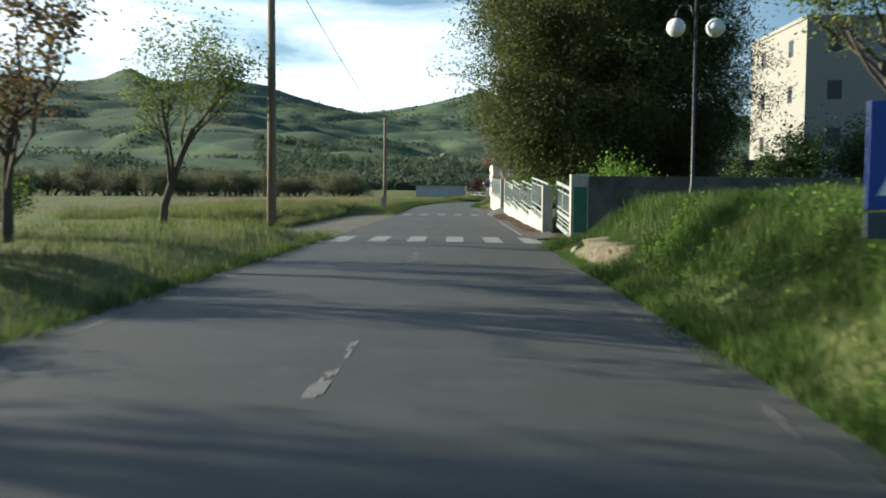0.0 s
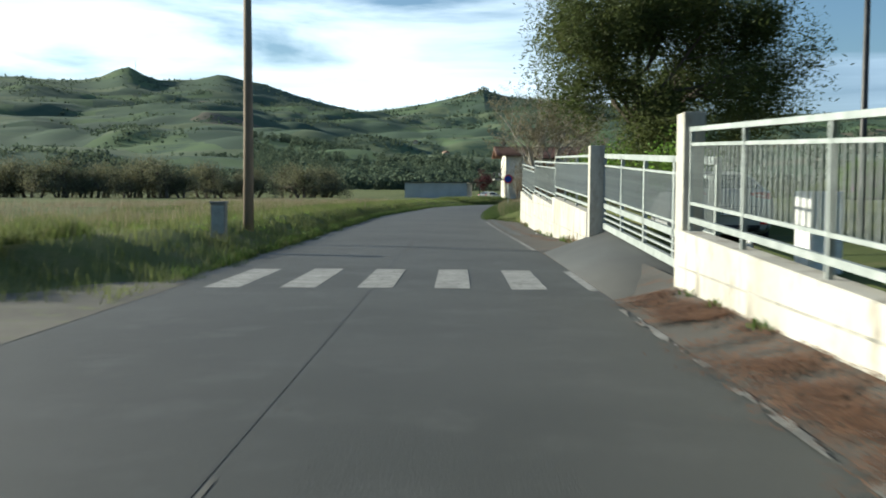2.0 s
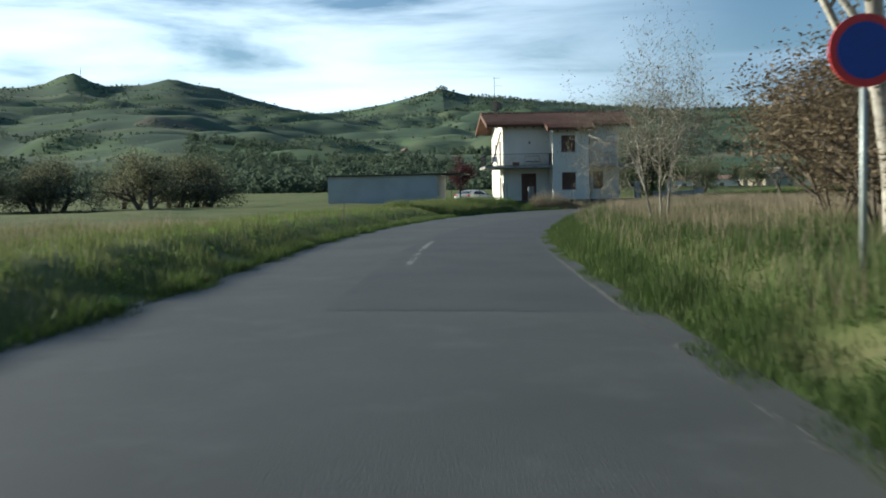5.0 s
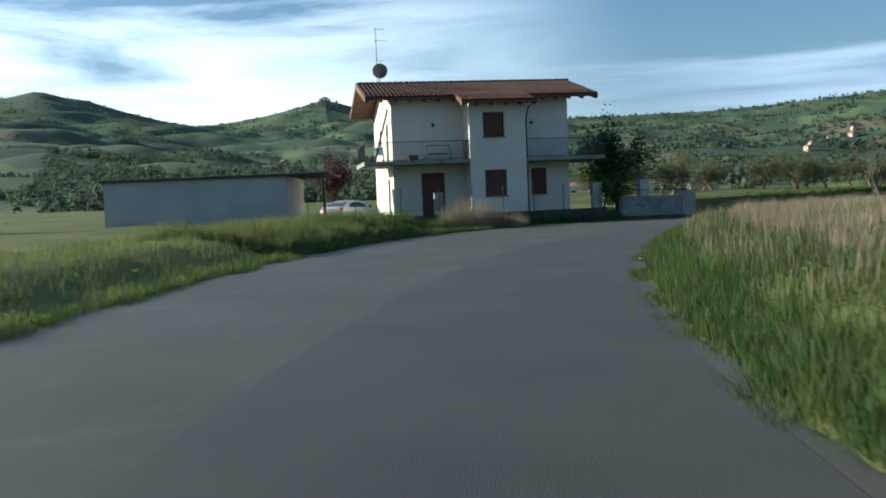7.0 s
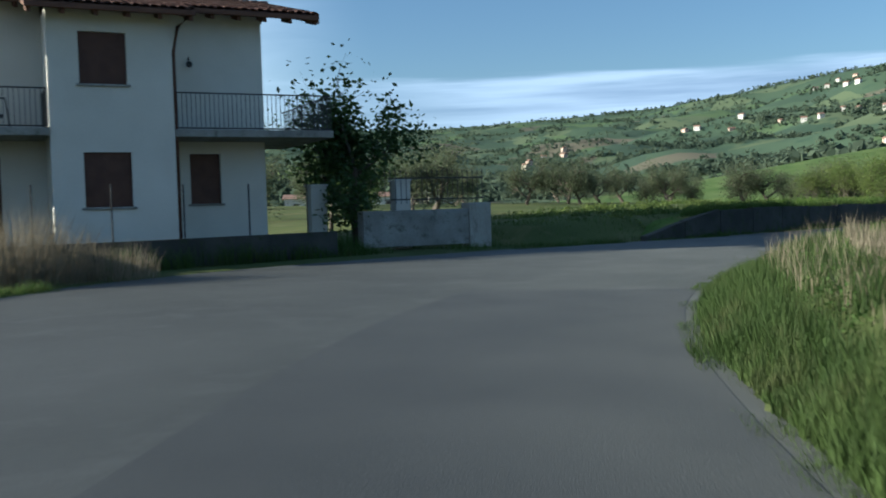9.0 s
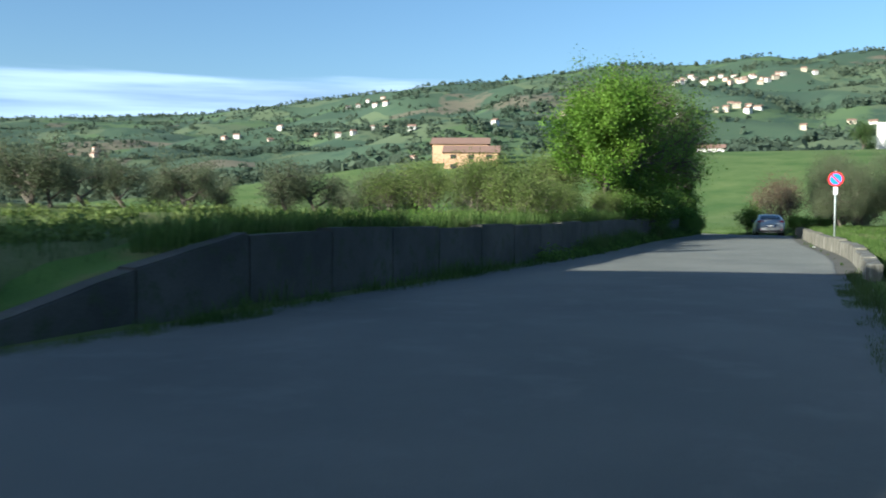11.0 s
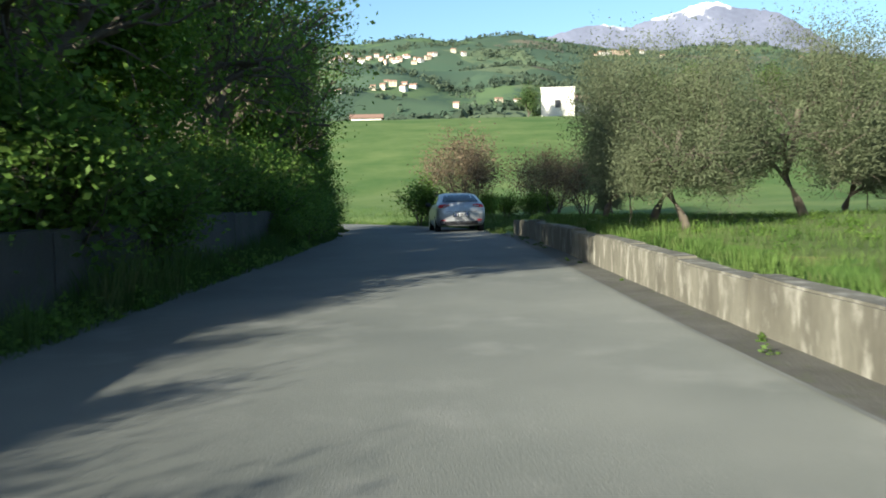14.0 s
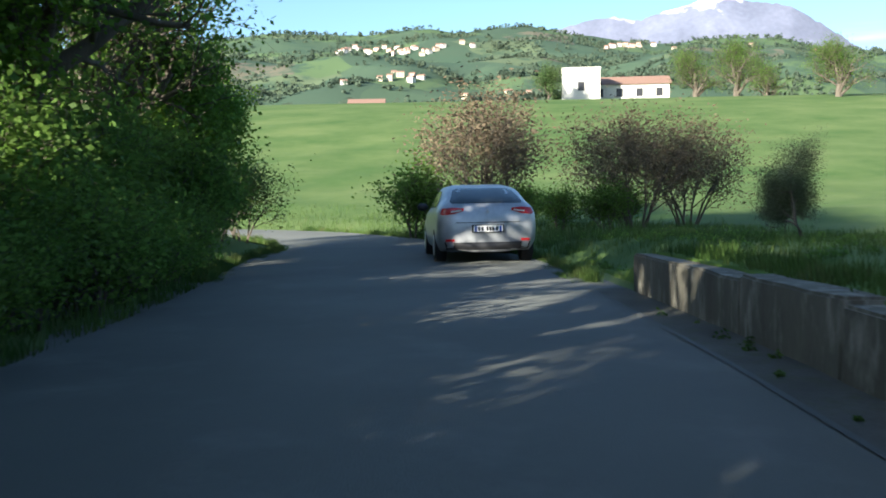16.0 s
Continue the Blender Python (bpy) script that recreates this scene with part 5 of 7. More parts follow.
tagged(house, "two-storey cream plastered house with brown tiled roof and balconies", "house")
EAVE, RIDGE_Z, DEPTH, LEN = 6.4, 7.55, 9.0, 9.7


def roof_z(y):
    return RIDGE_Z - abs(y - DEPTH / 2) * (RIDGE_Z - EAVE) / (DEPTH / 2)


def wall_with_holes(bm, x0, x1, z0, z1, y, thick, holes):
    """A wall along x whose openings go right through it; holes: x0, x1, z0, z1."""
    xs = sorted({x0, x1, *[h[0] for h in holes], *[h[1] for h in holes]})
    zs = sorted({z0, z1, *[h[2] for h in holes], *[h[3] for h in holes]})
    for a, b in zip(xs, xs[1:]):
        for c, d in zip(zs, zs[1:]):
            if not any(h[0] <= a and b <= h[1] and h[2] <= c and d <= h[3] for h in holes):
                box(bm, a, y, c, b, y + thick, d)
    bmesh.ops.remove_doubles(bm, verts=bm.verts, dist=0.0005)


BAY0, BAY1, BAYD = 3.85, 6.85, -1.75
front_holes = [(1.5, 2.75, 0.0, 2.38)]
bay_holes = [(4.6, 5.75, 1.0, 2.38), (4.58, 5.72, 4.08, 5.38)]
right_holes = [(7.55, 8.4, 1.05, 2.45)]
for nm, x0, x1, y, holes in (("front_wall", 0, BAY0, 0, front_holes), ("bay_wall", BAY0, BAY1, BAYD, bay_holes), ("front_wall", BAY1, LEN, 0, right_holes), ("back_wall", 0, LEN, DEPTH - 0.3, [])):
    bm = bmesh.new()
    wall_with_holes(bm, x0, x1, -0.6, EAVE if y >= 0 else roof_z(BAYD), y, 0.3, holes)
    part(nm, bm, M_PLASTER, house)
bm = bmesh.new()
for x in (BAY0, BAY1 - 0.3):
    box(bm, x, BAYD + 0.3, -0.6, x + 0.3, 0.0, roof_z(BAYD))
part("bay_side_wall", bm, M_PLASTER, house)


def gable(x0, x1, holes):
    bm = bmesh.new()
    ys = sorted({0.3, DEPTH - 0.3, *[h[0] for h in holes], *[h[1] for h in holes]})
    zs = sorted({-0.6, EAVE, *[h[2] for h in holes], *[h[3] for h in holes]})
    for a, b in zip(ys, ys[1:]):
        for c, d in zip(zs, zs[1:]):
            if not any(h[0] <= a and b <= h[1] and h[2] <= c and d <= h[3] for h in holes):
                box(bm, x0, a, c, x1, b, d)
    v = [bm.verts.new(p) for p in ((x0, 0.3, EAVE), (x0, DEPTH - 0.3, EAVE), (x0, DEPTH / 2, RIDGE_Z - 0.1), (x1, 0.3, EAVE), (x1, DEPTH - 0.3, EAVE), (x1, DEPTH / 2, RIDGE_Z - 0.1))]
    for f in ((0, 1, 2), (5, 4, 3), (0, 2, 5, 3), (2, 1, 4, 5), (1, 0, 3, 4)):
        bm.faces.new([v[i] for i in f])
    return bm


part("gable_wall", gable(0, 0.3, [(1.6, 2.6, 0.0, 2.15), (1.6, 2.6, 3.05, 5.2), (5, 6, 3.9, 5.1)]), M_PLASTER, house)
part("gable_wall", gable(LEN - 0.3, LEN, []), M_PLASTER, house)


def shutter_x(x0, x1, z0, z1, y, nm="shutter"):
    bm = bmesh.new()
    box(bm, x0, y + 0.12, z0, x1, y + 0.16, z1)
    sh = part(nm, bm, M_SHUTTER, house, "closed brown roller shutter")
    bm = bmesh.new()
    n = int((z1 - z0) / 0.055)
    for k in range(n):
        z = z0 + (z1 - z0) * k / n
        box(bm, x0 + 0.03, y + 0.105, z + 0.004, x1 - 0.03, y + 0.12, z + 0.046)
    part("slats", bm, M_SHUTTER, sh)
    bm = bmesh.new()
    box(bm, x0 - 0.08, y - 0.06, z0 - 0.06, x1 + 0.08, y + 0.12, z0, 0.01)
    part("sill", bm, M_CONCRETE, sh)


for h in front_holes:
    shutter_x(*h, 0)
for h in bay_holes:
    shutter_x(*h, BAYD)
for h in right_holes:
    shutter_x(*h, 0)
for y0, y1, z0, z1 in ((1.6, 2.6, 0.0, 2.15), (1.6, 2.6, 3.05, 5.2), (5, 6, 3.9, 5.1)):
    bm = bmesh.new()
    box(bm, 0.10, y0, z0, 0.15, y1, z1)
    part("shutter", bm, M_SHUTTER, house, "closed brown shutter")
# balcony slabs and railings
for nm, x0, x1, y0, y1 in (("balcony", -1.7, BAY0 - 0.02, -1.9, 2.8), ("balcony", BAY1 + 0.02, LEN + 1.5, -1.7, 3.0)):
    bm = bmesh.new()
    if x0 < 0:
        box(bm, x0, y0, 2.78, x1, -0.02, 2.98, 0.02)
        box(bm, x0, 0.0, 2.78, -0.02, y1, 2.98, 0.02)
    else:
        box(bm, x0, y0, 2.78, x1, -0.02, 2.98, 0.02)
        box(bm, LEN + 0.02, 0.0, 2.78, x1, y1, 2.98, 0.02)
    bal = part(nm, bm, M_CONCRETE, house, "grey concrete balcony slab")
    bm = bmesh.new()
    for z in (3.0, 3.92):
        box(bm, x0 + 0.05, y0 + 0.05, z, x1 - 0.03, y0 + 0.08, z + 0.035)
        e = x0 + 0.05 if x0 < 0 else x1 - 0.08
        box(bm, e, y0 + 0.08, z, e + 0.03, y1 - 0.05, z + 0.035)
        if x0 < 0:
            box(bm, x1 - 0.06, y0 + 0.08, z, x1 - 0.03, -0.05, z + 0.035)
    part("handrail", bm, M_IRON, bal)
    spots = [(x0 + 0.08 + 0.12 * k, y0 + 0.055) for k in range(int((x1 - x0) / 0.12))]
    spots += [(e + 0.005, y0 + 0.12 + 0.12 * k) for k in range(int((y1 - y0 - 0.2) / 0.12))]
    if x0 < 0:
        spots += [(x1 - 0.05, y0 + 0.2 + 0.12 * k) for k in range(13)]
    bm = bmesh.new()
    box(bm, 0, 0, 3.02, 0.015, 0.015, 3.93)
    first = part("bar", bm, M_IRON, bal)
    for k, (x, y) in enumerate(spots):
        ob = first if k == 0 else new("bar", first.data)
        ob.parent = bal
        ob.location = (x, y, 0)
# roof: decks, rolled tiles, rafters
R0, R1 = -1.4, LEN + 1.5


def roof_deck(x0, x1, y_low, up):
    """A tiled slope from the ridge down to y_low; up is +1 for the front."""
    bm = bmesh.new()
    yr = DEPTH / 2
    z_low = roof_z(y_low)
    for dz0, dz1 in ((0.0, 0.14),):
        hexa(bm, [(x0, y_low, z_low + dz0), (x1, y_low, z_low + dz0), (x1, yr, RIDGE_Z + dz0), (x0, yr, RIDGE_Z + dz0),
                  (x0, y_low, z_low + dz1), (x1, y_low, z_low + dz1), (x1, yr, RIDGE_Z + dz1), (x0, yr, RIDGE_Z + dz1)])
    return bm


FRONT_LOW, BAY_LOW = -0.75, BAYD - 0.65
for x0, x1, yl in ((R0, BAY0 - 0.5, FRONT_LOW), (BAY0 - 0.5, BAY1 + 0.5, BAY_LOW), (BAY1 + 0.5, R1, FRONT_LOW)):
    deck = part("roof", roof_deck(x0, x1, yl, 1), M_TIMBER, house, "stained timber roof deck")
    cols = int((x1 - x0) / 0.22)
    slope = Vector((0, yl - DEPTH / 2, roof_z(yl) - RIDGE_Z))
    rows = int(slope.length / 0.36)
    d = slope.normalized()
    up = Vector((0, -d.z, d.y)) if d.y < 0 else Vector((0, d.z, -d.y))
    up = Vector((0, d.z, -d.y))
    if up.z < 0:
        up = -up
    vv, ff = [], []
    seg = 5
    single = rows - (5 if yl == BAY_LOW else 4)
    tile_data = None
    for c in range(cols):
        xc = x0 + (x1 - x0) * (c + 0.5) / cols
        for r in range(rows):
            a = Vector((xc, DEPTH / 2, RIDGE_Z + 0.14)) + d * (slope.length * r / rows - 0.03)
            b = Vector((xc, DEPTH / 2, RIDGE_Z + 0.14)) + d * (slope.length * (r + 1) / rows + 0.03)
            if r >= single:
                if tile_data is None:
                    tv = [q + Vector((-math.cos(math.pi * k / seg) * 0.105, 0, 0)) + up * (math.sin(math.pi * k / seg) * h + lift) - a
                          for h in (0.075, 0.06) for q, lift in ((a, 0.0), (b, 0.028)) for k in range(seg + 1)]
                    n1 = seg + 1
                    tf = [(k, k + 1, n1 + k + 1, n1 + k) for k in range(seg)] + [(2 * n1 + k + 1, 2 * n1 + k, 3 * n1 + k, 3 * n1 + k + 1) for k in range(seg)]
                    tf += [(n1 + k, n1 + k + 1, 3 * n1 + k + 1, 3 * n1 + k) for k in range(seg)]
                    ob = raw("roof_tile", tv, tf, M_TILE, True)
                    tile_data = ob.data
                else:
                    ob = new("roof_tile", tile_data)
                ob.parent = deck
                ob.location = a + up * (0.006 * math.sin(c * 2.7 + r * 1.9))
                continue
            i0 = len(vv)
            for q, lift in ((a, 0.0), (b, 0.028)):
                for k in range(seg + 1):
                    an = math.pi * k / seg
                    vv.append(q + Vector((-math.cos(an) * 0.105, 0, 0)) + up * (math.sin(an) * 0.075 + lift))
            for k in range(seg):
                ff.append((i0 + k, i0 + k + 1, i0 + seg + 2 + k, i0 + seg + 1 + k))
    tiles = raw("tiles", vv, ff, M_TILE, True)
    tiles.parent = deck
    tagged(tiles, "rows of weathered terracotta tiles", kind="stuff")
    n = int((x1 - x0) / 0.75)
    for k in range(n + 1):
        bm = bmesh.new()
        x = x0 + 0.05 + (x1 - x0 - 0.2) * k / n
        z = roof_z(yl) - 0.13
        hexa(bm, [(x, yl + 0.03, z), (x + 0.1, yl + 0.03, z), (x + 0.1, yl + 0.75, z + 0.185), (x, yl + 0.75, z + 0.185), (x, yl + 0.03, z + 0.13), (x + 0.1, yl + 0.03, z + 0.13), (x + 0.1, yl + 0.75, z + 0.315), (x, yl + 0.75, z + 0.315)])
        part("rafter", bm, M_TIMBER, deck)
    bm = bmesh.new()
    box(bm, x0, yl - 0.1, roof_z(yl) - 0.02, x1, yl - 0.01, roof_z(yl) + 0.1, 0.02)
    part("gutter", bm, M_TIMBER, deck, "brown metal gutter")
back = part("roof", roof_deck(R0, R1, DEPTH + 0.75, -1), M_TILE, house, "tiled rear roof slope")
for x in (R0 - 0.02, R1 - 0.1):
    for yl in (FRONT_LOW, DEPTH + 0.75):
        bm = bmesh.new()
        z = roof_z(yl)
        y0, y1 = (yl, DEPTH / 2) if yl < 0 else (DEPTH / 2, yl)
        z0, z1 = (z, RIDGE_Z) if yl < 0 else (RIDGE_Z, z)
        hexa(bm, [(x, y0, z0 - 0.1), (x + 0.12, y0, z0 - 0.1), (x + 0.12, y1, z1 - 0.1), (x, y1, z1 - 0.1), (x, y0, z0 + 0.2), (x + 0.12, y0, z0 + 0.2), (x + 0.12, y1, z1 + 0.2), (x, y1, z1 + 0.2)])
        part("barge_board", bm, M_TIMBER, house, "dark brown barge board")
bm = bmesh.new()
tube(bm, [(0, DEPTH / 2, RIDGE_Z + 0.17), (0.36, DEPTH / 2, RIDGE_Z + 0.185)], [0.11, 0.125], 8)
first = part("ridge_tile", bm, M_TILE, house, smooth=True)
for k in range(38):
    ob = first if k == 0 else new("ridge_tile", first.data)
    ob.parent = house
    ob.location = (R0 + (R1 - R0) * k / 38, 0, 0)
bm = bmesh.new()
tube(bm, [(BAY1 + 0.35, BAYD - 0.55, roof_z(BAY_LOW) - 0.02), (BAY1 + 0.12, BAYD - 0.25, 5.55), (BAY1 + 0.06, BAYD + 0.12, 4.95), (BAY1 + 0.06, BAYD + 0.12, -0.4)], 0.05, 8)
part("downpipe", bm, M_SHUTTER, house, "dark brown downpipe", smooth=True)
bm = bmesh.new()
hexa(bm, [(-1.1, -1.0, 3.0), (-1.0, -1.0, 3.0), (-1.0, -0.9, 3.0), (-1.1, -0.9, 3.0), (-0.15, 0.5, 5.9), (-0.05, 0.5, 5.9), (-0.05, 0.6, 5.9), (-0.15, 0.6, 5.9)])
part("brace", bm, M_TIMBER, house, "slanting timber brace under the gable")
for x in (2.2, 7.6):
    bm = bmesh.new()
    tube(bm, [(x, -0.02, 5.05), (x, -0.16, 5.1), (x, -0.2, 5.0)], 0.015, 6)
    bmesh.ops.create_icosphere(bm, subdivisions=2, radius=0.09, matrix=Matrix.Translation((x, -0.2, 4.9)))
    part("wall_lamp", bm, M_IRON, house, "small iron wall lamp")


def in_house(x, y, z):
    return house.matrix_basis @ Vector((x, y, z))


dish = empty("satellite_dish", Matrix.Translation(in_house(-0.15, DEPTH / 2 - 1.2, RIDGE_Z - 0.25)) @ pose(0, 0, 0, 0, 0, 1.5))
tagged(dish, "grey satellite dish on a roof mast", "satellite dish")
bm = bmesh.new()
vs = []
for i in range(5):
    rr = 0.42 * i / 4
    vs.append([bm.verts.new((rr * math.cos(6.283 * k / 24), -0.25 + 0.12 * (i / 4) ** 2 * -1, 0.95 + rr * math.sin(6.283 * k / 24))) for k in range(24)] if i else [bm.verts.new((0, -0.25, 0.95))])
for k in range(24):
    bm.faces.new((vs[0][0], vs[1][k], vs[1][(k + 1) % 24]))
    for i in range(1, 4):
        bm.faces.new((vs[i][k], vs[i + 1][k], vs[i + 1][(k + 1) % 24], vs[i][(k + 1) % 24]))
bmesh.ops.solidify(bm, geom=list(bm.faces), thickness=0.015)
part("reflector", bm, M_CONCRETE, dish, smooth=True)
bm = bmesh.new()
tube(bm, [(0, -0.3, 0.6), (0, -0.75, 0.85)], 0.015, 6)
part("feed_arm", bm, M_IRON, dish)
bm = bmesh.new()
tube(bm, [(0, -0.1, 0.1), (0, -0.1, 1.35)], 0.025, 8)
part("mast", bm, M_IRON, dish)
ant = empty("tv_antenna", Matrix.Translation(in_house(-0.2, DEPTH / 2 - 0.6, RIDGE_Z)))
tagged(ant, "tall rooftop television antenna mast", "antenna")
bm = bmesh.new()
tube(bm, [(0, 0, 0), (0, 0, 3.3)], 0.02, 8)
part("mast", bm, M_IRON, ant)
for z, w in ((2.55, 0.55), (3.2, 0.4), (1.4, 0.3)):
    bm = bmesh.new()
    tube(bm, [(-0.1, 0, z), (w * 1.2, 0.1, z)], 0.01, 5)
    for k in range(6):
        x = -0.05 + w * 1.2 * k / 5
        tube(bm, [(x, -0.2, z), (x, 0.25, z)], 0.006, 4)
    part("yagi", bm, M_IRON, ant)
bench = empty("balcony_bench", Matrix.Translation(in_house(2.3, -0.9, 2.98)) @ pose(0, 0, 0, 0, 0, 1.5))
tagged(bench, "dark metal swing bench on the balcony", "bench")
bm = bmesh.new()
tube(bm, [(-0.7, 0, 0), (-0.6, 0, 0.8), (0.6, 0, 0.8), (0.7, 0, 0)], 0.025, 8)
part("frame", bm, M_IRON, bench)
bm = bmesh.new()
box(bm, -0.55, -0.2, 0.32, 0.55, 0.25, 0.38, 0.01)
part("seat", bm, M_IRON, bench)
ch = empty("balcony_chair", Matrix.Translation(in_house(-0.75, -0.4, 2.98)))
tagged(ch, "white plastic chair on the balcony", "chair")
bm = bmesh.new()
box(bm, -0.24, -0.22, 0.40, 0.24, 0.24, 0.44, 0.015)
part("seat", bm, M_WHITE, ch)
bm = bmesh.new()
box(bm, -0.24, 0.20, 0.44, 0.24, 0.25, 0.82, 0.015)
part("backrest", bm, M_WHITE, ch)
for x in (-0.21, 0.21):
    for y in (-0.19, 0.21):
        bm = bmesh.new()
        box(bm, x - 0.02, y - 0.02, 0, x + 0.02, y + 0.02, 0.40)
        part("leg", bm, M_WHITE, ch)
pot = empty("planter", Matrix.Translation(in_house(0.9, -1.3, 2.98)))
tagged(pot, "terracotta planter box on the balcony", "planter")
bm = bmesh.new()
hexa(bm, [(-0.22, -0.14, 0), (0.22, -0.14, 0), (0.22, 0.14, 0), (-0.22, 0.14, 0), (-0.27, -0.18, 0.3), (0.27, -0.18, 0.3), (0.27, 0.18, 0.3), (-0.27, 0.18, 0.3)])
part("body", bm, M_TILE, pot)

# garden wall in front of the house with fence posts
GW = [(1.5, 171.6), (8.0, 173.6), (13.0, 175.0), (18.2, 177.2)]
for (ax, ay), (bx, by) in zip(GW, GW[1:]):
    w = empty("garden_wall")
    tagged(w, "low grey concrete garden wall with thin fence posts", "wall", "garden wall stretches")
    bm = bmesh.new()
    d = Vector((bx - ax, by - ay, 0)).normalized()
    o = Vector((-d.y, d.x, 0)) * 0.2
    g = 0.0
    hexa(bm, [(ax, ay, g), (bx, by, g), (bx + o.x, by + o.y, g), (ax + o.x, ay + o.y, g), (ax, ay, 0.68), (bx, by, 0.68), (bx + o.x, by + o.y, 0.68), (ax + o.x, ay + o.y, 0.68)])
    # dark concrete here paints in the shade that lies on the garden wall
    part("wall_body", bm, M_DARKWALL, w)
    for k in range(3):
        q = Vector((ax, ay, 0.63)).lerp(Vector((bx, by, 0.63)), (k + 0.5) / 3) + o * 0.5
        bm = bmesh.new()
        tube(bm, [q, q + Vector((0, 0, 1.35))], 0.022, 6)
        part("post", bm, M_IRON, w)
bm = bmesh.new()
box(bm, 8.7, 174.9, 0.4, 9.15, 175.15, 1.75, 0.02)
mb = link_bm("meter_box", bm, M_CONCRETE)
tagged(mb, "pale grey meter cabinet by the garden wall", "cabinet")
# gate pillars with iron rails near the drive
for x, y, w, h in ((18.4, 180.2, 0.5, 2.0), (21.0, 179.8, 0.5, 2.1)):
    pillar(x, y, w, w, h, M_PLASTER, "cream rendered pillar of the drive", 0.05)
gp = pillar(23.1, 178.9, 0.75, 0.6, 1.38, M_WHITEWALL, "peeling white rendered pillar at the drive", 0.0)
fr = empty("iron_fence")
tagged(fr, "black wrought-iron fence panel with spear tips", "fence")
fx0, fx1, fy = 20.4, 23.75, 179.2
for z in (1.5, 2.15):
    bm = bmesh.new()
    box(bm, fx0, fy - 0.015, z, fx1, fy + 0.015, z + 0.04)
    part("rail", bm, M_IRON, fr)
for k in range(20):
    x = fx0 + (fx1 - fx0 - 0.05) * k / 19
    bm = bmesh.new()
    tube(bm, [(x + 0.02, fy, 1.40), (x + 0.02, fy, 2.32), (x + 0.02, fy, 2.36), (x + 0.02, fy, 2.45)], [0.011, 0.011, 0.02, 0.002], 6)
    part("bar", bm, M_IRON, fr)
bm = bmesh.new()
box(bm, 19.6, 178.95, 0.1, 23.1, 179.45, 1.2, 0.015)
tagged(link_bm("drive_wall", bm, M_CONCRETE), "grey weathered wall under the iron fence", "wall")

# ---- shed, parked car, far buildings ----
shed = empty("shed", pose(-7.2, 176.7, 0.35, 0, 0, -8))
tagged(shed, "long low grey rendered shed with a flat dark roof", "shed")
M_RENDER = material("grey render", (0.36, 0.37, 0.37), (0.44, 0.45, 0.45), 0.6, 0.9, fine=30, bump=0.15)
for q in ((0, 0, 8.85, 0.25), (0, 0.25, 0.25, 6), (8.6, 0.25, 8.85, 6), (0.25, 5.75, 8.6, 6)):
    bm = bmesh.new()
    box(bm, q[0], q[1], -0.3, q[2], q[3], 2.5)
    part("wall", bm, M_RENDER, shed)
bm = bmesh.new()
box(bm, -0.15, -0.2, 2.5, 10.9, 6.2, 2.62, 0.015)
part("roof", bm, M_DARKWALL, shed)
bm = bmesh.new()
box(bm, 10.6, 0.1, -0.3, 10.72, 0.22, 2.5)
part("post", bm, M_IRON, shed)


from mathutils.bvhtree import BVHTree


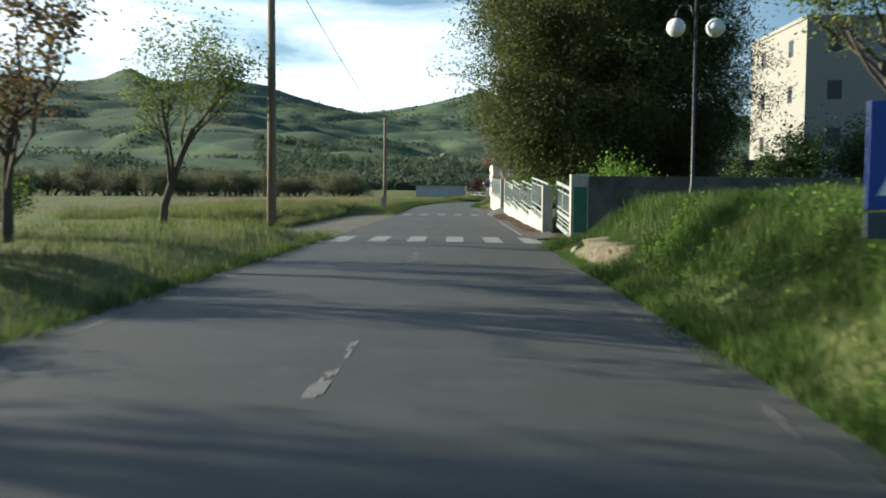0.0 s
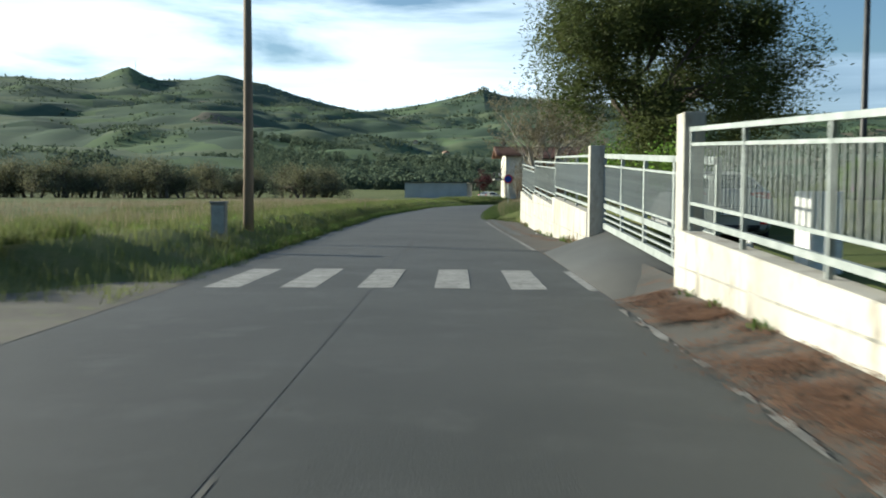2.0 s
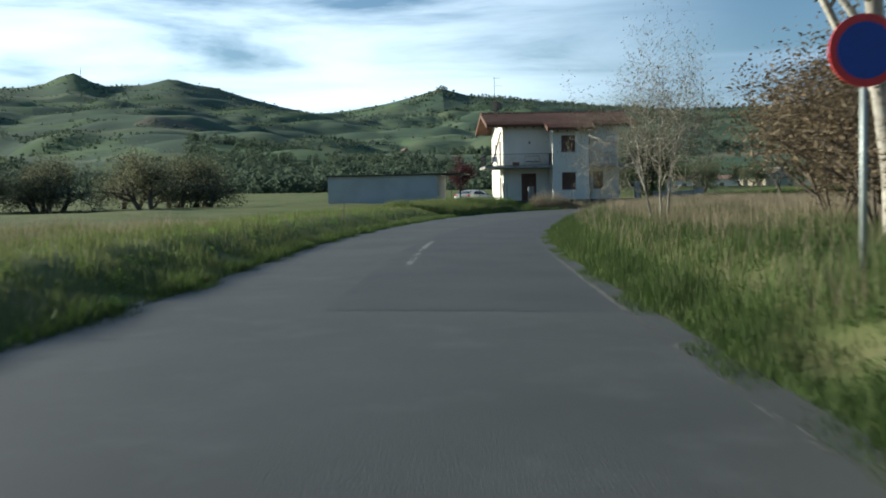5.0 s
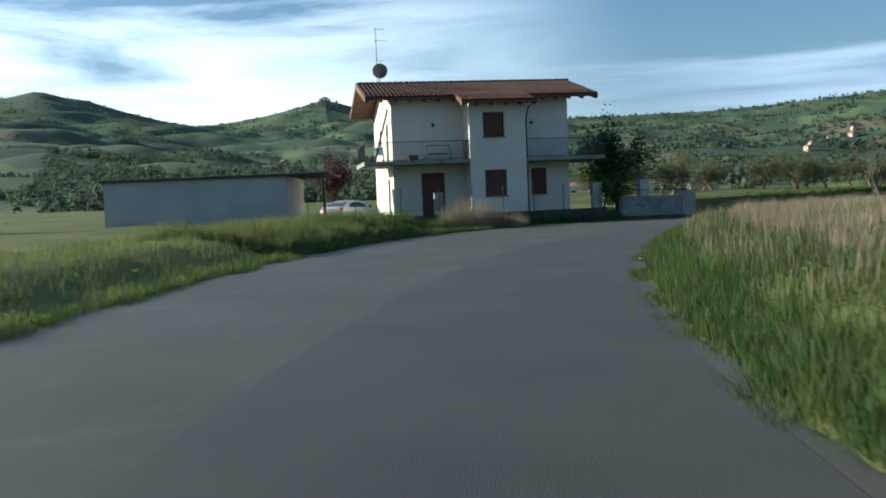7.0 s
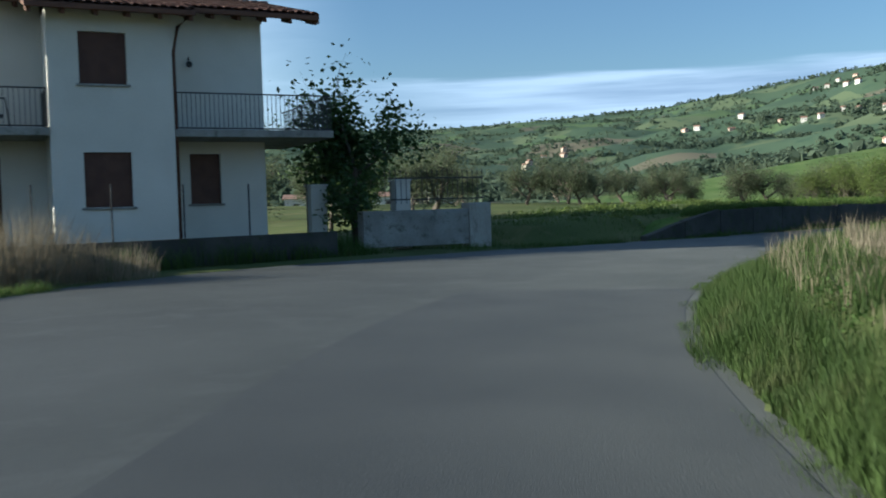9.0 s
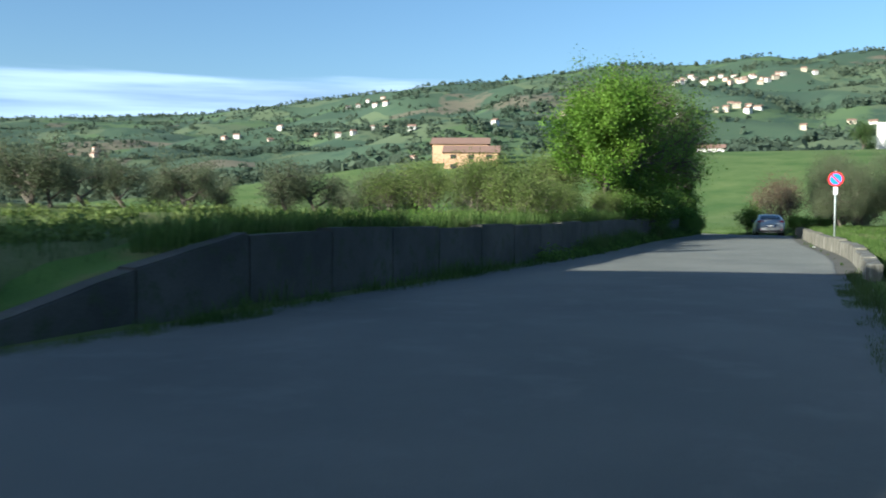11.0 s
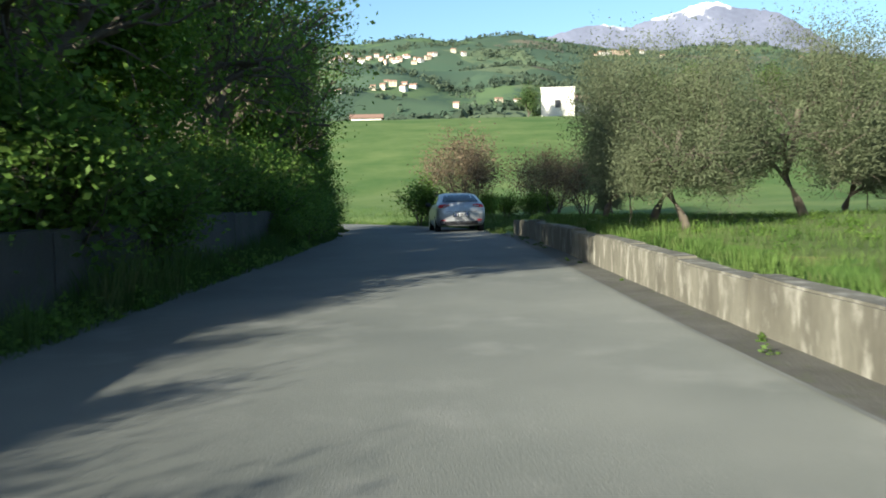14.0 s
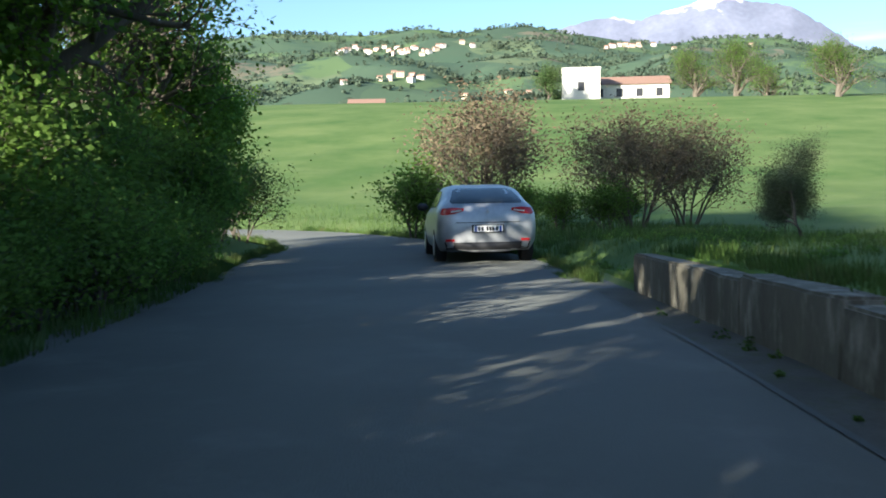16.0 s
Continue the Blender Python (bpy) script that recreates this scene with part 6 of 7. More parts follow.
def simple_car(name, label, mat, m, hatch=True):
    """A hatchback: rear at y = 0, front at y = 4.6, centred on x."""
    c = empty(name, m)
    tagged(c, label, "car")
    # half sections along the car: y, then (x, z) from sill to roof centre
    W2 = 0.90
    S = [
        (0.02, [(0.62, 0.34), (0.74, 0.46), (0.78, 0.62), (0.76, 0.82), (0.70, 0.93), (0.62, 0.98), (0.52, 1.0), (0.0, 1.01)]),
        (0.14, [(0.76, 0.28), (0.86, 0.44), (0.885, 0.64), (0.865, 0.86), (0.80, 1.0), (0.70, 1.06), (0.60, 1.08), (0.0, 1.10)]),
        (0.45, [(0.80, 0.22), (0.895, 0.40), (0.905, 0.66), (0.895, 0.90), (0.84, 1.03), (0.74, 1.12), (0.63, 1.19), (0.0, 1.22)]),
        (0.95, [(0.82, 0.20), (0.90, 0.38), (0.91, 0.66), (0.90, 0.91), (0.86, 1.02), (0.76, 1.2), (0.64, 1.33), (0.0, 1.37)]),
        (1.5, [(0.82, 0.20), (0.90, 0.36), (0.91, 0.66), (0.90, 0.91), (0.86, 1.0), (0.75, 1.25), (0.63, 1.39), (0.0, 1.43)]),
        (2.3, [(0.82, 0.20), (0.90, 0.36), (0.91, 0.66), (0.90, 0.90), (0.86, 0.98), (0.74, 1.26), (0.62, 1.40), (0.0, 1.445)]),
        (3.0, [(0.82, 0.20), (0.90, 0.36), (0.91, 0.65), (0.90, 0.88), (0.85, 0.96), (0.73, 1.15), (0.62, 1.28), (0.0, 1.34)]),
        (3.5, [(0.82, 0.20), (0.90, 0.36), (0.91, 0.64), (0.89, 0.84), (0.84, 0.91), (0.74, 0.97), (0.6, 1.0), (0.0, 1.03)]),
        (4.2, [(0.80, 0.20), (0.87, 0.34), (0.88, 0.58), (0.84, 0.74), (0.76, 0.80), (0.66, 0.84), (0.5, 0.87), (0.0, 0.89)]),
        (4.6, [(0.55, 0.26), (0.66, 0.36), (0.68, 0.54), (0.62, 0.64), (0.52, 0.68), (0.42, 0.7), (0.3, 0.71), (0.0, 0.72)]),
    ]
    bm = bmesh.new()
    rings = []
    for y, prof in S:
        right = [bm.verts.new((x, y, z)) for x, z in prof]
        left = [bm.verts.new((-x, y, z)) for x, z in prof[:-1]][::-1]
        rings.append(right + left)
    for a, b in zip(rings, rings[1:]):
        for k in range(len(a) - 1):
            bm.faces.new((a[k], b[k], b[k + 1], a[k + 1]))
    bm.faces.new(rings[0])
    bm.faces.new(rings[-1][::-1])
    for a, b in zip(rings, rings[1:]):
        bm.faces.new((a[-1], b[-1], b[0], a[0]))
    bmesh.ops.recalc_face_normals(bm, faces=bm.faces)
    bmesh.ops.subdivide_edges(bm, edges=list(bm.edges), cuts=2, smooth=0.45, use_grid_fill=True)
    for v in bm.verts:
        v.co.z = max(v.co.z, 0.21)
        v.co.y = max(v.co.y, -0.03)
    bm.normal_update()
    shell = BVHTree.FromBMesh(bm)
    part("body", bm, mat, c, smooth=True)

    def patch(nm, outline, axis, mat2, label2="", lift=0.012, cuts=3):
        """A panel laid on the body: its outline in (x, z) seen from behind, or in (y, z) seen from a side (axis +1 or -1)."""
        bm = bmesh.new()
        flat = [bm.verts.new((p[0], 0.0, p[1]) if axis == 0 else (0.0, p[0], p[1])) for p in outline]
        bm.faces.new(flat)
        bmesh.ops.triangulate(bm, faces=list(bm.faces))
        for _ in range(cuts):
            bmesh.ops.subdivide_edges(bm, edges=list(bm.edges), cuts=1, use_grid_fill=True)
            bmesh.ops.triangulate(bm, faces=list(bm.faces))
        for v in bm.verts:
            if axis == 0:
                start, way = Vector((v.co.x, -3, v.co.z)), Vector((0, 1, 0))
            else:
                start, way = Vector((3 * axis, v.co.y, v.co.z)), Vector((-axis, 0, 0))
            hit, normal, _i, _d = shell.ray_cast(start, way)
            if hit is not None:
                v.co = hit - way * lift
        bmesh.ops.recalc_face_normals(bm, faces=bm.faces)
        return part(nm, bm, mat2, c, label2, smooth=True)

    patch("rear_window", [(-0.62, 1.085), (0.62, 1.085), (0.66, 1.12), (0.55, 1.335), (0.44, 1.365), (-0.44, 1.365), (-0.55, 1.335), (-0.66, 1.12)], 0, M_GLASS, "dark rear window")
    for s in (-1, 1):
        lamp_out = [(0.43, 0.955), (0.60, 0.90), (0.80, 0.875), (0.845, 0.90), (0.80, 1.0), (0.62, 1.015), (0.43, 1.0)]
        patch("tail_light", [(s * x, z) for x, z in lamp_out], 0, M_TAIL, "red wrap-round tail light", 0.014)
        patch("reversing_lens", [(s * x, z) for x, z in ((0.47, 0.95), (0.66, 0.925), (0.66, 0.95), (0.47, 0.975))], 0, M_LENS, lift=0.02, cuts=2)
        patch("side_window", [(0.75, 1.02), (2.95, 1.0), (2.7, 1.18), (2.15, 1.33), (1.4, 1.33), (0.95, 1.2)], s, M_GLASS, "dark side windows")
        bm = bmesh.new()
        bmesh.ops.create_icosphere(bm, subdivisions=2, radius=1, matrix=Matrix.Translation((s * 1.0, 3.0, 1.02)) @ Matrix.Diagonal((0.12, 0.07, 0.08, 1)))
        part("mirror", bm, M_BLACK, c, smooth=True)
        patch("reflector", [(s * x, z) for x, z in ((0.60, 0.405), (0.76, 0.405), (0.76, 0.45), (0.60, 0.45))], 0, M_TAIL, lift=0.012, cuts=1)
    patch("bumper_insert", [(-0.74, 0.25), (0.74, 0.25), (0.78, 0.39), (-0.78, 0.39)], 0, M_BLACK, "black lower bumper", 0.01)
    patch("hatch_gap", [(-0.58, 0.735), (0.58, 0.735), (0.58, 0.748), (-0.58, 0.748)], 0, M_BLACK, lift=0.005)
    bm = bmesh.new()
    box(bm, -0.29, -0.035, 0.56, 0.29, 0.12, 0.70, 0.01)
    part("plate_recess", bm, M_BLACK, c)
    bm = bmesh.new()
    box(bm, -0.26, -0.048, 0.575, 0.26, -0.036, 0.685, 0.004)
    pl = part("number_plate", bm, M_WHITE, c)
    for x in (-0.24, 0.205):
        bm = bmesh.new()
        box(bm, x, -0.053, 0.58, x + 0.035, -0.049, 0.68)
        part("blue_band", bm, M_BLUE, pl)
    for x in (-0.18, -0.12, -0.03, 0.02, 0.07, 0.14):
        bm = bmesh.new()
        box(bm, x, -0.053, 0.595, x + 0.035, -0.049, 0.665)
        part("bar", bm, M_BLACK, pl)
    bm = bmesh.new()
    v = [bm.verts.new(q) for q in ((0, -0.012, 0.90), (0.035, -0.012, 0.945), (0, -0.012, 0.99), (-0.035, -0.012, 0.945))]
    bm.faces.new(v)
    r = bmesh.ops.extrude_face_region(bm, geom=list(bm.faces))
    bmesh.ops.translate(bm, verts=[q for q in r["geom"] if isinstance(q, bmesh.types.BMVert)], vec=(0, 0.02, 0))
    part("emblem", bm, M_RIM, c)
    for y in (0.85, 3.6):
        for s in (-1, 1):
            bm = bmesh.new()
            tube(bm, [(s * 0.70, y, 0.31), (s * 0.72, y, 0.31), (s * 0.90, y, 0.31), (s * 0.915, y, 0.31)], [0.29, 0.315, 0.315, 0.29], 28)
            wh = part("wheel", bm, M_RUBBER, c, smooth=True)
            bm = bmesh.new()
            tube(bm, [(s * 0.905, y, 0.31), (s * 0.925, y, 0.31)], [0.2, 0.19], 20)
            part("rim", bm, M_RIM, wh)
    return c


simple_car("silver_car", "silver hatchback on the road seen from behind", M_SILVER, pose(87.66, 191.15, float(road_z(19.75)), -1.2, 0, -67))
simple_car("parked_car", "pale parked hatchback between shed and house", M_CARWHITE, pose(4.0, 187.4, 0.22, 0, 0, -35))


def building(x, y, z, w, d, h, turn, wall_mat, label, pitch=0.25, floors=1, cols=2, name="farm_house", flat=False, roof_mat=None):
    b = empty(name, pose(x, y, z, 0, 0, turn))
    tagged(b, label, "house")
    bm = bmesh.new()
    box(bm, -w / 2, -d / 2, -3.0, w / 2, d / 2, h)
    part("wall", bm, wall_mat, b)
    bm = bmesh.new()
    o = 0.4
    if flat:
        box(bm, -w / 2 - 0.1, -d / 2 - 0.1, h, w / 2 + 0.1, d / 2 + 0.1, h + 0.25)
        part("roof", bm, wall_mat, b)
    else:
        rz = h + d / 2 * pitch
        v = [bm.verts.new(p) for p in ((-w / 2 - o, -d / 2 - o, h - 0.05), (w / 2 + o, -d / 2 - o, h - 0.05), (w / 2 + o, d / 2 + o, h - 0.05), (-w / 2 - o, d / 2 + o, h - 0.05), (-w / 2 - o, 0, rz + 0.2), (w / 2 + o, 0, rz + 0.2))]
        for f in ((0, 1, 5, 4), (2, 3, 4, 5), (0, 4, 3), (1, 2, 5), (3, 2, 1, 0)):
            bm.faces.new([v[i] for i in f])
        part("roof", bm, roof_mat or M_FARTILE, b)
    for fl in range(floors):
        for k in range(cols):
            xx = -w / 2 + w * (k + 0.5) / cols
            zz = h * (fl + 0.32) / floors
            for yy in (-d / 2 - 0.02,):
                bm = bmesh.new()
                box(bm, xx - 0.5, yy, zz, xx + 0.5, yy + 0.06, zz + min(1.3, h / floors * 0.45))
                part("window", bm, M_DARKWIN, b)
        for yy in (-d / 4, d / 4):
            bm = bmesh.new()
            box(bm, -w / 2 - 0.02, yy - 0.45, h * (fl + 0.32) / floors, -w / 2 + 0.04, yy + 0.45, h * (fl + 0.32) / floors + min(1.2, h / floors * 0.45))
            part("window", bm, M_DARKWIN, b)
    return b


building(30, 72, 0.4, 12, 12, 13, 0, plain("pale apartment plaster", (0.28, 0.265, 0.24), 0.9), "tall pale apartment building behind the pines", floors=4, cols=3, name="apartment_building", flat=True)
building(17, 62, 0.4, 10, 8, 2.8, 5, M_DARKWALL, "low grey flat-roofed house behind the yard wall", name="yard_house", flat=True)
building(67.5, 283, height(67.5, 283) + 0.6, 5.5, 11, 2.4, -48, M_FARCREAM, "small beige farm shed with a dark roof", pitch=0.3, name="farm_shed", roof_mat=M_CONCRETE)
building(64, 312, height(64, 312), 20, 6, 3.2, -20, M_FARWHITE, "long low white farm building", cols=5, pitch=0.2)
building(157.7, 267.3, height(157.7, 267.3) - 1.2, 9, 8, 3.2, -55, M_ORANGE, "orange two-storey house with hipped roof", floors=2, cols=3, pitch=0.3, name="villa")
building(165.5, 275.5, height(165.5, 275.5) - 1.6, 10, 8, 4.4, -55, M_ORANGE, "orange villa with tiled roof", floors=2, cols=2, pitch=0.3, name="villa")
building(216, 213, height(216, 213), 5.6, 6, 4.7, -78, M_FARWHITE, "white cube farmhouse on the crest", floors=1, cols=1, flat=True)
building(224, 207, height(224, 207), 12, 8, 2.8, -78, M_FARWHITE, "long pale farm wing with brown roof", cols=4, pitch=0.34)
building(232, 255, height(232, 255), 6, 5, 2.6, -70, M_FARWHITE, "pale farmhouse among trees on the crest", cols=3, pitch=0.3)


def along(az, elev, hub=(40.0, 150.0)):
    """Where a sight line from the bend meets the hillside."""
    a, e = radians(az), math.tan(radians(elev))
    r = np.arange(240.0, 2600.0, 6.0)
    x, y = hub[0] + np.sin(a) * r, hub[1] + np.cos(a) * r
    z = hill_z(x, y) + 0.5
    hit = np.nonzero(z >= 1.2 + e * r)[0]
    k = hit[0] if len(hit) else int(np.argmax(z / r))
    return x[k], y[k], r[k]


HOMES = [(37.9, 4.0), (38.6, 4.2), (40.5, 4.0), (41.1, 4.7), (43.2, 4.35), (44.3, 4.4), (45.2, 4.5), (45.4, 6.0), (46.0, 6.1), (46.9, 6.2), (47.5, 6.3), (47.2, 4.8), (30.8, 3.2), (28.0, 2.5), (53.3, 5.1), (47.9, 2.9),
         (57.8, 5.6), (46.6, 6.4), (47.5, 6.6), (46.4, 4.8), (48.3, 4.85), (73.6, 4.9), (74.7, 4.9), (71.0, 4.8), (66.7, 7.6), (67.4, 7.5), (67.9, 7.7), (68.2, 7.4), (68.9, 7.65), (69.4, 7.5), (70.2, 7.75), (71.6, 7.95),
         (72.2, 7.7), (68.2, 6.0), (67.2, 6.1), (80.3, 7.55), (81.1, 7.6), (81.9, 7.5), (83.8, 7.2), (87.9, 6.8), (91.3, 6.7), (65.0, 7.5), (65.7, 7.6), (64.4, 7.4), (68.4, 7.5), (64.2, 5.6), (82.7, 7.5), (27.7, 2.2),
         (29.3, 2.8), (30.5, 2.9), (22.5, 1.6), (-5.1, 2.7), (-4.9, 3.3), (-19.4, 6.9)]
HOMES += [(64.2 + 0.42 * k, 7.3 + 0.13 * ((k * 5) % 4)) for k in range(16)] + [(80.0 + 0.37 * k, 7.45 + 0.06 * (k % 3)) for k in range(6)] + [(66.3 + 0.6 * k, 5.7 + 0.16 * (k % 3)) for k in range(5)]
rng = np.random.RandomState(14)
for az, el in HOMES:
    x, y, r = along(az, el)
    s = min(0.9, 0.4 + r / 3000)
    wall_mat, tone = ((M_FARWHITE, "white"), (M_FARCREAM, "cream"), (M_FARWHITE, "white"), (M_FARPINK, "pinkish"))[rng.randint(4)]
    building(x, y, height(x, y), rng.uniform(6.5, 10) * s, rng.uniform(5.5, 7.5) * s, rng.uniform(3.4, 5.6) * s, rng.uniform(-110, -20), wall_mat, "far %s house with red tiled roof on the hillside" % tone, floors=2, cols=2, name="village_house", pitch=0.6)

x, y, r = along(-20.3, 7.2)
mast = empty("radio_mast", pose(x, y, height(x, y)))
tagged(mast, "slender lattice radio mast on the far hilltop", "mast")
for k in range(3):
    bm = bmesh.new()
    a = 2.094 * k
    tube(bm, [(1.2 * math.cos(a), 1.2 * math.sin(a), -1), (0.3 * math.cos(a), 0.3 * math.sin(a), 20)], 0.2, 6)
    part("leg", bm, M_IRON, mast)
bm = bmesh.new()
tube(bm, [(0, 0, 19.5), (0, 0, 26)], 0.2, 6)
part("antenna", bm, M_IRON, mast)

# ---- far woods, hedges and the snowy mountain ----
rng = np.random.RandomState(17)


def clumps(name, label, xs, ys, sizes, leaves, mat):
    """Far trees, each an uneven crown of coarse leaf sprays."""
    n = len(xs)
    z = land_z(xs, ys)
    k = n * leaves
    wide, tall = sizes * rng.uniform(0.8, 1.25, n), sizes * rng.uniform(0.75, 1.35, n)
    d = rng.normal(size=(k, 3))
    d /= np.linalg.norm(d, axis=1)[:, None]
    rad = rng.uniform(0.35, 1.0, k) ** 0.5
    c = np.column_stack([np.repeat(xs, leaves) + d[:, 0] * rad * np.repeat(wide, leaves), np.repeat(ys, leaves) + d[:, 1] * rad * np.repeat(wide, leaves),
                         np.repeat(z + tall * 0.75, leaves) + d[:, 2] * rad * np.repeat(tall, leaves)])
    a = rng.normal(size=(k, 3))
    a /= np.linalg.norm(a, axis=1)[:, None]
    b = np.cross(d, a)
    b /= np.linalg.norm(b, axis=1)[:, None]
    a = np.cross(b, d) + d * 0.35
    sz = (np.repeat(sizes, leaves) * rng.uniform(0.35, 0.7, k) * (3.4 / math.sqrt(leaves)))[:, None]
    v = np.stack([c - a * sz, c + b * sz * 0.8, c + a * sz, c - b * sz * 0.8], 1).reshape(-1, 3)
    return tagged(raw(name, v, np.arange(4 * k).reshape(k, 4), mat), label, "woods", kind="stuff")


n = 170000
az = np.radians(rng.uniform(-50, 115, n))
r = 240 * (2900 / 240) ** rng.uniform(0, 1, n)
xs, ys = HUB[0] + np.sin(az) * r, HUB[1] + np.cos(az) * r
dens = wave(xs, ys, 300, 31) + 0.8 * wave(xs, ys, 110, 32) + 0.5 * wave(xs, ys, 40, 33)
edge = np.interp(np.degrees(az), RIDGE[:, 0], RIDGE[:, 1])
high = r / edge
limit = np.where(np.degrees(az) > 20, 0.20, np.where(high > 0.66, 0.16, np.where(r > 650, 0.5, 0.42)))
keep = (dens > rng.normal(limit, 0.12, n)) & (rng.rand(n) < np.where(r > 900, 1.0, 0.6))
keep |= rng.rand(n) < 0.004
keep |= (np.abs(high - 0.985) < 0.02) & (wave(xs, ys, 90, 38) > 0.0) & (rng.rand(n) < np.where(np.degrees(az) > 15, 0.7, 0.25))
xs, ys, r = xs[keep], ys[keep], r[keep]
ridge = np.interp(np.degrees(np.arctan2(xs - HUB[0], ys - HUB[1])), RIDGE[:, 0], RIDGE[:, 1])
keep = (r < ridge * 1.01) & ~((xs > 90) & (xs < 245) & (ys > 120) & (ys < 300))
xs, ys, r = xs[keep], ys[keep], r[keep]
clumps("far_woods", "distant dark green woods and hedges on the hills", xs, ys, rng.uniform(1.3, 3.0, len(xs)) * (0.8 + r / 3200) * np.where(xs < -20, 0.62, 1.0), 11, M_HAZY_WOODS)

n = 4600
az, r = np.radians(rng.uniform(-13, 11, n)), rng.uniform(260, 900, n)
xs, ys = np.sin(az) * r, 70 + np.cos(az) * r
keep = wave(xs, ys, 120, 36) + 0.6 * wave(xs, ys, 45, 37) > rng.normal(0.05, 0.1, n)
clumps("valley_woods", "dark mixed woods at the foot of the hills", xs[keep], ys[keep], rng.uniform(1.6, 3.4, keep.sum()), 90, M_HAZY_WOODS)

mv, mf = [], []
MOUNT = [(70, 6.0), (76, 8.2), (78.6, 8.9), (80.3, 9.3), (81.5, 9.35), (82.8, 9.1), (84.2, 9.5), (85.6, 9.8), (87.0, 10.25), (87.9, 10.2), (89.2, 9.75), (90.2, 9.65), (91.3, 9.35), (93.0, 8.2), (95.3, 6.5), (99, 4.5), (104, 3.5)]
azs = np.linspace(68, 106, 150)
tops = np.interp(azs, [m[0] for m in MOUNT], [m[1] for m in MOUNT])
ROWS = 26
for k in range(ROWS + 1):
    u = k / ROWS
    for a, e in zip(azs, tops):
        rr = 3300 + 900 * u
        zt = 4200 * math.tan(radians(e))
        nz = noise.fractal(Vector((a * 0.55, u * 5.0, 1.7)), 1.0, 2.0, 6)
        ridge_line = abs(noise.noise(Vector((a * 0.5 + u * 0.8, 0.3, 5.0))))
        z = zt * (u ** 1.15) - (1 - u) * u * zt * (0.20 * ridge_line + 0.11 * nz) + (10 * noise.noise(Vector((a * 3.1, 0, 0))) if k == ROWS else 0)
        mv.append((40 + rr * math.sin(radians(a)), 176 + rr * math.cos(radians(a)), z - 40 * (1 - u)))
for k in range(ROWS):
    for i in range(len(azs) - 1):
        q = k * len(azs) + i
        mf.append((q, q + 1, q + len(azs) + 1, q + len(azs)))
# the blue of far-off haze is painted into the rock; the snow is plain
M_MOUNT = material("mountain rock in haze blue", (0.105, 0.115, 0.165), (0.14, 0.15, 0.21), 0.006, 0.95, fine=0.05, bump=0.0)
nt = M_MOUNT.node_tree
geo = nt.nodes.new("ShaderNodeNewGeometry")
sp = nt.nodes.new("ShaderNodeSeparateXYZ")
nt.links.new(geo.outputs["Position"], sp.inputs["Vector"])
nz = nt.nodes.new("ShaderNodeTexNoise")
nz.inputs["Scale"].default_value = 0.006
nz.inputs["Detail"].default_value = 8
nt.links.new(geo.outputs["Position"], nz.inputs["Vector"])
ma = nt.nodes.new("ShaderNodeMath")
ma.operation = "MULTIPLY_ADD"
nt.links.new(nz.outputs["Fac"], ma.inputs[0])
ma.inputs[1].default_value = 320
nt.links.new(sp.outputs["Z"], ma.inputs[2])
sr = nt.nodes.new("ShaderNodeMapRange")
sr.inputs["From Min"].default_value, sr.inputs["From Max"].default_value = 862, 905
nt.links.new(ma.outputs["Value"], sr.inputs["Value"])
mx = nt.nodes.new("ShaderNodeMix")
mx.data_type = "RGBA"
bs = nt.nodes["Principled BSDF"]
old = bs.inputs["Base Color"].links[0].from_socket
nt.links.new(sr.outputs["Result"], mx.inputs["Factor"])
nt.links.new(old, mx.inputs["A"])
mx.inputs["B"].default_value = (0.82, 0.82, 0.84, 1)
nt.links.new(mx.outputs["Result"], bs.inputs["Base Color"])
tagged(raw("mountain", mv, mf, M_MOUNT, True), "distant haze-blue mountain with snow on its crest", "mountain", kind="structure")


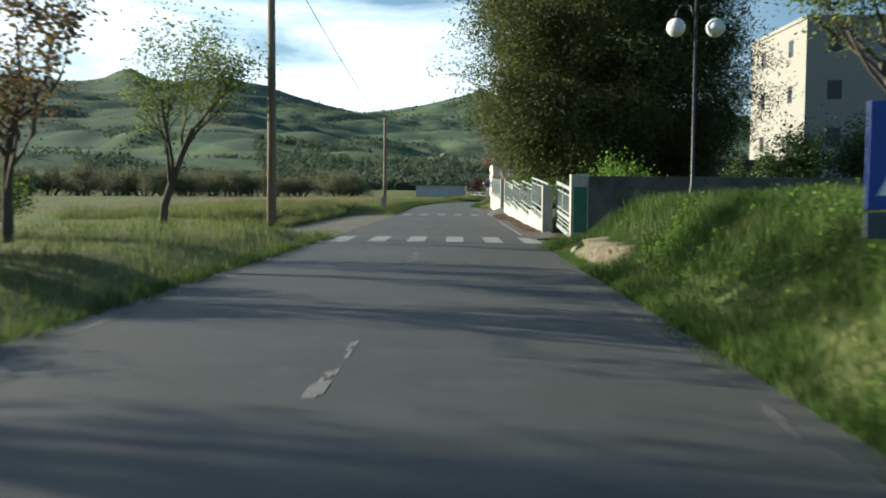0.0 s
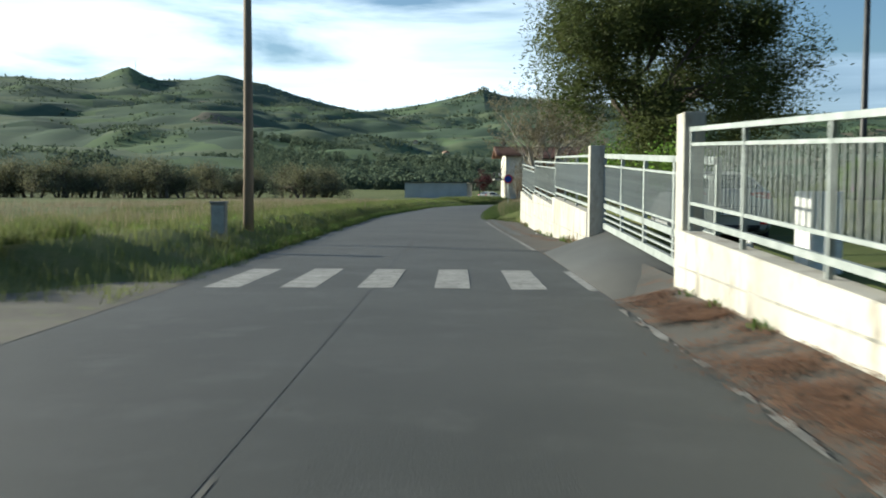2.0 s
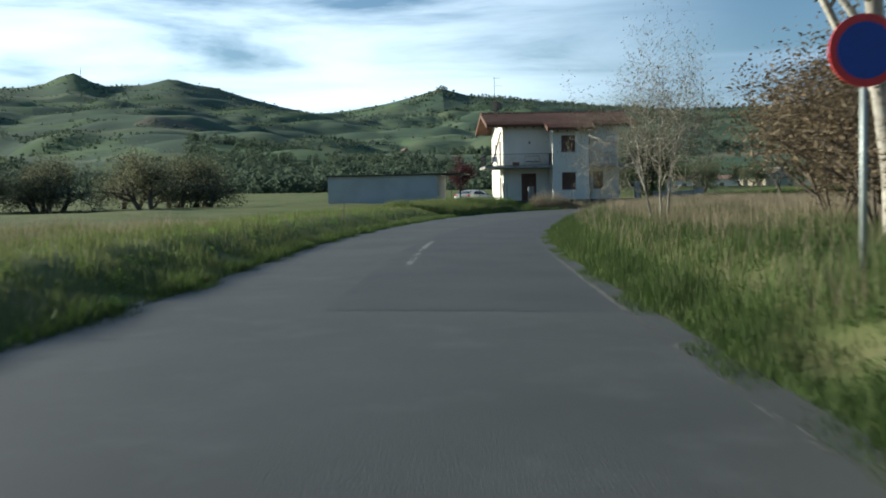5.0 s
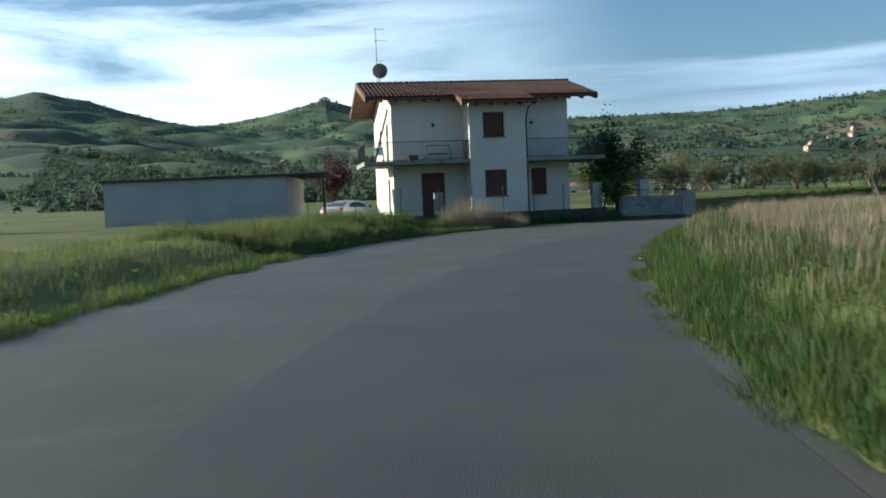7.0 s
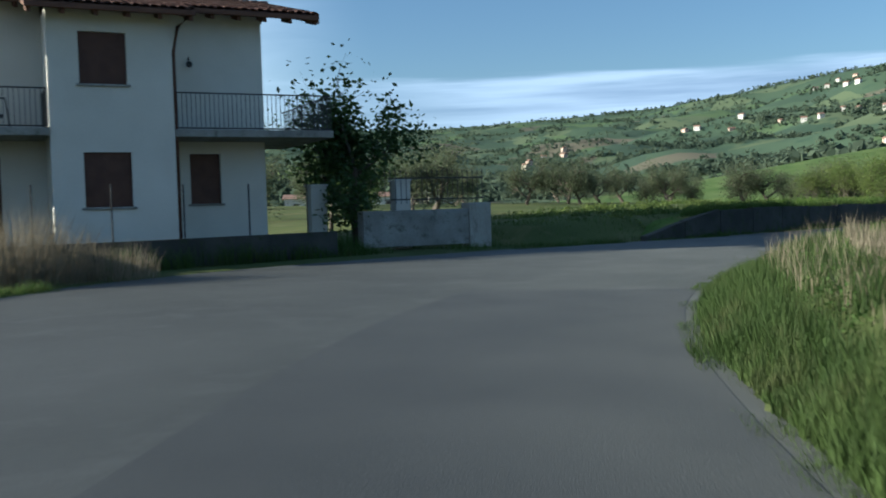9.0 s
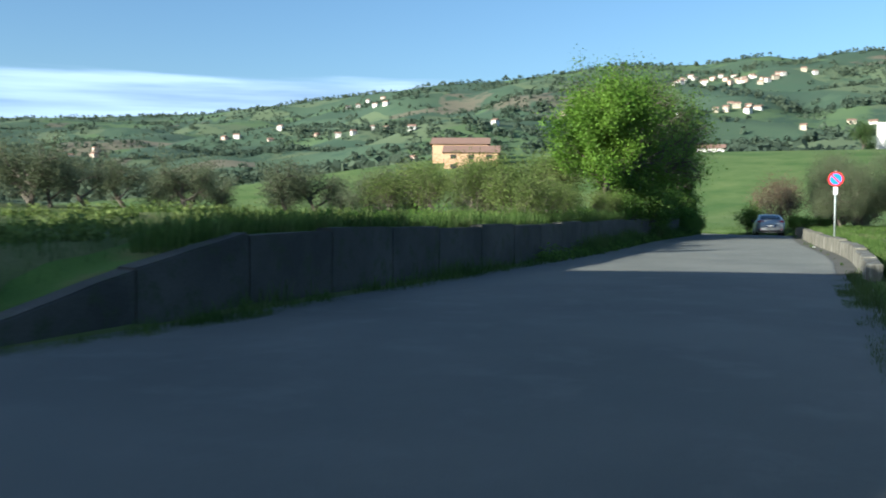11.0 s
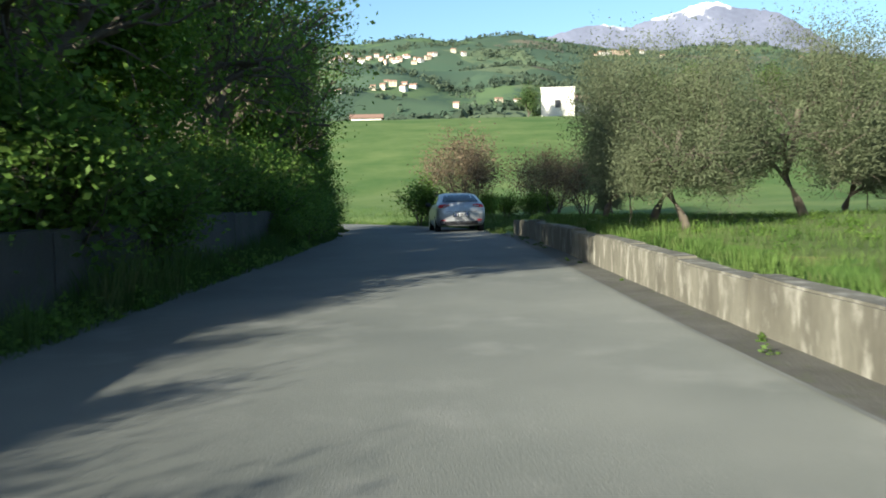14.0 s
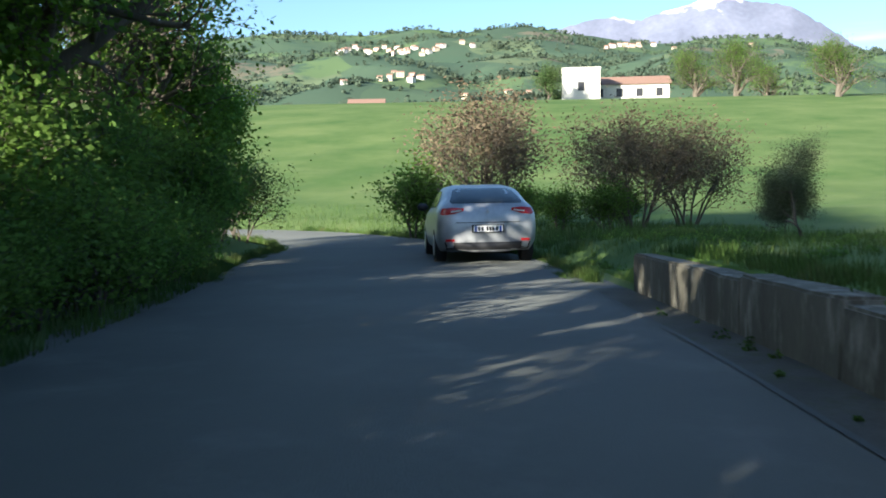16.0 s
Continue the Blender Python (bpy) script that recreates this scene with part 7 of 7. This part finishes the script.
# ---- grass beside the road ----
def blades(name, label, p0, p1, side, d0, d1, count, h0, h1, width, mat, seed, clump=0.5):
    rng = np.random.RandomState(seed)
    p = rng.uniform(p0, p1, count)
    d = d0 + (d1 - d0) * rng.uniform(0, 1, count) ** 1.5
    i = np.clip((p * PER).astype(int), 0, N - 2)
    fr = (p * PER - i)[:, None]
    if side == "L":
        e, out = LEFT[i] * (1 - fr) + LEFT[i + 1] * fr, ACROSS[i]
    else:
        e, out = RIGHT[i] * (1 - fr) + RIGHT[i + 1] * fr, -ACROSS[i]
    xy = e + out * d[:, None]
    keep = wave(xy[:, 0], xy[:, 1], 1.7, 51) + 0.5 * wave(xy[:, 0], xy[:, 1], 0.6, 52) > rng.normal(-clump * 0.4, 0.25, count)
    xy, d = xy[keep], d[keep]
    c = len(xy)
    tall = 0.75 + 0.5 * wave(xy[:, 0], xy[:, 1], 2.6, 53) + 0.2 * wave(xy[:, 0], xy[:, 1], 0.9, 54)
    h = (h0 + (h1 - h0) * rng.uniform(0, 1, c)) * np.clip(tall, 0.3, 1.5) * np.clip(0.45 + d * 1.2, 0.45, 1)
    b = np.column_stack([xy, land_z(xy[:, 0], xy[:, 1]) - 0.02])
    a = rng.uniform(0, 6.283, c)
    w = width * rng.uniform(0.6, 1.4, c)
    s = np.column_stack([np.cos(a), np.sin(a), np.zeros(c)]) * w[:, None]
    la = rng.uniform(0, 6.283, c)
    lean = np.column_stack([np.cos(la), np.sin(la), np.zeros(c)]) * (h * rng.uniform(0.05, 0.5, c))[:, None]
    up = np.column_stack([np.zeros(c), np.zeros(c), h])
    v = np.stack([b - s, b + s, b + up * 0.6 + lean * 0.4 + s * 0.7, b + up + lean, b + up * 0.6 + lean * 0.4 - s * 0.7], 1).reshape(-1, 3)
    k = np.arange(c)[:, None] * 5
    f = np.concatenate([k + np.array([[0, 1, 2]]), k + np.array([[0, 2, 4]]), k + np.array([[4, 2, 3]])])
    return tagged(raw(name, v, f, mat), label, "grass", kind="stuff")


blades("verge_grass", "green grass on the verge", 0.7, 1.98, "L", 0.05, 6, 35100, 0.10, 0.32, 0.0054, M_MEADOW, 61)
blades("verge_grass", "tall green grass along the meadow", 2.75, 7, "L", 0.1, 8, 121500, 0.10, 0.34, 0.0054, M_MEADOW, 62)
blades("verge_grass", "green grass before the house", 7, 11.6, "L", 0.1, 6, 40500, 0.10, 0.34, 0.0054, M_MEADOW, 63)
blades("verge_grass", "long lush grass on the bank", 1.49, 1.65, "R", 1.0, 9, 18900, 0.12, 0.40, 0.0054, M_BLADE, 75)
blades("verge_grass", "long lush grass on the bank", 1.65, 1.78, "R", 0.15, 9, 17550, 0.12, 0.40, 0.0054, M_BLADE, 76)
blades("verge_grass", "long lush grass on the bank", 0.9, 1.49, "R", 0.15, 9, 125000, 0.12, 0.40, 0.0054, M_BLADE, 64, 1.3)
blades("verge_grass", "long grass and weeds on the verge", 4.5, 11.5, "R", 0.05, 5, 202500, 0.10, 0.36, 0.0037, M_ROUGH, 65, 1.3)
blades("dry_grass", "tall pale dry grass", 6.2, 11.6, "R", 1.9, 12, 81000, 0.25, 0.6, 0.0036, M_DRY, 66)
blades("verge_grass", "grass beside the shaded road", 11, 15.3, "R", 0.1, 5, 32400, 0.08, 0.28, 0.0060, M_BLADE, 67)
blades("verge_grass", "rough grass above the retaining wall", 15.2, 20.5, "R", 0.8, 9, 89100, 0.06, 0.22, 0.0048, M_BLADE, 68)
blades("verge_grass", "weeds at the foot of the dark wall", 14.2, 20, "L", 0.12, 0.8, 16200, 0.08, 0.4, 0.0060, M_BLADE, 69)
blades("verge_grass", "tall weeds before the dark wall", 16.0, 18.4, "L", 0.3, 0.85, 12150, 0.25, 0.85, 0.0060, M_BLADE, 79)
blades("verge_grass", "rough field edge above the wall", 13.1, 18.2, "L", 1.2, 10, 48600, 0.08, 0.28, 0.0054, M_BLADE, 70)
blades("verge_grass", "grass by the far bend", 19.8, 22.5, "R", 0.2, 6, 12150, 0.12, 0.4, 0.0072, M_BLADE, 71)
blades("verge_grass", "tall green grass behind the lay-by", 1.93, 2.95, "L", 2.5, 9, 81000, 0.18, 0.5, 0.0060, M_MEADOW, 72)
blades("verge_grass", "tall grass before the garden wall", 10.4, 12.9, "L", 2.2, 6.5, 35100, 0.25, 0.7, 0.0060, M_BLADE, 73)
blades("dry_grass", "dry stalks in the meadow", 2.0, 7.0, "L", 3.0, 16, 40500, 0.25, 0.55, 0.0042, M_DRY, 74)
blades("verge_grass", "grass at the foot and lip of the earth face", 1.49, 1.66, "R", 0.12, 0.36, 3510, 0.10, 0.26, 0.0054, M_BLADE, 77)
blades("verge_grass", "grass hanging over the earth face", 1.49, 1.66, "R", 0.72, 1.1, 4860, 0.25, 0.42, 0.0054, M_BLADE, 78)


blades("verge_grass", "dense low grass along the asphalt's edge", 4.72, 11.5, "R", -0.10, 0.7, 100000, 0.22, 0.42, 0.0045, M_ROUGH, 93, 2.4)
blades("verge_grass", "tall grass on the bank before the house", 9.4, 10.8, "L", 0.8, 5, 32000, 0.3, 0.72, 0.006, M_MEADOW, 96)
blades("dry_grass", "dry stalks among the verge grass", 4.6, 11.5, "R", 0.9, 5, 16000, 0.25, 0.55, 0.0034, M_DRY, 95)
blades("verge_grass", "dense low grass along the asphalt's edge", 2.9, 11.5, "L", 0.02, 0.8, 40000, 0.10, 0.24, 0.0045, M_MEADOW, 94, 1.6)


# ---- ragged grass that hangs over the asphalt's edge ----
for p0, p1, side, seed in ((0.8, 1.9, "L", 81), (2.85, 11.5, "L", 82), (13.2, 14.3, "L", 83), (19.4, 22, "L", 84), (0.9, 1.48, "R", 85), (1.65, 1.75, "R", 88), (4.5, 15.2, "R", 86), (19.2, 22, "R", 87)):
    blades("edge_grass", "short grass creeping over the asphalt edge", p0, p1, side, -0.08, 0.35, int(12000 * (p1 - p0) ** 0.8), 0.18, 0.42, 0.005, M_ROUGH if seed == 86 else M_BLADE, seed, 0.9)


def tuft(name, label, x, y, z, radius, count, h0, h1, width, mat, seed, squash=1.0, turn=0.0):
    """One clump of blades or stalks that fans out from its foot."""
    rng = np.random.RandomState(seed)
    a, rr = rng.uniform(0, 6.283, count), radius * np.sqrt(rng.uniform(0, 1, count))
    ox, oy = np.cos(a) * rr, np.sin(a) * rr * squash
    c, s = math.cos(radians(turn)), math.sin(radians(turn))
    bx, by = x + ox * c - oy * s, y + ox * s + oy * c
    h = rng.uniform(h0, h1, count) * (1.05 - 0.5 * rr / radius)
    bz = (land_z(bx, by) if z is None else np.full(count, z)) - 0.03
    base = np.column_stack([bx, by, bz])
    la = a + rng.normal(0, 0.7, count)
    lean = np.column_stack([np.cos(la), np.sin(la), np.zeros(count)]) * (h * rng.uniform(0.05, 0.45, count))[:, None]
    w = rng.uniform(0, 6.283, count)
    side = np.column_stack([np.cos(w), np.sin(w), np.zeros(count)]) * width
    up = np.column_stack([np.zeros(count), np.zeros(count), h])
    v = np.stack([base - side, base + side, base + up * 0.6 + lean * 0.4 + side * 0.7, base + up + lean, base + up * 0.6 + lean * 0.4 - side * 0.7], 1).reshape(-1, 3)
    k = np.arange(count)[:, None] * 5
    f = np.concatenate([k + np.array([[0, 1, 2]]), k + np.array([[0, 2, 4]]), k + np.array([[4, 2, 3]])])
    return tagged(raw(name, v, f, mat), label, "weeds", kind="stuff")


tuft("dry_grass", "clump of tall pale dry reeds before the garden wall", 9.9, 171.7, None, 1.6, 1700, 1.1, 2.0, 0.006, M_DRY, 90, 0.5, 15)
tuft("dry_grass", "clump of tall pale dry reeds before the garden wall", 11.9, 172.5, None, 0.9, 450, 0.5, 1.1, 0.006, M_DRY, 91)
rng = np.random.RandomState(92)
for k in range(26):
    y = 63.9 + 24 * rng.rand()
    tuft("wall_weed", "small weeds at the foot of the white wall", wall_x(y) - 0.05, y, foot_z(y), 0.12, 26, 0.06, rng.uniform(0.12, 0.45), 0.012, M_BLADE if rng.rand() < 0.7 else M_LEAF_TWIG, 100 + k, 2.2)
for k in range(10):
    y = 29.5 + 23 * rng.rand()
    tuft("wall_weed", "small weeds at the foot of the white wall", wall_x(y) - 0.05, y, foot_z(y), 0.10, 18, 0.04, 0.12, 0.010, M_BLADE, 130 + k, 2.0)
# grass hanging over the tops of the retaining walls
for side, p0, p1, d, tops, count, seed in (("L", 14.2, 19.3, 1.32, WALL_L, 180, 150), ("R", 15.1, 19.1, 1.0, WALL_R, 120, 260)):
    rng = np.random.RandomState(seed)
    for k in range(count):
        p = p0 + (p1 - p0) * (k + rng.uniform(0, 1)) / count
        i = min(int(p * PER), N - 2)
        e = at_station(p, 0.0 if side == "L" else 1.0) + (ACROSS[i] if side == "L" else -ACROSS[i]) * (d + rng.uniform(-0.06, 0.3))
        z = float(np.interp(p, [t[0] for t in tops], [t[1] for t in tops])) + float(road_z(p)) - 0.05
        top = rng.uniform(0.34, 0.6) * (1.25 if side == "L" else 0.5)
        tuft("wall_grass", "rough grass hanging over the wall's top", e[0], e[1], z, 0.32, 110, top * 0.4, top, 0.006, M_BLADE, seed + k)

# ---- rust-brown pine needles on the margin ----
M_NEEDLE = material("rust-brown pine needles", (0.115, 0.055, 0.030), (0.165, 0.085, 0.046), 4.0, 0.9, fine=30, bump=0.0, island=0.3)


def needles(x0, x1, y0, y1, count, seed):
    rng = np.random.RandomState(seed)
    x, y = rng.normal((x0 + x1) / 2, (x1 - x0) / 3.2, count), rng.uniform(y0, y1, count)
    keep = (wave(x * 1.6, y, 2.3, seed) + 0.4 * wave(x, y, 0.7, seed + 1) > rng.normal(0.0, 0.2, count)) & (x < 2.82) & (x > 1.5)
    x, y = x[keep], y[keep]
    a = rng.uniform(0, 6.283, len(x))
    l, w = rng.uniform(0.025, 0.06, len(x)), 0.005
    c, s = np.cos(a), np.sin(a)
    z = rng.uniform(0.012, 0.03, len(x)) + np.array([foot_z(q) for q in y]) * np.clip((x - 1.9) / 0.95, 0, 1) ** 1.4
    v = np.stack([np.column_stack([x + c * l * i - s * w * j, y + s * l * i + c * w * j, z + 0.004 * i]) for i, j in ((-1, -1), (1, -1), (1, 1), (-1, 1))], 1).reshape(-1, 3)
    tagged(raw("needle_litter", v, np.arange(len(v)).reshape(-1, 4), M_NEEDLE), "drift of rust-brown pine needles on the asphalt margin", "litter", kind="stuff")


needles(2.3, 2.85, 29, 44, 14000, 301)
needles(2.15, 2.8, 44, 53, 22000, 302)
needles(2.4, 3.0, 66, 86, 6000, 303)

# stones and crumbled earth at the gate pillar
rng = np.random.RandomState(310)
for k in range(40):
    bm = bmesh.new()
    s = rng.uniform(0.02, 0.06)
    bmesh.ops.create_icosphere(bm, subdivisions=1, radius=s)
    for q in bm.verts:
        q.co = q.co * rng.uniform(0.7, 1.2)
        q.co.z *= 0.6
    ob = link_bm("stone", bm, M_EARTH)
    ob.location = (rng.uniform(2.75, 3.1), rng.uniform(25.6, 28.5), 0.06 + s * 0.3)
    tagged(ob, "crumbled earthy stone beside the gate", "stone", "crumbled stones by the gate")
for x, y, s in ((2.5, 19.4, 0.12),):
    bm = bmesh.new()
    bmesh.ops.create_icosphere(bm, subdivisions=2, radius=s)
    for q in bm.verts:
        q.co *= 1 + 0.3 * noise.noise(q.co * 7 + Vector((x * 9, 0, 0)))
    ob = link_bm("boulder", bm, M_STONE, True)
    ob.location = (x, y, s * 0.5)
    tagged(ob, "pale boulder at the end of the grass bank", "stone")

# ---- yard behind the railing ----
simple_car("yard_car", "pale hatchback parked in the yard behind the railing", M_CARWHITE, pose(5.4, 60.4, height(5.4, 62), 0, 0, -4))
cb = empty("white_cabinet", pose(5.0, 54.8, height(5.0, 54.8), 0, 0, 8))
tagged(cb, "tall white metal cabinet standing in the yard", "cabinet")
bm = bmesh.new()
box(bm, -0.23, -0.2, -0.05, 0.23, 0.2, 1.1, 0.015)
part("body", bm, M_WHITE, cb)
bm = bmesh.new()
box(bm, -0.2, -0.215, 0.05, 0.2, -0.202, 1.06, 0.006)
part("door", bm, M_WHITE, cb)
bin_ = empty("wheeled_bin", pose(4.3, 48.6, height(4.3, 48.6), 0, 0, 12))
tagged(bin_, "dark green plastic wheeled bin behind the railing", "bin")
bm = bmesh.new()
hexa(bm, [(-0.2, -0.22, 0.06), (0.2, -0.22, 0.06), (0.2, 0.24, 0.06), (-0.2, 0.24, 0.06), (-0.27, -0.3, 0.92), (0.27, -0.3, 0.92), (0.27, 0.3, 0.92), (-0.27, 0.3, 0.92)])
part("body", bm, M_BINGREEN, bin_)
bm = bmesh.new()
hexa(bm, [(-0.29, -0.33, 0.92), (0.29, -0.33, 0.92), (0.29, 0.32, 0.92), (-0.29, 0.32, 0.92), (-0.24, -0.27, 0.98), (0.24, -0.27, 0.98), (0.25, 0.3, 1.0), (-0.25, 0.3, 1.0)])
part("lid", bm, M_BINGREEN, bin_)
for x in (-0.24, 0.2):
    bm = bmesh.new()
    tube(bm, [(x, 0.22, 0.1), (x + 0.04, 0.22, 0.1)], [0.1, 0.1], 14)
    part("wheel", bm, M_BLACK, bin_)
board = empty("barrier_board", pose(4.0, 54.6, height(4.0, 54.6), 0, 0, 78))
tagged(board, "pale grey barrier board with red and white end on two feet", "barrier")
bm = bmesh.new()
box(bm, -0.75, -0.02, 0.28, 0.75, 0.02, 0.62, 0.006)
part("panel", bm, M_WHITE, board, "pale grey panel")
for k in range(2):
    bm = bmesh.new()
    box(bm, -0.74 + 0.2 * k, -0.026, 0.3, -0.64 + 0.2 * k, -0.021, 0.6)
    part("red_stripe", bm, M_TAIL, board)
for x in (-0.55, 0.55):
    bm = bmesh.new()
    box(bm, x - 0.02, -0.2, -0.02, x + 0.02, 0.2, 0.03, 0.004)
    box(bm, x - 0.02, -0.018, 0.03, x + 0.02, 0.018, 0.28)
    part("foot", bm, M_GALV, board)
pl = empty("yard_light_pole", pose(9.0, 63.0, height(9.0, 63.0), 0, 0, 0))
tagged(pl, "dark painted steel light pole in the yard", "pole")
bm = bmesh.new()
tube(bm, [(0, 0, -0.2), (0, 0, 1.2), (0, 0, 9.0)], [0.09, 0.075, 0.05], 12)
part("shaft", bm, M_IRON, pl, smooth=True)
bm = bmesh.new()
box(bm, -0.14, -0.14, -0.1, 0.14, 0.14, 0.05, 0.01)
part("base_plate", bm, M_IRON, pl)

# ---- stakes in the meadow and litter by the road ----
for x, y, h in ((-2.75, 135.5, 0.62), (-5.0, 96.4, 0.34), (-5.6, 99.5, 0.4), (-6.8, 104, 0.5)):
    bm = bmesh.new()
    tube(bm, [(0, 0, -0.2), (0.015, 0, h * 0.6), (0.03, 0.01, h)], [0.028, 0.026, 0.022], 7)
    ob = link_bm("meadow_stake", bm, M_POLE, True)
    ob.location = (x, y, height(x, y))
    tagged(ob, "short weathered wooden stake in the meadow", "stake", "meadow stakes")
rng = np.random.RandomState(320)
for x, y in ((3.2, 8.8), (8.5, 145.6), (2.35, 47.0), (57.9, 179.4), (2.7, 71.5)):
    bm = bmesh.new()
    bmesh.ops.create_grid(bm, x_segments=4, y_segments=4, size=0.035)
    for q in bm.verts:
        q.co.z = 0.03 * noise.noise(q.co * 30 + Vector((x, y, 0))) + 0.02
    bmesh.ops.solidify(bm, geom=list(bm.faces), thickness=0.004)
    ob = link_bm("litter", bm, M_WHITE)
    ob.location = (x, y, max(height(x, y), 0.0) + 0.02)
    tagged(ob, "crumpled scrap of white paper by the road", "litter")


# ---- broad-leaved weeds in low mounds ----
def weeds(label, p0, p1, side, d0, d1, mounds, leaves, h0, h1, size, mat, seed):
    rng = np.random.RandomState(seed)
    p = rng.uniform(p0, p1, mounds)
    i = np.minimum((p * PER).astype(int), N - 2)
    d = d0 + (d1 - d0) * rng.uniform(0, 1, mounds) ** 1.3
    e = LEFT[i] if side == "L" else RIGHT[i]
    out = ACROSS[i] if side == "L" else -ACROSS[i]
    step = (LEFT[np.minimum(i + 1, N - 1)] - LEFT[i]) * ((p * PER) % 1.0)[:, None]
    xy = e + step + out * d[:, None]
    h = rng.uniform(h0, h1, mounds) * np.clip(0.6 + d * 0.5, 0.6, 1.0)
    k = np.repeat(np.arange(mounds), leaves)
    n = len(k)
    a, r = rng.uniform(0, 6.283, n), np.sqrt(rng.uniform(0, 1, n))
    reach = h[k] * rng.uniform(0.7, 1.2, n)
    x, y = xy[k, 0] + np.cos(a) * r * reach, xy[k, 1] + np.sin(a) * r * reach
    z = land_z(x, y) + h[k] * (1 - r ** 2) * rng.uniform(0.15, 1.0, n) + 0.01
    ob = leaf_mesh("weeds", np.column_stack([x, y, z]), size, 0.55, mat, rng, 0.5)
    return tagged(ob, label, "weeds", kind="stuff")


weeds("broad-leaved weeds along the field's edge above the wall", 14.3, 18.0, "L", 1.25, 2.3, 420, 60, 0.25, 0.55, 0.09, M_LEAF_GREEN, 501)
weeds("rough weeds over the field above the wall", 14.0, 18.2, "L", 2.0, 9, 700, 45, 0.12, 0.32, 0.09, M_LEAF_YEL, 502)
weeds("leafy weeds at the foot of the dark wall", 15.6, 18.4, "L", 0.25, 0.8, 130, 60, 0.2, 0.5, 0.08, M_LEAF_GREEN, 503)
weeds("leafy weeds among the verge grass", 4.5, 11.5, "R", 0.35, 4.5, 420, 60, 0.10, 0.26, 0.035, M_BLADE, 504)
weeds("leafy weeds among the bank's grass", 0.9, 1.49, "R", 0.4, 6, 260, 50, 0.15, 0.4, 0.06, M_LEAF_GREEN, 505)
weeds("leafy weeds among the bank's grass", 15.4, 20.3, "R", 0.9, 7, 420, 50, 0.06, 0.18, 0.045, M_LEAF_GREEN, 506)
weeds("leafy weeds among the verge grass", 3.0, 11.0, "L", 0.3, 4, 350, 55, 0.10, 0.24, 0.035, M_LEAF_GREEN, 507)
weeds("small weeds rooted in the gutter's dirt", 15.6, 18.9, "R", 0.12, 0.42, 28, 40, 0.03, 0.12, 0.035, M_BLADE, 508)
